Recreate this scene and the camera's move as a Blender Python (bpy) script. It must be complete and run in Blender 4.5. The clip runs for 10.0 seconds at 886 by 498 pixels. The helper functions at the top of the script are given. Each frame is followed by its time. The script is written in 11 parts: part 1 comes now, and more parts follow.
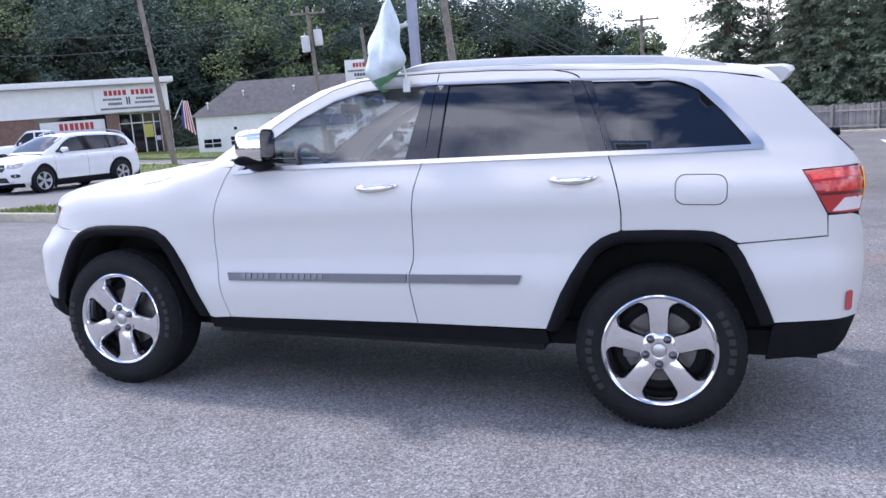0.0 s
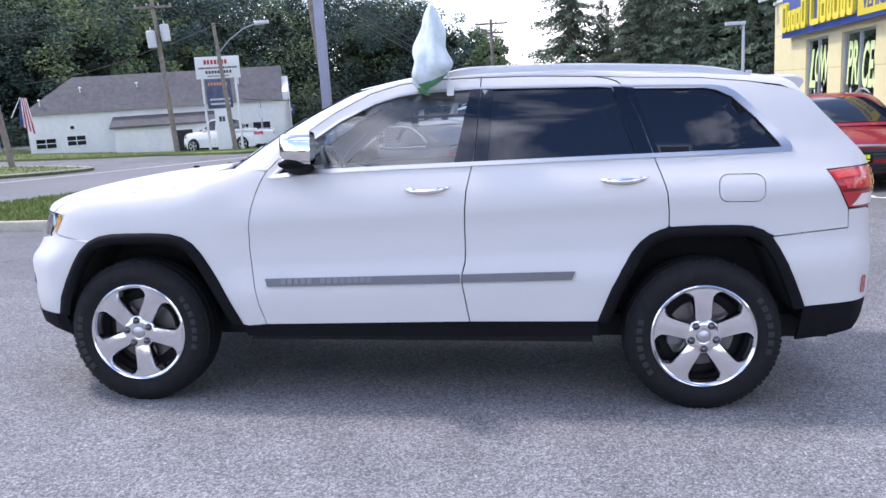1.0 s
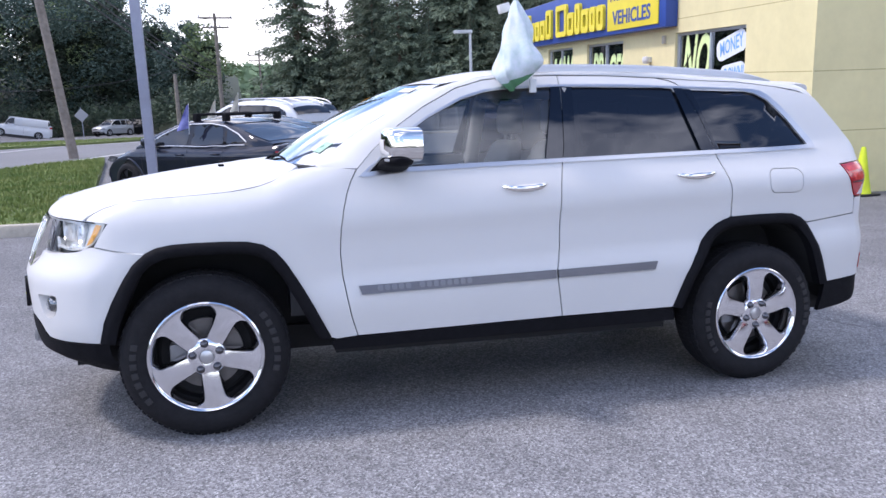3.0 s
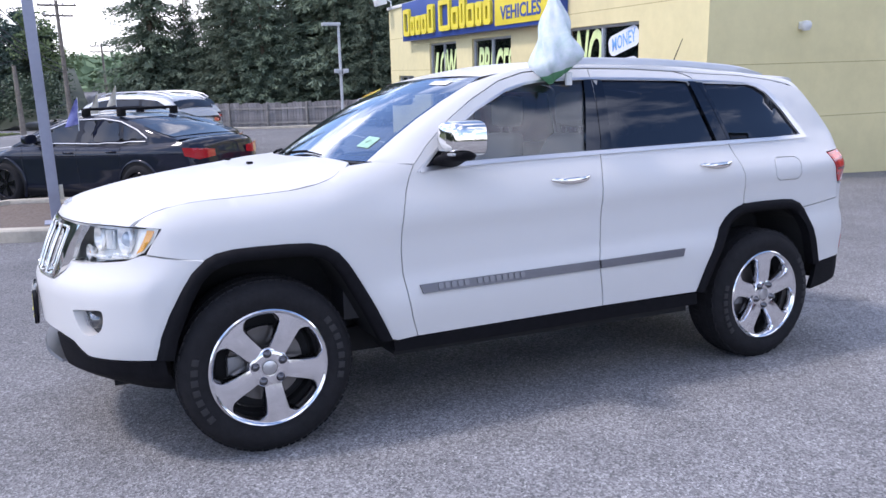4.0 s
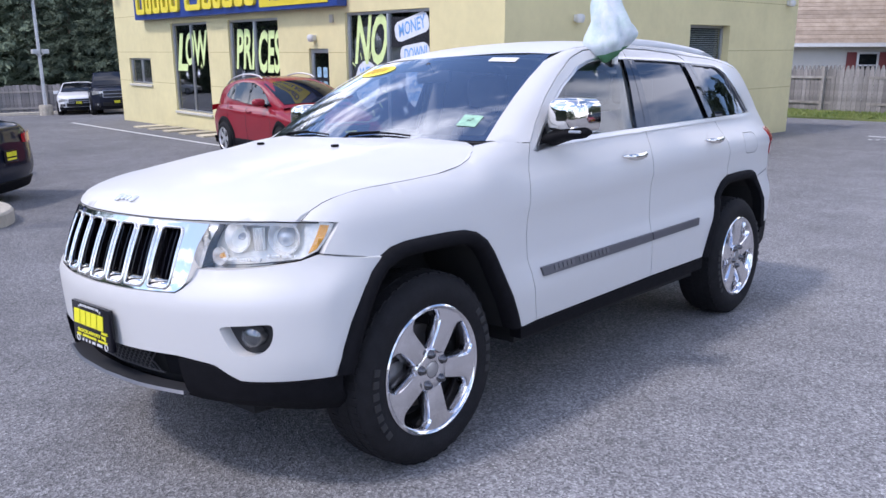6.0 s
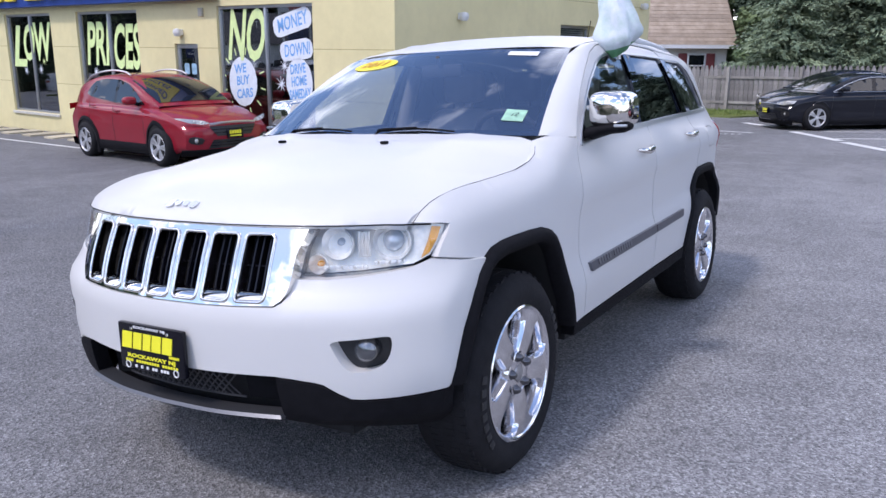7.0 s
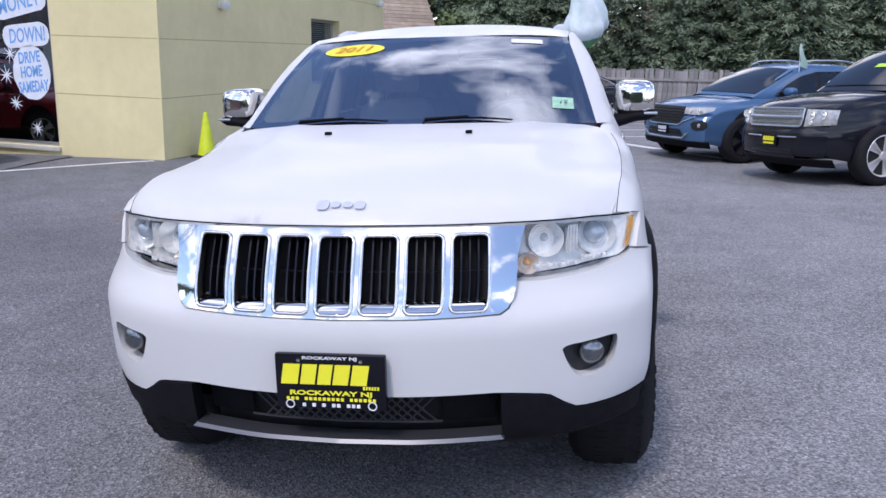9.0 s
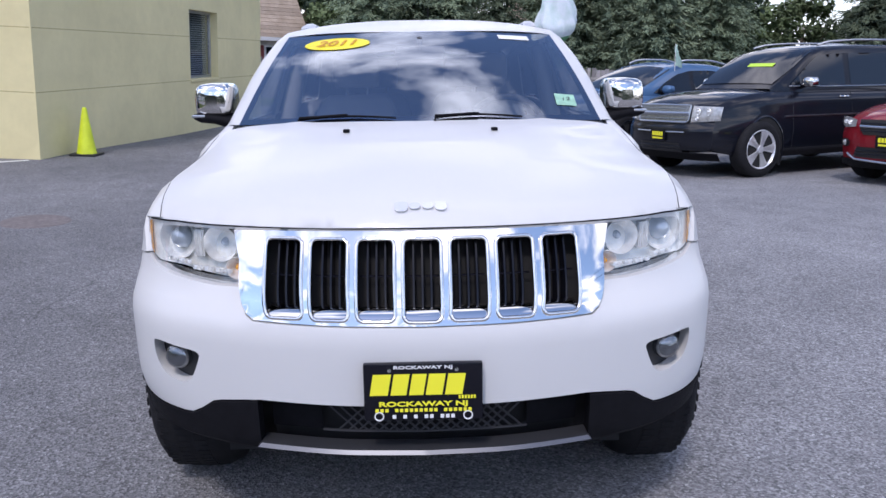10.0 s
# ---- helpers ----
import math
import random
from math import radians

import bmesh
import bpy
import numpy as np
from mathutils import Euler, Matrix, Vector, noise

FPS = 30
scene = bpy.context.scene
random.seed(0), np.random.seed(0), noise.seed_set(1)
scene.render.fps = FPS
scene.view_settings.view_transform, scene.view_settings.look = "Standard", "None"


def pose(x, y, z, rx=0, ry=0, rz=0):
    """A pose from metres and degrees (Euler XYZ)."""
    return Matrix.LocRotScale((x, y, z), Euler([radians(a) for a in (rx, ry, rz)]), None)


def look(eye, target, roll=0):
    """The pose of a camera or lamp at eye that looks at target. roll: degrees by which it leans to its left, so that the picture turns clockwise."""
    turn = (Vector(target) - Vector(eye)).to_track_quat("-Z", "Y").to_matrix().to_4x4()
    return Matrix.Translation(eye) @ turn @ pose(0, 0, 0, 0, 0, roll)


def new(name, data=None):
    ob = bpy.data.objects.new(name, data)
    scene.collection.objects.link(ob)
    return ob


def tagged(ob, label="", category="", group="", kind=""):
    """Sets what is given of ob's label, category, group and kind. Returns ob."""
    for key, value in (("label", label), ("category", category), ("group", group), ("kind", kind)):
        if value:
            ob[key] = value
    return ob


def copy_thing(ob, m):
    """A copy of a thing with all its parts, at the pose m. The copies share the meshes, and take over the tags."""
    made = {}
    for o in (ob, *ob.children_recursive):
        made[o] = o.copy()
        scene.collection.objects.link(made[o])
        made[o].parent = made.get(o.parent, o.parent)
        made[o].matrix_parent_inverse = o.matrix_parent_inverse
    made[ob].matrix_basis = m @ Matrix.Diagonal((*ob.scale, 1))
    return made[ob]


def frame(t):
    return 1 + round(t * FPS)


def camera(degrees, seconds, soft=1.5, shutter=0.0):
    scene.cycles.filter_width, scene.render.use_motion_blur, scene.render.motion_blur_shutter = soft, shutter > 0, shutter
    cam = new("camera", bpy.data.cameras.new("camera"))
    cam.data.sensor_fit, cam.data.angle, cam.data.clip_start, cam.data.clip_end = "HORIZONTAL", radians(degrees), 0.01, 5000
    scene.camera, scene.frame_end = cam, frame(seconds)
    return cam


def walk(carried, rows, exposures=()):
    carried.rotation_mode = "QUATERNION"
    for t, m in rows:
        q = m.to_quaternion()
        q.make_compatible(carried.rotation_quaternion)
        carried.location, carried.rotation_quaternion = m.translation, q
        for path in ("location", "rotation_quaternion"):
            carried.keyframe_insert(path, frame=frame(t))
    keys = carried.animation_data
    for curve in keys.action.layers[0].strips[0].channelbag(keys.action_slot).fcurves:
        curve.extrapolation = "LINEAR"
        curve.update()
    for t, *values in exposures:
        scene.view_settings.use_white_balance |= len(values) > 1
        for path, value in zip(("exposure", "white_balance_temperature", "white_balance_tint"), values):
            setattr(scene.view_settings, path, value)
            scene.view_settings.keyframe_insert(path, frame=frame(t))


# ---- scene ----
cam = camera(58.55, 10.0, soft=1.5)

# The lot falls away from the camera's side: STAND is the pose of the parked car on it, and the path is kept in the car's own axes.
STAND = Vector((0, 0, 1)).rotation_difference(Vector((0.040, 0.060, 0.99740))).to_matrix().to_4x4()
PATH = [
    (0, (3.014, -4.54, 1.343), (2.43, -2.648, 1.069), -1.0),
    (0.5, (2.534, -4.699, 1.357), (2.138, -2.758, 1.079), -1.1),
    (1, (2.024, -4.829, 1.375), (1.825, -2.859, 1.094), -1.0),
    (1.5, (1.521, -4.843, 1.392), (1.514, -2.863, 1.111), -0.9),
    (2, (1.005, -4.865, 1.393), (1.182, -2.893, 1.111), -0.7),
    (2.5, (0.543, -4.758, 1.385), (0.895, -2.81, 1.1), -0.5),
    (4, (-0.746, -4.187, 1.393), (0.114, -2.408, 1.082), -1.0),
    (4.5, (-1.182, -3.943, 1.404), (-0.164, -2.252, 1.08), -1.2),
    (5, (-1.501, -3.63, 1.399), (-0.332, -2.043, 1.063), -1.2),
    (5.5, (-1.826, -3.308, 1.389), (-0.514, -1.839, 1.042), -1.2),
    (7, (-2.561, -2.146, 1.385), (-0.877, -1.131, 1.017), -1.4),
    (7.5, (-2.699, -1.746, 1.387), (-0.924, -0.902, 1.014), -1.5),
    (8, (-2.854, -1.359, 1.382), (-1.007, -0.692, 1.003), -1.5),
    (8.5, (-2.901, -0.983, 1.378), (-1.0, -0.499, 0.992), -1.4),
    (9, (-2.901, -0.628, 1.379), (-0.962, -0.33, 0.986), -1.2),
    (9.5, (-2.93, -0.291, 1.393), (-0.974, -0.174, 0.993), -1.0),
    (10, (-2.869, -0.009, 1.391), (-0.912, -0.054, 0.982), -0.8),
]
walk(cam, [(t, STAND @ look(eye, target, roll)) for t, eye, target, roll in PATH], exposures=[(0.0, 0.95, 6550, 20), (5.0, 0.66, 6450, 20), (8.0, 0.43, 6400, 20), (10.0, 0.32, 6350, 20)])

# ---- world, sun and sky ----
SUN_TO = Vector((-0.66, 0.25, 1.0)).normalized()


def make_world():
    w = bpy.data.worlds.new("sky")
    scene.world = w
    w.use_nodes = True
    nt = w.node_tree
    nt.nodes.clear()
    out = nt.nodes.new("ShaderNodeOutputWorld")
    bg = nt.nodes.new("ShaderNodeBackground")
    sky = nt.nodes.new("ShaderNodeTexSky")
    sky.sky_type = "NISHITA"
    sky.sun_disc = False
    sky.sun_elevation = math.asin(SUN_TO.z)
    sky.sun_rotation = math.atan2(SUN_TO.x, SUN_TO.y)
    sky.dust_density = 0.3
    sky.ozone_density = 3.0
    co = nt.nodes.new("ShaderNodeTexCoord")
    sep = nt.nodes.new("ShaderNodeSeparateXYZ")
    nt.links.new(co.outputs["Generated"], sep.inputs["Vector"])
    # clouds lie on a level sheet, so that they crowd together towards the horizon
    lift = nt.nodes.new("ShaderNodeMath")
    lift.operation = "ADD"
    lift.inputs[1].default_value = 0.22
    nt.links.new(sep.outputs["Z"], lift.inputs[0])
    dv = nt.nodes.new("ShaderNodeVectorMath")
    dv.operation = "DIVIDE"
    nt.links.new(co.outputs["Generated"], dv.inputs[0])
    comb = nt.nodes.new("ShaderNodeCombineXYZ")
    for k in "XYZ":
        nt.links.new(lift.outputs["Value"], comb.inputs[k])
    nt.links.new(comb.outputs["Vector"], dv.inputs[1])
    no = nt.nodes.new("ShaderNodeTexNoise")
    no.inputs["Scale"].default_value = 2.1
    no.inputs["Detail"].default_value = 8
    no.inputs["Roughness"].default_value = 0.56
    no.inputs["Distortion"].default_value = 0.25
    shift = nt.nodes.new("ShaderNodeVectorMath")
    shift.operation = "ADD"
    shift.inputs[1].default_value = (3.4, 1.2, 0.6)
    nt.links.new(dv.outputs["Vector"], shift.inputs[0])
    nt.links.new(shift.outputs["Vector"], no.inputs["Vector"])
    ramp = nt.nodes.new("ShaderNodeValToRGB")
    ramp.color_ramp.elements[0].position = 0.49
    ramp.color_ramp.elements[1].position = 0.63
    nt.links.new(no.outputs["Fac"], ramp.inputs["Fac"])
    mix = nt.nodes.new("ShaderNodeMix")
    mix.data_type = "RGBA"
    mix.inputs["B"].default_value = (11.0, 11.2, 11.6, 1)
    nt.links.new(ramp.outputs["Color"], mix.inputs["Factor"])
    nt.links.new(sky.outputs["Color"], mix.inputs["A"])
    haze = nt.nodes.new("ShaderNodeMapRange")
    haze.inputs["From Min"].default_value, haze.inputs["From Max"].default_value = 0.0, 0.20
    haze.inputs["To Min"].default_value, haze.inputs["To Max"].default_value = 0.75, 0.0
    nt.links.new(sep.outputs["Z"], haze.inputs["Value"])
    far = nt.nodes.new("ShaderNodeMix")
    far.data_type = "RGBA"
    far.inputs["B"].default_value = (7.4, 7.7, 8.2, 1)
    nt.links.new(haze.outputs["Result"], far.inputs["Factor"])
    nt.links.new(mix.outputs["Result"], far.inputs["A"])
    nt.links.new(far.outputs["Result"], bg.inputs["Color"])
    bg.inputs["Strength"].default_value = 0.178
    nt.links.new(bg.outputs["Background"], out.inputs["Surface"])


make_world()
sun = new("sun", bpy.data.lights.new("sun", "SUN"))
sun.data.energy, sun.data.angle, sun.data.color = 1.5, radians(7.0), (1.0, 0.96, 0.90)
sun.matrix_world = look((0, 0, 60), Vector((0, 0, 60)) - SUN_TO)

# ---- materials ----
MATS = {}


def mat(name, color=(0.5, 0.5, 0.5), rough=0.5, metal=0.0, coat=0.0, var=0.0, scale=8.0, bump=0.0, bump_scale=60.0, spec=0.5,
        color2=None, patch=0.0, patch_scale=0.6, emit=0.0, rand=0.0, aniso=1.0):
    """A surface with fine grain (var, scale), large patches (patch, patch_scale), relief (bump) and, with rand, a tone for each object."""
    if name in MATS:
        return MATS[name]
    m = bpy.data.materials.new(name)
    MATS[name] = m
    m.use_nodes = True
    nt = m.node_tree
    b = nt.nodes["Principled BSDF"]
    b.inputs["Roughness"].default_value = rough
    b.inputs["Metallic"].default_value = metal
    b.inputs["Coat Weight"].default_value = coat
    b.inputs["Coat Roughness"].default_value = 0.04
    b.inputs["Specular IOR Level"].default_value = spec
    b.inputs["Base Color"].default_value = (*color, 1)
    co = nt.nodes.new("ShaderNodeTexCoord")
    last = None
    if var > 0 or color2:
        n = nt.nodes.new("ShaderNodeTexNoise")
        n.inputs["Scale"].default_value = scale
        n.inputs["Detail"].default_value = 6
        n.inputs["Roughness"].default_value = 0.65
        nt.links.new(co.outputs["Object"], n.inputs["Vector"])
        r = nt.nodes.new("ShaderNodeValToRGB")
        r.color_ramp.elements[0].position, r.color_ramp.elements[1].position = 0.33, 0.67
        c2 = color2 or tuple(min(1, c * (1 + var)) for c in color)
        c1 = color if color2 else tuple(c * (1 - var) for c in color)
        r.color_ramp.elements[0].color, r.color_ramp.elements[1].color = (*c1, 1), (*c2, 1)
        nt.links.new(n.outputs["Fac"], r.inputs["Fac"])
        last = r.outputs["Color"]
    if patch > 0:
        n2 = nt.nodes.new("ShaderNodeTexNoise")
        n2.inputs["Scale"].default_value = patch_scale
        n2.inputs["Detail"].default_value = 4
        nt.links.new(co.outputs["Object"], n2.inputs["Vector"])
        mr = nt.nodes.new("ShaderNodeMapRange")
        mr.inputs["From Min"].default_value, mr.inputs["From Max"].default_value = 0.3, 0.7
        mr.inputs["To Min"].default_value, mr.inputs["To Max"].default_value = 1 - patch, 1 + patch
        nt.links.new(n2.outputs["Fac"], mr.inputs["Value"])
        mu = nt.nodes.new("ShaderNodeMix")
        mu.data_type, mu.blend_type = "RGBA", "MULTIPLY"
        mu.inputs["Factor"].default_value = 1
        if last:
            nt.links.new(last, mu.inputs["A"])
        else:
            mu.inputs["A"].default_value = (*color, 1)
        nt.links.new(mr.outputs["Result"], mu.inputs["B"])
        last = mu.outputs["Result"]
    if rand > 0:
        oi = nt.nodes.new("ShaderNodeObjectInfo")
        mr = nt.nodes.new("ShaderNodeMapRange")
        mr.inputs["To Min"].default_value, mr.inputs["To Max"].default_value = 1 - rand, 1 + rand
        nt.links.new(oi.outputs["Random"], mr.inputs["Value"])
        mu = nt.nodes.new("ShaderNodeMix")
        mu.data_type, mu.blend_type = "RGBA", "MULTIPLY"
        mu.inputs["Factor"].default_value = 1
        if last:
            nt.links.new(last, mu.inputs["A"])
        else:
            mu.inputs["A"].default_value = (*color, 1)
        nt.links.new(mr.outputs["Result"], mu.inputs["B"])
        last = mu.outputs["Result"]
    if last:
        nt.links.new(last, b.inputs["Base Color"])
    if bump > 0:
        n3 = nt.nodes.new("ShaderNodeTexNoise")
        n3.inputs["Scale"].default_value = bump_scale
        n3.inputs["Detail"].default_value = 5
        nt.links.new(co.outputs["Object"], n3.inputs["Vector"])
        bp = nt.nodes.new("ShaderNodeBump")
        bp.inputs["Strength"].default_value = bump
        bp.inputs["Distance"].default_value = 0.02
        nt.links.new(n3.outputs["Fac"], bp.inputs["Height"])
        nt.links.new(bp.outputs["Normal"], b.inputs["Normal"])
    if emit > 0:
        b.inputs["Emission Color"].default_value = (*color, 1)
        b.inputs["Emission Strength"].default_value = emit
    return m


def glass(name, tint=(0.85, 0.9, 0.9), f0=0.08, gloss_tint=(0.92, 0.95, 1.0), rough=0.01):
    """A thin pane: tinted see-through, with a clear reflection that grows towards grazing angles."""
    if name in MATS:
        return MATS[name]
    m = bpy.data.materials.new(name)
    MATS[name] = m
    m.use_nodes = True
    nt = m.node_tree
    nt.nodes.clear()
    out = nt.nodes.new("ShaderNodeOutputMaterial")
    tr = nt.nodes.new("ShaderNodeBsdfTransparent")
    tr.inputs["Color"].default_value = (*tint, 1)
    gl = nt.nodes.new("ShaderNodeBsdfGlossy")
    gl.inputs["Roughness"].default_value = rough
    gl.inputs["Color"].default_value = (*gloss_tint, 1)
    lw = nt.nodes.new("ShaderNodeLayerWeight")
    lw.inputs["Blend"].default_value = 0.5
    pw = nt.nodes.new("ShaderNodeMath")
    pw.operation = "POWER"
    pw.inputs[1].default_value = 4.5
    ma = nt.nodes.new("ShaderNodeMath")
    ma.operation = "MULTIPLY_ADD"
    ma.use_clamp = True
    ma.inputs[1].default_value = 1 - f0
    ma.inputs[2].default_value = f0
    mx = nt.nodes.new("ShaderNodeMixShader")
    nt.links.new(lw.outputs["Facing"], pw.inputs[0])
    nt.links.new(pw.outputs["Value"], ma.inputs[0])
    nt.links.new(ma.outputs["Value"], mx.inputs["Fac"])
    nt.links.new(tr.outputs["BSDF"], mx.inputs[1])
    nt.links.new(gl.outputs["BSDF"], mx.inputs[2])
    nt.links.new(mx.outputs["Shader"], out.inputs["Surface"])
    return m


def asphalt_material():
    """Worn grey lot asphalt: stone chips, broad worn patches, fine cracks."""
    m = mat("asphalt", (0.10, 0.10, 0.11), 0.88, spec=0.3)
    nt = m.node_tree
    b = nt.nodes["Principled BSDF"]
    co = nt.nodes.new("ShaderNodeTexCoord")

    def tex(kind, scale, **kw):
        n = nt.nodes.new(kind)
        n.inputs["Scale"].default_value = scale
        for k, v in kw.items():
            n.inputs[k].default_value = v
        nt.links.new(co.outputs["Object"], n.inputs["Vector"])
        return n

    def mix(a, bsock, blend, fac=1.0):
        x = nt.nodes.new("ShaderNodeMix")
        x.data_type, x.blend_type = "RGBA", blend
        x.inputs["Factor"].default_value = fac
        nt.links.new(a, x.inputs["A"])
        nt.links.new(bsock, x.inputs["B"])
        return x.outputs["Result"]

    def ramp(sock, stops):
        r = nt.nodes.new("ShaderNodeValToRGB")
        while len(r.color_ramp.elements) < len(stops):
            r.color_ramp.elements.new(0.5)
        for e, (p, c) in zip(r.color_ramp.elements, stops):
            e.position, e.color = p, (c[0], c[1], c[2], 1) if isinstance(c, tuple) else (c, c, c, 1)
        nt.links.new(sock, r.inputs["Fac"])
        return r.outputs["Color"]

    chips = tex("ShaderNodeTexVoronoi", 120.0)
    chip_tone = ramp(chips.outputs["Color"], [(0.0, (0.085, 0.085, 0.09)), (0.5, (0.215, 0.215, 0.222)), (0.88, (0.345, 0.345, 0.353)), (1.0, (0.55, 0.55, 0.56))])
    grain = tex("ShaderNodeTexNoise", 42.0, Detail=8.0, Roughness=0.8)
    col = mix(chip_tone, ramp(grain.outputs["Fac"], [(0.3, 0.52), (0.7, 1.46)]), "MULTIPLY")
    broad = tex("ShaderNodeTexNoise", 0.35, Detail=5.0)
    col = mix(col, ramp(broad.outputs["Fac"], [(0.3, 0.82), (0.7, 1.2)]), "MULTIPLY")
    mid = tex("ShaderNodeTexNoise", 2.6, Detail=4.0)
    col = mix(col, ramp(mid.outputs["Fac"], [(0.3, 0.88), (0.7, 1.1)]), "MULTIPLY")
    # the asphalt's colour darkens gradually towards the showroom, along a wavering line
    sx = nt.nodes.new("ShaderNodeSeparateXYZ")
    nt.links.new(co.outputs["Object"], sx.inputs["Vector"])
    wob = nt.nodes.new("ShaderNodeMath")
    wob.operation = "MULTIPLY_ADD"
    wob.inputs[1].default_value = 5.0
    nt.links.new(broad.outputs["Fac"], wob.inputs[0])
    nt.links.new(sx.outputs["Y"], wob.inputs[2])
    y_tone = nt.nodes.new("ShaderNodeMapRange")
    y_tone.inputs["From Min"].default_value, y_tone.inputs["From Max"].default_value = 0.3, 5.0
    y_tone.inputs["To Min"].default_value, y_tone.inputs["To Max"].default_value = 1.04, 0.76
    nt.links.new(wob.outputs["Value"], y_tone.inputs["Value"])
    col = mix(col, y_tone.outputs["Result"], "MULTIPLY")
    warp = tex("ShaderNodeTexNoise", 1.3, Detail=3.0)
    wv = nt.nodes.new("ShaderNodeMix")
    wv.data_type = "RGBA"
    wv.inputs["Factor"].default_value = 0.35
    nt.links.new(co.outputs["Object"], wv.inputs["A"])
    nt.links.new(warp.outputs["Color"], wv.inputs["B"])
    crack = nt.nodes.new("ShaderNodeTexVoronoi")
    crack.feature = "DISTANCE_TO_EDGE"
    crack.inputs["Scale"].default_value = 0.42
    nt.links.new(wv.outputs["Result"], crack.inputs["Vector"])
    gate = tex("ShaderNodeTexNoise", 0.5, Detail=2.0)
    line = ramp(crack.outputs["Distance"], [(0.0, 0.62), (0.002, 0.75), (0.0035, 1.0)])
    keep = ramp(gate.outputs["Fac"], [(0.36, 0.0), (0.42, 1.0)])
    add = nt.nodes.new("ShaderNodeMix")
    add.data_type, add.blend_type = "RGBA", "LIGHTEN"
    add.inputs["Factor"].default_value = 1
    nt.links.new(line, add.inputs["A"])
    nt.links.new(keep, add.inputs["B"])
    col = mix(col, add.outputs["Result"], "MULTIPLY")
    nt.links.new(col, b.inputs["Base Color"])
    bp = nt.nodes.new("ShaderNodeBump")
    bp.inputs["Strength"].default_value = 0.55
    bp.inputs["Distance"].default_value = 0.012
    nt.links.new(mix(grain.outputs["Color"], chips.outputs["Distance"], "ADD", 0.7), bp.inputs["Height"])
    nt.links.new(bp.outputs["Normal"], b.inputs["Normal"])
    return m


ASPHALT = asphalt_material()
ROAD = mat("road_asphalt", (0.17, 0.17, 0.175), 0.9, var=0.2, scale=30, patch=0.12, patch_scale=0.2, bump=0.3, bump_scale=120)
LINE = mat("line_paint", (0.68, 0.68, 0.66), 0.8, var=0.18, scale=14, patch=0.12, patch_scale=2.5, bump=0.2, bump_scale=150)
KERB = mat("kerb_concrete", (0.44, 0.40, 0.33), 0.9, var=0.15, scale=9, patch=0.14, patch_scale=1.2, bump=0.35, bump_scale=70)
GRASS_SOIL = mat("lawn_soil", (0.10, 0.15, 0.04), 0.95, color2=(0.17, 0.19, 0.07), scale=3, patch=0.25, patch_scale=0.5, bump=0.6, bump_scale=40)
GRASS = mat("grass_blades", (0.10, 0.17, 0.035), 0.7, color2=(0.22, 0.25, 0.07), scale=1.4)
MULCH = mat("mulch", (0.10, 0.075, 0.06), 0.95, color2=(0.21, 0.17, 0.14), scale=26, bump=0.9, bump_scale=35)
STUCCO = mat("yellow_stucco", (0.72, 0.64, 0.355), 0.88, var=0.03, scale=5, patch=0.06, patch_scale=0.9, bump=0.22, bump_scale=130)
STUCCO_JOINT = mat("stucco_joint", (0.42, 0.35, 0.16), 0.9, var=0.1, scale=10)
WHITE_PAINT = mat("white_siding", (0.72, 0.73, 0.72), 0.7, var=0.05, scale=3, patch=0.06, patch_scale=0.5, bump=0.1, bump_scale=30)
ALU = mat("aluminium_frame", (0.50, 0.51, 0.52), 0.38, 0.85, var=0.06, scale=12)
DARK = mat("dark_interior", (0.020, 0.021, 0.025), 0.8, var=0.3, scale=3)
SHOP_GLASS = glass("shop_glass", (0.46, 0.49, 0.51), 0.20)
BARK = mat("bark", (0.10, 0.075, 0.055), 0.95, color2=(0.19, 0.15, 0.11), scale=14, bump=0.8, bump_scale=25)
POLE_WOOD = mat("pole_wood", (0.16, 0.135, 0.115), 0.92, color2=(0.26, 0.23, 0.20), scale=6, bump=0.5, bump_scale=30)
GALV = mat("painted_steel_pole", (0.30, 0.32, 0.40), 0.5, 0.2, var=0.1, scale=4, patch=0.1, patch_scale=0.8)
FENCE_WOOD = mat("weathered_fence", (0.155, 0.148, 0.148), 0.92, color2=(0.32, 0.30, 0.295), scale=3.5, rand=0.25, bump=0.4, bump_scale=30)
RAIL_WOOD = mat("pale_fence_rail", (0.24, 0.225, 0.21), 0.92, color2=(0.36, 0.34, 0.32), scale=4, rand=0.2, bump=0.4, bump_scale=30)
BLACK_METAL = mat("black_metal", (0.03, 0.03, 0.032), 0.45, 0.4, var=0.2)
WIRE = mat("cable_sheath", (0.03, 0.03, 0.035), 0.7)
LEAF_A = mat("broad_leaf", (0.030, 0.052, 0.036), 0.7, color2=(0.078, 0.108, 0.062), scale=0.35, rand=0.35, spec=0.3)
# hillside leaves: a bluish distance haze is mixed into the base colour
LEAF_HAZED = mat("hazed_woodland_leaf", (0.024, 0.047, 0.043), 0.7, color2=(0.068, 0.104, 0.080), scale=0.22, rand=0.3, spec=0.25)
LEAF_B = mat("light_leaf", (0.065, 0.105, 0.045), 0.7, color2=(0.15, 0.19, 0.085), scale=0.4, rand=0.25, spec=0.3)
NEEDLE = mat("spruce_needles", (0.062, 0.094, 0.068), 0.7, color2=(0.165, 0.205, 0.135), scale=0.8, rand=0.3, spec=0.3)
NEEDLE_FRESH = mat("evergreen_needles", (0.078, 0.118, 0.078), 0.7, color2=(0.235, 0.285, 0.175), scale=0.9, rand=0.3, spec=0.3)
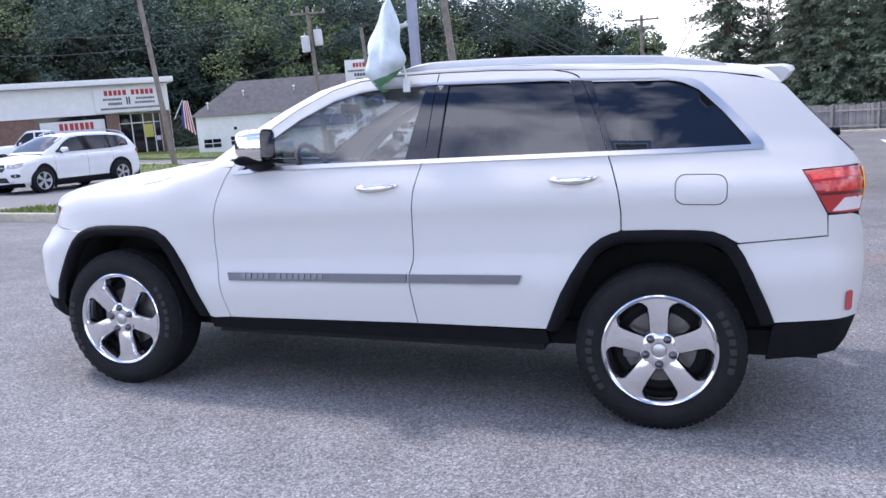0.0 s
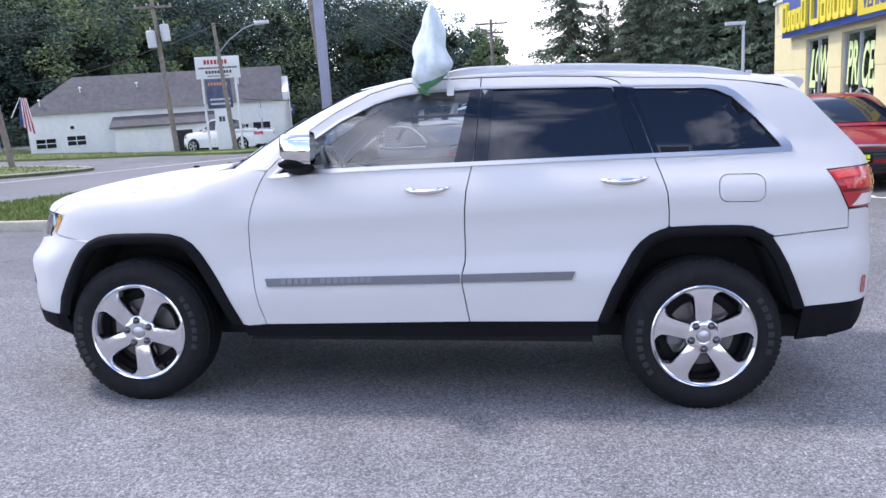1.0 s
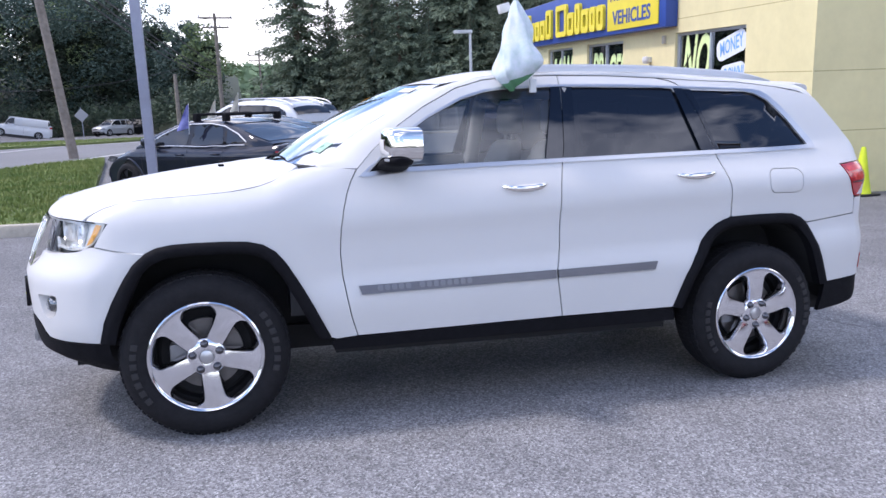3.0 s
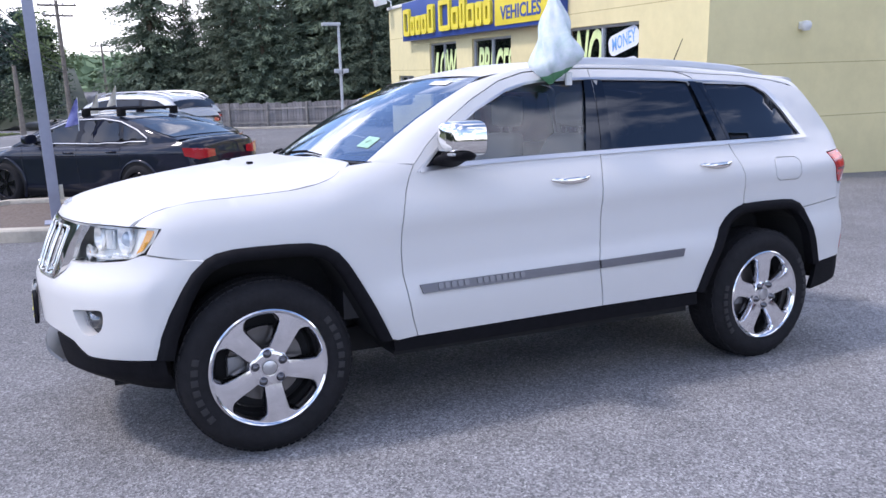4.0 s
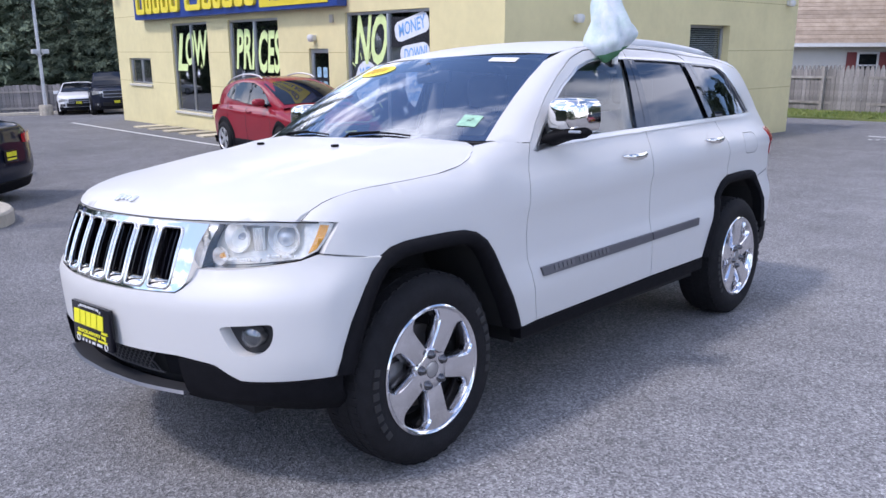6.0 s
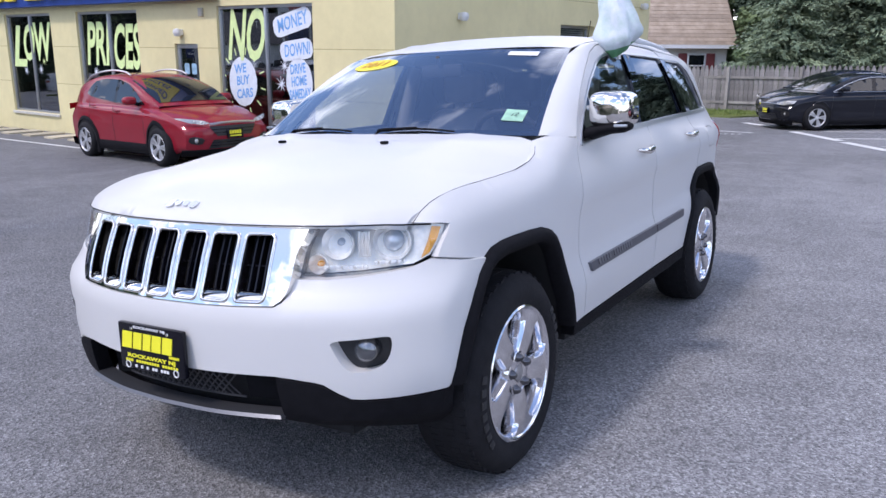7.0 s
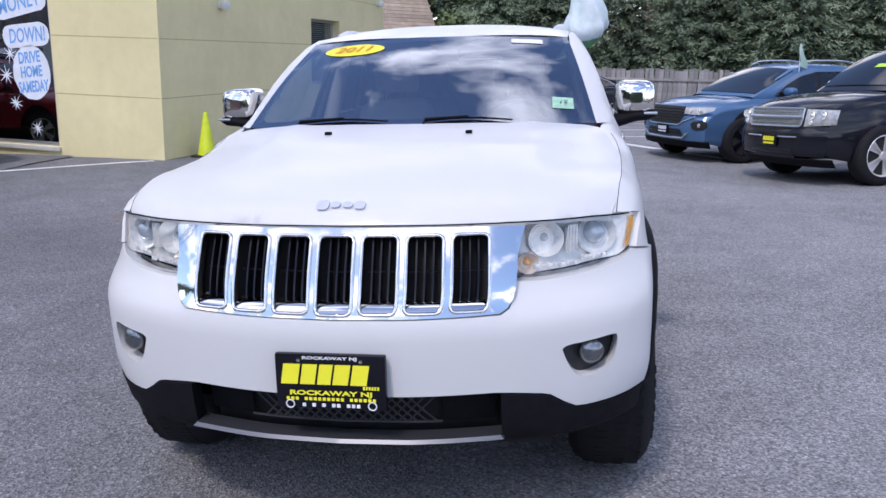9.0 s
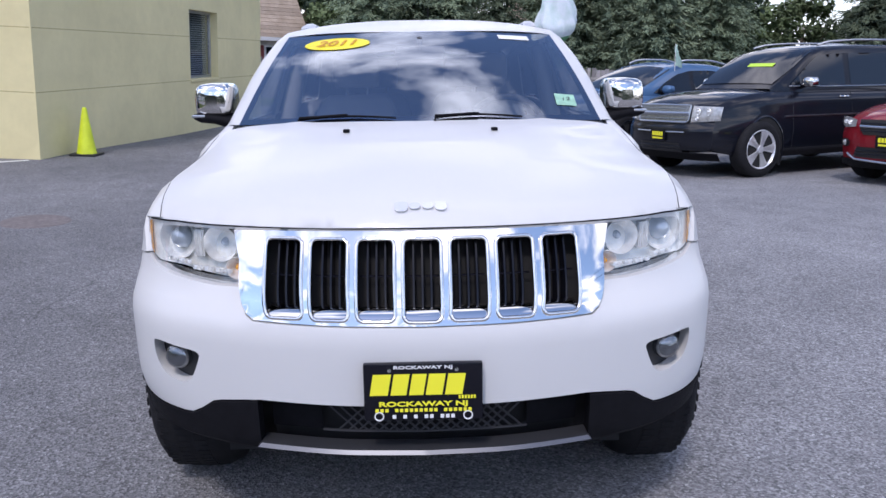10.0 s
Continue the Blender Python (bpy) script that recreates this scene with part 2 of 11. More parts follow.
# green paled so that the haze of distance sits in the base colour
HAZE_GREEN = mat("hazed_far_woods", (0.10, 0.17, 0.09), 0.9, color2=(0.22, 0.30, 0.17), scale=0.05, patch=0.2, patch_scale=0.02)


# ---- mesh helpers ----
def ease(a, b, x):
    u = min(1, max(0, (x - a) / (b - a)))
    return u * u * (3 - 2 * u)


def link_mesh(name, bm, material, smooth=0.0):
    me = bpy.data.meshes.new(name)
    bm.normal_update()
    bm.to_mesh(me)
    bm.free()
    for m in material if isinstance(material, (list, tuple)) else [material]:
        me.materials.append(m)
    if smooth:
        me.shade_smooth()
        if smooth < 3.1:
            me.set_sharp_from_angle(angle=smooth)
    return me


def part(name, bm, material, parent, label="", smooth=0.6):
    """One mesh under a thing, or under one of its parts."""
    ob = new(name, link_mesh(name, bm, material, smooth))
    ob.parent = parent
    if label:
        ob["label"] = label
    return ob


def solo(name, bm, material, label="", category="", kind="", group="", m=None, smooth=0.6):
    ob = new(name, link_mesh(name, bm, material, smooth))
    if m is not None:
        ob.matrix_world = m
    return tagged(ob, label, category, group, kind)


def thing(name, m, label, category, group="", kind=""):
    e = new(name)
    e.empty_display_size = 0.1
    e.matrix_world = m
    return tagged(e, label, category, group, kind)


def box(bm, x0, y0, z0, x1, y1, z1, m=None, bevel=0.0, mi=0):
    """A box, with its edges rounded where bevel is given."""
    geo = bmesh.ops.create_cube(bm, size=1.0)
    vs = geo["verts"]
    c = Vector(((x0 + x1) / 2, (y0 + y1) / 2, (z0 + z1) / 2))
    s = Vector((abs(x1 - x0), abs(y1 - y0), abs(z1 - z0)))
    for v in vs:
        v.co = Vector((v.co.x * s.x, v.co.y * s.y, v.co.z * s.z)) + c
    fs = set(f for v in vs for f in v.link_faces)
    if bevel > 0:
        es = list(set(e for v in vs for e in v.link_edges))
        r = bmesh.ops.bevel(bm, geom=es, offset=min(bevel, 0.45 * min(s)), segments=2, profile=0.6, affect="EDGES")
        fs = set(r["faces"]) | set(f for f in fs if f.is_valid)
        vs = list(set(v for f in fs for v in f.verts))
    if mi:
        for f in fs:
            f.material_index = mi
    if m is not None:
        bmesh.ops.transform(bm, matrix=m, verts=vs)
    return bm


def tube(bm, pts, r0, r1=None, seg=8, caps=True):
    """A round bar along points, tapering from r0 to r1."""
    pts = [Vector(p) for p in pts]
    r1 = r0 if r1 is None else r1
    rings, n = [], len(pts)
    up = Vector((0, 0, 1))
    for i, p in enumerate(pts):
        d = (pts[min(i + 1, n - 1)] - pts[max(i - 1, 0)]).normalized()
        a = d.cross(up if abs(d.z) < 0.95 else Vector((1, 0, 0))).normalized()
        b = d.cross(a)
        r = r0 + (r1 - r0) * i / max(1, n - 1)
        rings.append([bm.verts.new(p + a * (r * math.cos(k * math.tau / seg)) + b * (r * math.sin(k * math.tau / seg))) for k in range(seg)])
    for A, B in zip(rings, rings[1:]):
        for k in range(seg):
            bm.faces.new((A[k], A[(k + 1) % seg], B[(k + 1) % seg], B[k]))
    if caps:
        bm.faces.new(rings[0])
        bm.faces.new(rings[-1][::-1])
    return bm


def lathe(bm, prof, seg=48, axis="y", at=(0, 0, 0), closed=False):
    """Turns (radius, along) pairs round an axis."""
    rings = []
    at = Vector(at)
    for r, h in prof:
        ring = []
        for k in range(seg):
            a = k * math.tau / seg
            c, s = r * math.cos(a), r * math.sin(a)
            p = {"y": (c, h, s), "z": (c, s, h), "x": (h, c, s)}[axis]
            ring.append(bm.verts.new(at + Vector(p)))
        rings.append(ring)
    pairs = list(zip(rings, rings[1:]))
    if closed:
        pairs.append((rings[-1], rings[0]))
    for A, B in pairs:
        for k in range(seg):
            bm.faces.new((A[k], A[(k + 1) % seg], B[(k + 1) % seg], B[k]))
    return bm


def prism(bm, poly, d0, d1, place):
    """A flat outline given depth: place(u, v, d) gives the point."""
    a = [bm.verts.new(place(u, v, d0)) for u, v in poly]
    b = [bm.verts.new(place(u, v, d1)) for u, v in poly]
    n = len(poly)
    bm.faces.new(a[::-1])
    bm.faces.new(b)
    for i in range(n):
        bm.faces.new((a[i], a[(i + 1) % n], b[(i + 1) % n], b[i]))
    bmesh.ops.recalc_face_normals(bm, faces=bm.faces)
    return bm


def rounded(x0, z0, x1, z1, r, n=4):
    """A rounded rectangle as an outline."""
    pts = []
    for cx, cz, a0 in ((x1 - r, z1 - r, 0), (x0 + r, z1 - r, 90), (x0 + r, z0 + r, 180), (x1 - r, z0 + r, 270)):
        for i in range(n + 1):
            a = radians(a0 + 90 * i / n)
            pts.append((cx + r * math.cos(a), cz + r * math.sin(a)))
    return pts


def chaikin(pts, rounds=2, closed=True, keep=()):
    """Rounds an outline's corners."""
    for _ in range(rounds):
        q, n = [], len(pts)
        for i in range(n if closed else n - 1):
            a, b = pts[i], pts[(i + 1) % n]
            q += [(0.75 * a[0] + 0.25 * b[0], 0.75 * a[1] + 0.25 * b[1]), (0.25 * a[0] + 0.75 * b[0], 0.25 * a[1] + 0.75 * b[1])]
        pts = q if closed else [pts[0]] + q + [pts[-1]]
    return pts


def dense(pts, step, closed=True):
    """More points along an outline."""
    q, n = [], len(pts)
    for i in range(n if closed else n - 1):
        a, b = pts[i], pts[(i + 1) % n]
        k = max(1, int(math.hypot(b[0] - a[0], b[1] - a[1]) / step + 0.5))
        q += [(a[0] + (b[0] - a[0]) * j / k, a[1] + (b[1] - a[1]) * j / k) for j in range(k)]
    return q if closed else q + [pts[-1]]


def inside(p, poly):
    x, y = p
    c, n = False, len(poly)
    for i in range(n):
        (x0, y0), (x1, y1) = poly[i], poly[i - 1]
        if (y0 > y) != (y1 > y) and x < (x1 - x0) * (y - y0) / (y1 - y0) + x0:
            c = not c
    return c


def fill(poly, holes=(), step=0.05, grid=None):
    """Triangles that fill an outline with holes, with a grid of points within. Gives points and faces."""
    from mathutils.geometry import delaunay_2d_cdt
    loops = [dense(poly, step)] + [dense(h, step) for h in holes]
    vs, es = [], []
    for lp in loops:
        o = len(vs)
        vs += [Vector(p) for p in lp]
        es += [(o + i, o + (i + 1) % len(lp)) for i in range(len(lp))]
    arr = np.array(loops[0])
    x0, z0 = arr.min(0)
    x1, z1 = arr.max(0)
    xs, zs = grid if grid else (np.arange(x0 + step * 0.6, x1, step), np.arange(z0 + step * 0.6, z1, step))
    bd = np.array([p for lp in loops for p in lp])
    for x in xs:
        for z in zs:
            if np.min(np.abs(bd[:, 0] - x) + np.abs(bd[:, 1] - z)) > 0.5 * step and inside((x, z), loops[0]) and not any(inside((x, z), h) for h in loops[1:]):
                vs.append(Vector((x, z)))
    ov, _, of, _, _, _ = delaunay_2d_cdt(vs, es, [], 0, 1e-6)
    faces = []
    for f in of:
        cx, cz = sum(ov[i].x for i in f) / 3, sum(ov[i].y for i in f) / 3
        if inside((cx, cz), loops[0]) and not any(inside((cx, cz), h) for h in loops[1:]):
            faces.append(f)
    return [(v.x, v.y) for v in ov], faces


def skin(bm, poly, place, holes=(), step=0.05, thick=0.0, inward=None, flip=False, grid=None):
    """Lays a filled outline on a surface, place(u, v) -> point; thick: its edge is turned in by that much along inward(u, v)."""
    pts, faces = fill(poly, holes, step, grid)
    used = sorted({i for f in faces for i in f})
    vs = {i: bm.verts.new(place(*pts[i])) for i in used}
    made = []
    for f in faces:
        try:
            made.append(bm.faces.new([vs[i] for i in (f[::-1] if flip else f)]))
        except ValueError:
            pass
    if thick:
        rim = {}
        edge = set()
        for f in faces:
            for a, b in ((f[0], f[1]), (f[1], f[2]), (f[2], f[0])):
                if (b, a) in edge:
                    edge.discard((b, a))
                else:
                    edge.add((a, b))
        for a, b in edge:
            for i in (a, b):
                if i not in rim:
                    d = inward(*pts[i]) if inward else Vector((0, 1, 0))
                    rim[i] = bm.verts.new(Vector(place(*pts[i])) + d * thick)
            q = [vs[b], vs[a], rim[a], rim[b]]
            try:
                bm.faces.new(q[::-1] if flip else q)
            except ValueError:
                pass
    return bm


def words(text, size, depth, material, parent, m, name="lettering", label="", bold=0.0, shear=0.0, width=None, align="CENTER"):
    """Raised lettering in the built-in font, as a mesh part. m: its pose, reading along x with y up."""
    cu = bpy.data.curves.new("text", "FONT")
    cu.body, cu.size, cu.extrude, cu.offset, cu.shear = text, size, depth, bold, shear
    cu.align_x, cu.align_y = align, "CENTER"
    cu.resolution_u = 3
    ob = bpy.data.objects.new("text", cu)
    scene.collection.objects.link(ob)
    me = bpy.data.meshes.new_from_object(ob.evaluated_get(bpy.context.evaluated_depsgraph_get()))
    bpy.data.objects.remove(ob)
    bpy.data.curves.remove(cu)
    if width:
        xs = [v.co.x for v in me.vertices]
        k = width / max(1e-6, max(xs) - min(xs))
        for v in me.vertices:
            v.co.x *= k
    me.materials.clear()
    me.materials.append(material)
    me.name = name
    o = new(name, me)
    o.parent = parent
    o.matrix_basis = m
    if label:
        o["label"] = label
    return o


# ---- the ground ----
def sat(s):
    return max(s, -0.6) if s < 0.18 else 0.18 + 1.25 * (1 - math.exp(-(s - 0.18) * 0.288))


def height(x, y):
    """The lot's fall: an even slope round the parked car that runs out level, with a slight rise at the showroom's corner."""
    k = min(1, max(0, (x - 4) / 4))
    rise = 0.09 * k * math.exp(-((x - 9) ** 2 + (y - 5.5) ** 2) / 12.5)
    dip = 0.040 * min(16, max(0, y - 24)) * min(1, max(0, x / 6))
    far = 0.040 * min(150, max(0, y - 30)) * min(1, max(0, (6 - x) / 6)) * min(1, max(0, (x + 32) / 13))
    return -sat((0.040 * x + 0.060 * y) / 0.9974) + rise - dip - far


def axis(lo, hi, near, far):
    q = [0.0]
    while q[-1] < hi:
        q.append(q[-1] + (near if q[-1] < 14 else min(far, near + (q[-1] - 14) * 0.12)))
    p = [0.0]
    while p[-1] > lo:
        p.append(p[-1] - (near if p[-1] > -14 else min(far, near + (-14 - p[-1]) * 0.12)))
    return p[::-1] + q[1:]


def make_ground():
    xs, ys = axis(-900, 900, 0.5, 60), axis(-500, 1500, 0.5, 60)
    vs = [(x, y, height(x, y)) for y in ys for x in xs]
    n = len(xs)
    fs = [(j * n + i, j * n + i + 1, (j + 1) * n + i + 1, (j + 1) * n + i) for j in range(len(ys) - 1) for i in range(n - 1)]
    me = bpy.data.meshes.new("ground")
    me.from_pydata(vs, [], fs)
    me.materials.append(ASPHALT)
    me.shade_smooth()
    tagged(new("ground", me), "worn grey asphalt parking lot with a gentle slope", "ground", kind="structure")


def sheet(name, poly, dz, material, label, category="ground", step=1.0, kind="structure", thick=0.0):
    bm = bmesh.new()
    skin(bm, poly, lambda x, y: Vector((x, y, height(x, y) + dz)), step=step, thick=thick, inward=lambda x, y: Vector((0, 0, -1)))
    return solo(name, bm, material, label, category, kind)


def strip(bm, a, b, w, dz=0.006):
    """A painted line on the ground."""
    a, b = Vector(a), Vector(b)
    d = (b - a).normalized()
    s = Vector((-d.y, d.x)) * (w / 2)
    k = max(1, int((b - a).length / 0.5))
    row = []
    for i in range(k + 1):
        c = a + (b - a) * (i / k)
        row.append([bm.verts.new((q.x, q.y, height(q.x, q.y) + dz)) for q in (c - s, c + s)])
    for A, B in zip(row, row[1:]):
        bm.faces.new((A[0], B[0], B[1], A[1]))


def kerb(name, pts, w, h, label, closed=False):
    """A concrete kerb with a rounded top edge along points on the ground, w wide to the left of the way."""
    pts = [Vector(p) for p in pts]
    n = len(pts)
    sec = [(0, -0.15), (0, h * 0.8), (w * 0.12, h), (w * 0.88, h), (w, h * 0.85), (w, -0.15)]
    bm = bmesh.new()
    rows = []
    for i, p in enumerate(pts):
        d = (pts[(i + 1) % n] - pts[i - 1]) if closed else (pts[min(i + 1, n - 1)] - pts[max(i - 1, 0)])
        d.normalize()
        s = Vector((-d.y, d.x))
        rows.append([bm.verts.new(((p + s * u).x, (p + s * u).y, height(p.x, p.y) + v)) for u, v in sec])
    for A, B in list(zip(rows, rows[1:])) + ([(rows[-1], rows[0])] if closed else []):
        for k in range(len(sec) - 1):
            bm.faces.new((A[k], B[k], B[k + 1], A[k + 1]))
    return solo(name, bm, KERB, label, "kerb", "structure")


make_ground()

# ---- road, verges and kerbs ----
NEAR_EDGE = [(-16, -6), (-12.6, 3), (-8.7, 10.5), (-6.4, 15.6), (-3.8, 20.8), (-1.2, 26), (2, 34), (5, 50), (8, 80), (12, 130)]
FAR_EDGE = [(-24.5, -2), (-21, 7), (-16.6, 14), (-13.6, 19.2), (-12.0, 22), (-9.6, 26), (-7.6, 29), (-4.2, 36), (-1.5, 50), (1.5, 80), (5, 130)]


def smooth_line(pts, k=4):
    return dense(chaikin(pts, 2, closed=False), 1.2, closed=False)


near_edge, far_edge = smooth_line(NEAR_EDGE), smooth_line(FAR_EDGE)


def band(name, a, b, dz, material, label, category):
    bm = bmesh.new()
    n = 90

    def at(line, f):
        f *= len(line) - 1
        i = min(int(f), len(line) - 2)
        f -= i
        return line[i][0] * (1 - f) + line[i + 1][0] * f, line[i][1] * (1 - f) + line[i + 1][1] * f
    rows = []
    for i in range(n + 1):
        p, q = at(a, i / n), at(b, i / n)
        rows.append([])
        for k in range(7):
            x, y = p[0] + (q[0] - p[0]) * k / 6, p[1] + (q[1] - p[1]) * k / 6
            rows[-1].append(bm.verts.new((x, y, height(x, y) + dz)))
    for A, B in zip(rows, rows[1:]):
        for k in range(6):
            bm.faces.new((A[k], B[k], B[k + 1], A[k + 1]))
    bmesh.ops.recalc_face_normals(bm, faces=bm.faces)
    if bm.faces[0].normal.z < 0:
        bmesh.ops.reverse_faces(bm, faces=bm.faces)
    return solo(name, bm, material, label, category, "structure")


band("road", near_edge, far_edge, 0.008, ROAD, "light grey two-lane asphalt road", "road")


def offset_line(line, d):
    q = []
    for i, p in enumerate(line):
        a, b = line[max(i - 1, 0)], line[min(i + 1, len(line) - 1)]
        v = Vector((b[0] - a[0], b[1] - a[1])).normalized()
        q.append((p[0] - v.y * d, p[1] + v.x * d))
    return q


def road_lines():
    bm = bmesh.new()
    for line, d in ((near_edge, 0.7), (far_edge, -0.8)):
        ln = offset_line(line, d)
        for a, b in zip(ln, ln[1:]):
            strip(bm, a, b, 0.13, 0.016)
    solo("edge_line", bm, LINE, "white painted edge lines of the road", "road marking", "structure")


road_lines()


def lawn(name, poly, dz, label, blades=0):
    """A mown verge: a sheet of turf and short blades on it."""
    sheet(name, poly, dz, GRASS_SOIL, label, "grass", step=0.8, thick=0.3)
    if not blades:
        return
    rng = np.random.default_rng(len(poly) + int(abs(poly[0][0]) * 10))
    arr = np.array(poly)
    lo, hi = arr.min(0), arr.max(0)
    vs, fs = [], []
    while len(fs) < blades:
        x, y = rng.uniform(lo, hi)
        if not inside((x, y), poly):
            continue
        z = height(x, y) + dz - 0.01
        a, h, w = rng.uniform(0, math.tau), rng.uniform(0.04, 0.10), rng.uniform(0.012, 0.03)
        c, s_ = math.cos(a) * w, math.sin(a) * w
        lx, ly = rng.normal(0, 0.03, 2)
        o = len(vs)
        vs += [(x - c, y - s_, z), (x + c, y + s_, z), (x + lx, y + ly, z + h)]
        fs.append((o, o + 1, o + 2))
    me = bpy.data.meshes.new("grass")
    me.from_pydata(vs, [], fs)
    me.materials.append(GRASS)
    tagged(new("grass", me), "short green and straw coloured grass on the verge", "grass", kind="stuff")


VERGE = [(-9.4, 7.1), (-1.9, 7.0), (-2.3, 12), (-3.2, 20.3), (-4.5, 19.0), (-6.8, 14.4), (-8.7, 10.2), (-9.6, 8.4)]
lawn("verge_near", VERGE, 0.12, "mown green verge with dry patches beside the lot", 26000)
ISLAND = chaikin([(-1.9, 6.35), (0.75, 6.45), (1.15, 7.0), (1.05, 7.9), (0.6, 8.2), (-1.9, 9.9)], 2)
sheet("mulch_bed", ISLAND, 0.10, MULCH, "brown mulch bed in the kerbed island", "mulch bed", step=0.25, thick=0.2)
kerb("kerb_island", ISLAND[::-1] if sum((b[0] - a[0]) * (b[1] + a[1]) for a, b in zip(ISLAND, ISLAND[1:] + ISLAND[:1])) < 0 else ISLAND,
     0.17, 0.16, "buff concrete kerb round the mulch island", closed=True)
kerb("kerb_verge", dense([(-1.9, 6.75), (-5, 6.95), (-9.3, 6.75), (-9.9, 7.2), (-10.1, 8.0)], 0.6, closed=False)[::-1], 0.17, 0.15, "buff concrete kerb along the verge")
FAR_ISLAND = chaikin([(-26, 16.5), (-19.5, 17.8), (-14.2, 19.6), (-12.8, 21.6), (-13.5, 22.6), (-17, 24.5), (-24, 28), (-33, 30)], 2)
lawn("verge_island", FAR_ISLAND, 0.10, "grass island with a concrete kerb across the road", 6000)
kerb("kerb_far_island", FAR_ISLAND, 0.17, 0.13, "grey concrete kerb round the far island", closed=True)
FAR_LAWN = [(-34, 37), (-24, 33.2), (-17.4, 31.2), (-10.2, 28.6), (-6.9, 30.6), (-4.6, 37), (-2.6, 50), (-12, 52), (-20, 44), (-34, 47)]
lawn("verge_far", FAR_LAWN, 0.10, "mown lawn in front of the white building", 12000)

# ---- the showroom ----
BLD = Matrix.Translation((8.54, 5.44, 0)) @ Matrix.Rotation(-math.atan2(1.86, 17.36), 4, "Z")   # x along the side wall, y along the front
ROOF_Z = 3.62


def wall(name, run, openings, z0, z1, along_y, label, outer, inner):
    """A wall in the showroom's axes with openings (a, b, low, high) cut through it."""
    bm = bmesh.new()

    def blk(a, b, lo, hi):
        if b - a > 1e-4 and hi - lo > 1e-4:
            if along_y:
                box(bm, outer, a, lo, inner, b, hi)
            else:
                box(bm, a, outer, lo, b, inner, hi)
    p = run[0]
    for a, b, lo, hi in sorted(openings):
        blk(p, a, z0, z1)
        blk(a, b, z0, lo)
        blk(a, b, hi, z1)
        p = b
    blk(p, run[1], z0, z1)
    return solo(name, bm, STUCCO, label, "wall", "structure", m=BLD, smooth=0)


FRONT_OPEN = {"low": (10.9, 13.2, -0.08, 2.34), "prices": (7.25, 9.72, -0.10, 2.34), "no": (1.89, 4.55, -0.16, 2.35),
              "door": (5.2, 5.97, -0.45, 1.64), "small": (14.85, 16.55, 0.60, 1.38)}
SIDE_OPEN = (5.55, 7.15, 0.70, 2.10)
wall("wall_front", (0, 17.5), FRONT_OPEN.values(), -0.9, ROOF_Z, True, "pale yellow painted stucco front wall of the showroom", 0.0, 0.28)
wall("wall_side", (0.28, 10.3), [SIDE_OPEN], -0.9, ROOF_Z, False, "pale yellow painted stucco side wall of the showroom", 0.0, 0.28)
wall("wall_back", (0.28, 17.22), [], -0.9, ROOF_Z, True, "yellow stucco back wall of the showroom", 10.3, 10.02)
wall("wall_end", (0.28, 10.3), [], -0.9, ROOF_Z, False, "yellow stucco end wall of the showroom", 17.5, 17.22)


def showroom():
    bm = bmesh.new()
    box(bm, 0.285, 0.285, 3.0, 10.01, 17.2, 3.12)
    solo("ceiling", bm, WHITE_PAINT, "white flat ceiling of the showroom", "ceiling", "structure", m=BLD)
    bm = bmesh.new()
    box(bm, -0.06, -0.06, ROOF_Z + 0.002, 10.36, 17.56, ROOF_Z + 0.10, bevel=0.02)
    solo("roof", bm, WHITE_PAINT, "flat roof with a white metal coping", "roof", "structure", m=BLD)
    bm = bmesh.new()
    box(bm, 0.285, 0.285, -0.6, 10.01, 17.2, -0.35)
    solo("floor", bm, mat("showroom_floor", (0.16, 0.15, 0.14), 0.4, var=0.1, scale=2), "grey tiled showroom floor", "floor", "structure", m=BLD)
    bm = bmesh.new()
    box(bm, 3.6, 0.6, -0.34, 3.72, 16.8, 2.98)
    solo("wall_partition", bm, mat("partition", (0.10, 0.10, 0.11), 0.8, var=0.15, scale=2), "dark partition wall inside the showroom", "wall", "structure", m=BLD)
    # shallow scored joints round the walls
    bm = bmesh.new()
    for z in (0.68, 1.56, 2.62):
        p = 0.02
        for a, b, lo, hi in sorted(FRONT_OPEN.values()):
            if lo < z < hi:
                box(bm, -0.002, p, z - 0.006, 0.004, a, z + 0.006)
                p = b
        box(bm, -0.002, p, z - 0.006, 0.004, 17.48, z + 0.006)
        p = 0.02
        if SIDE_OPEN[2] < z < SIDE_OPEN[3]:
            box(bm, p, -0.002, z - 0.006, SIDE_OPEN[0], 0.004, z + 0.006)
            p = SIDE_OPEN[1]
        box(bm, p, -0.002, z - 0.006, 10.28, 0.004, z + 0.006)
    solo("trim_joint", bm, STUCCO_JOINT, "scored joint lines in the stucco", "joint", "structure", m=BLD)


showroom()
WALL_TO_FRONT = Matrix(((0, 0, -1, 0), (-1, 0, 0, 0), (0, 1, 0, 0), (0, 0, 0, 1)))   # lettering on the front wall: reads towards -y, faces -x


def on_front(y, z, out):
    return Matrix.Translation((-out, y, z)) @ WALL_TO_FRONT


PAINT_LIME = mat("window_paint_lime", (0.70, 0.84, 0.38), 0.7, var=0.10, scale=6)
PAINT_WHITE = mat("window_paint_white", (0.72, 0.76, 0.82), 0.7, var=0.08, scale=8)
PAINT_BLUE = mat("window_paint_blue", (0.16, 0.38, 0.72), 0.7, var=0.15, scale=8)


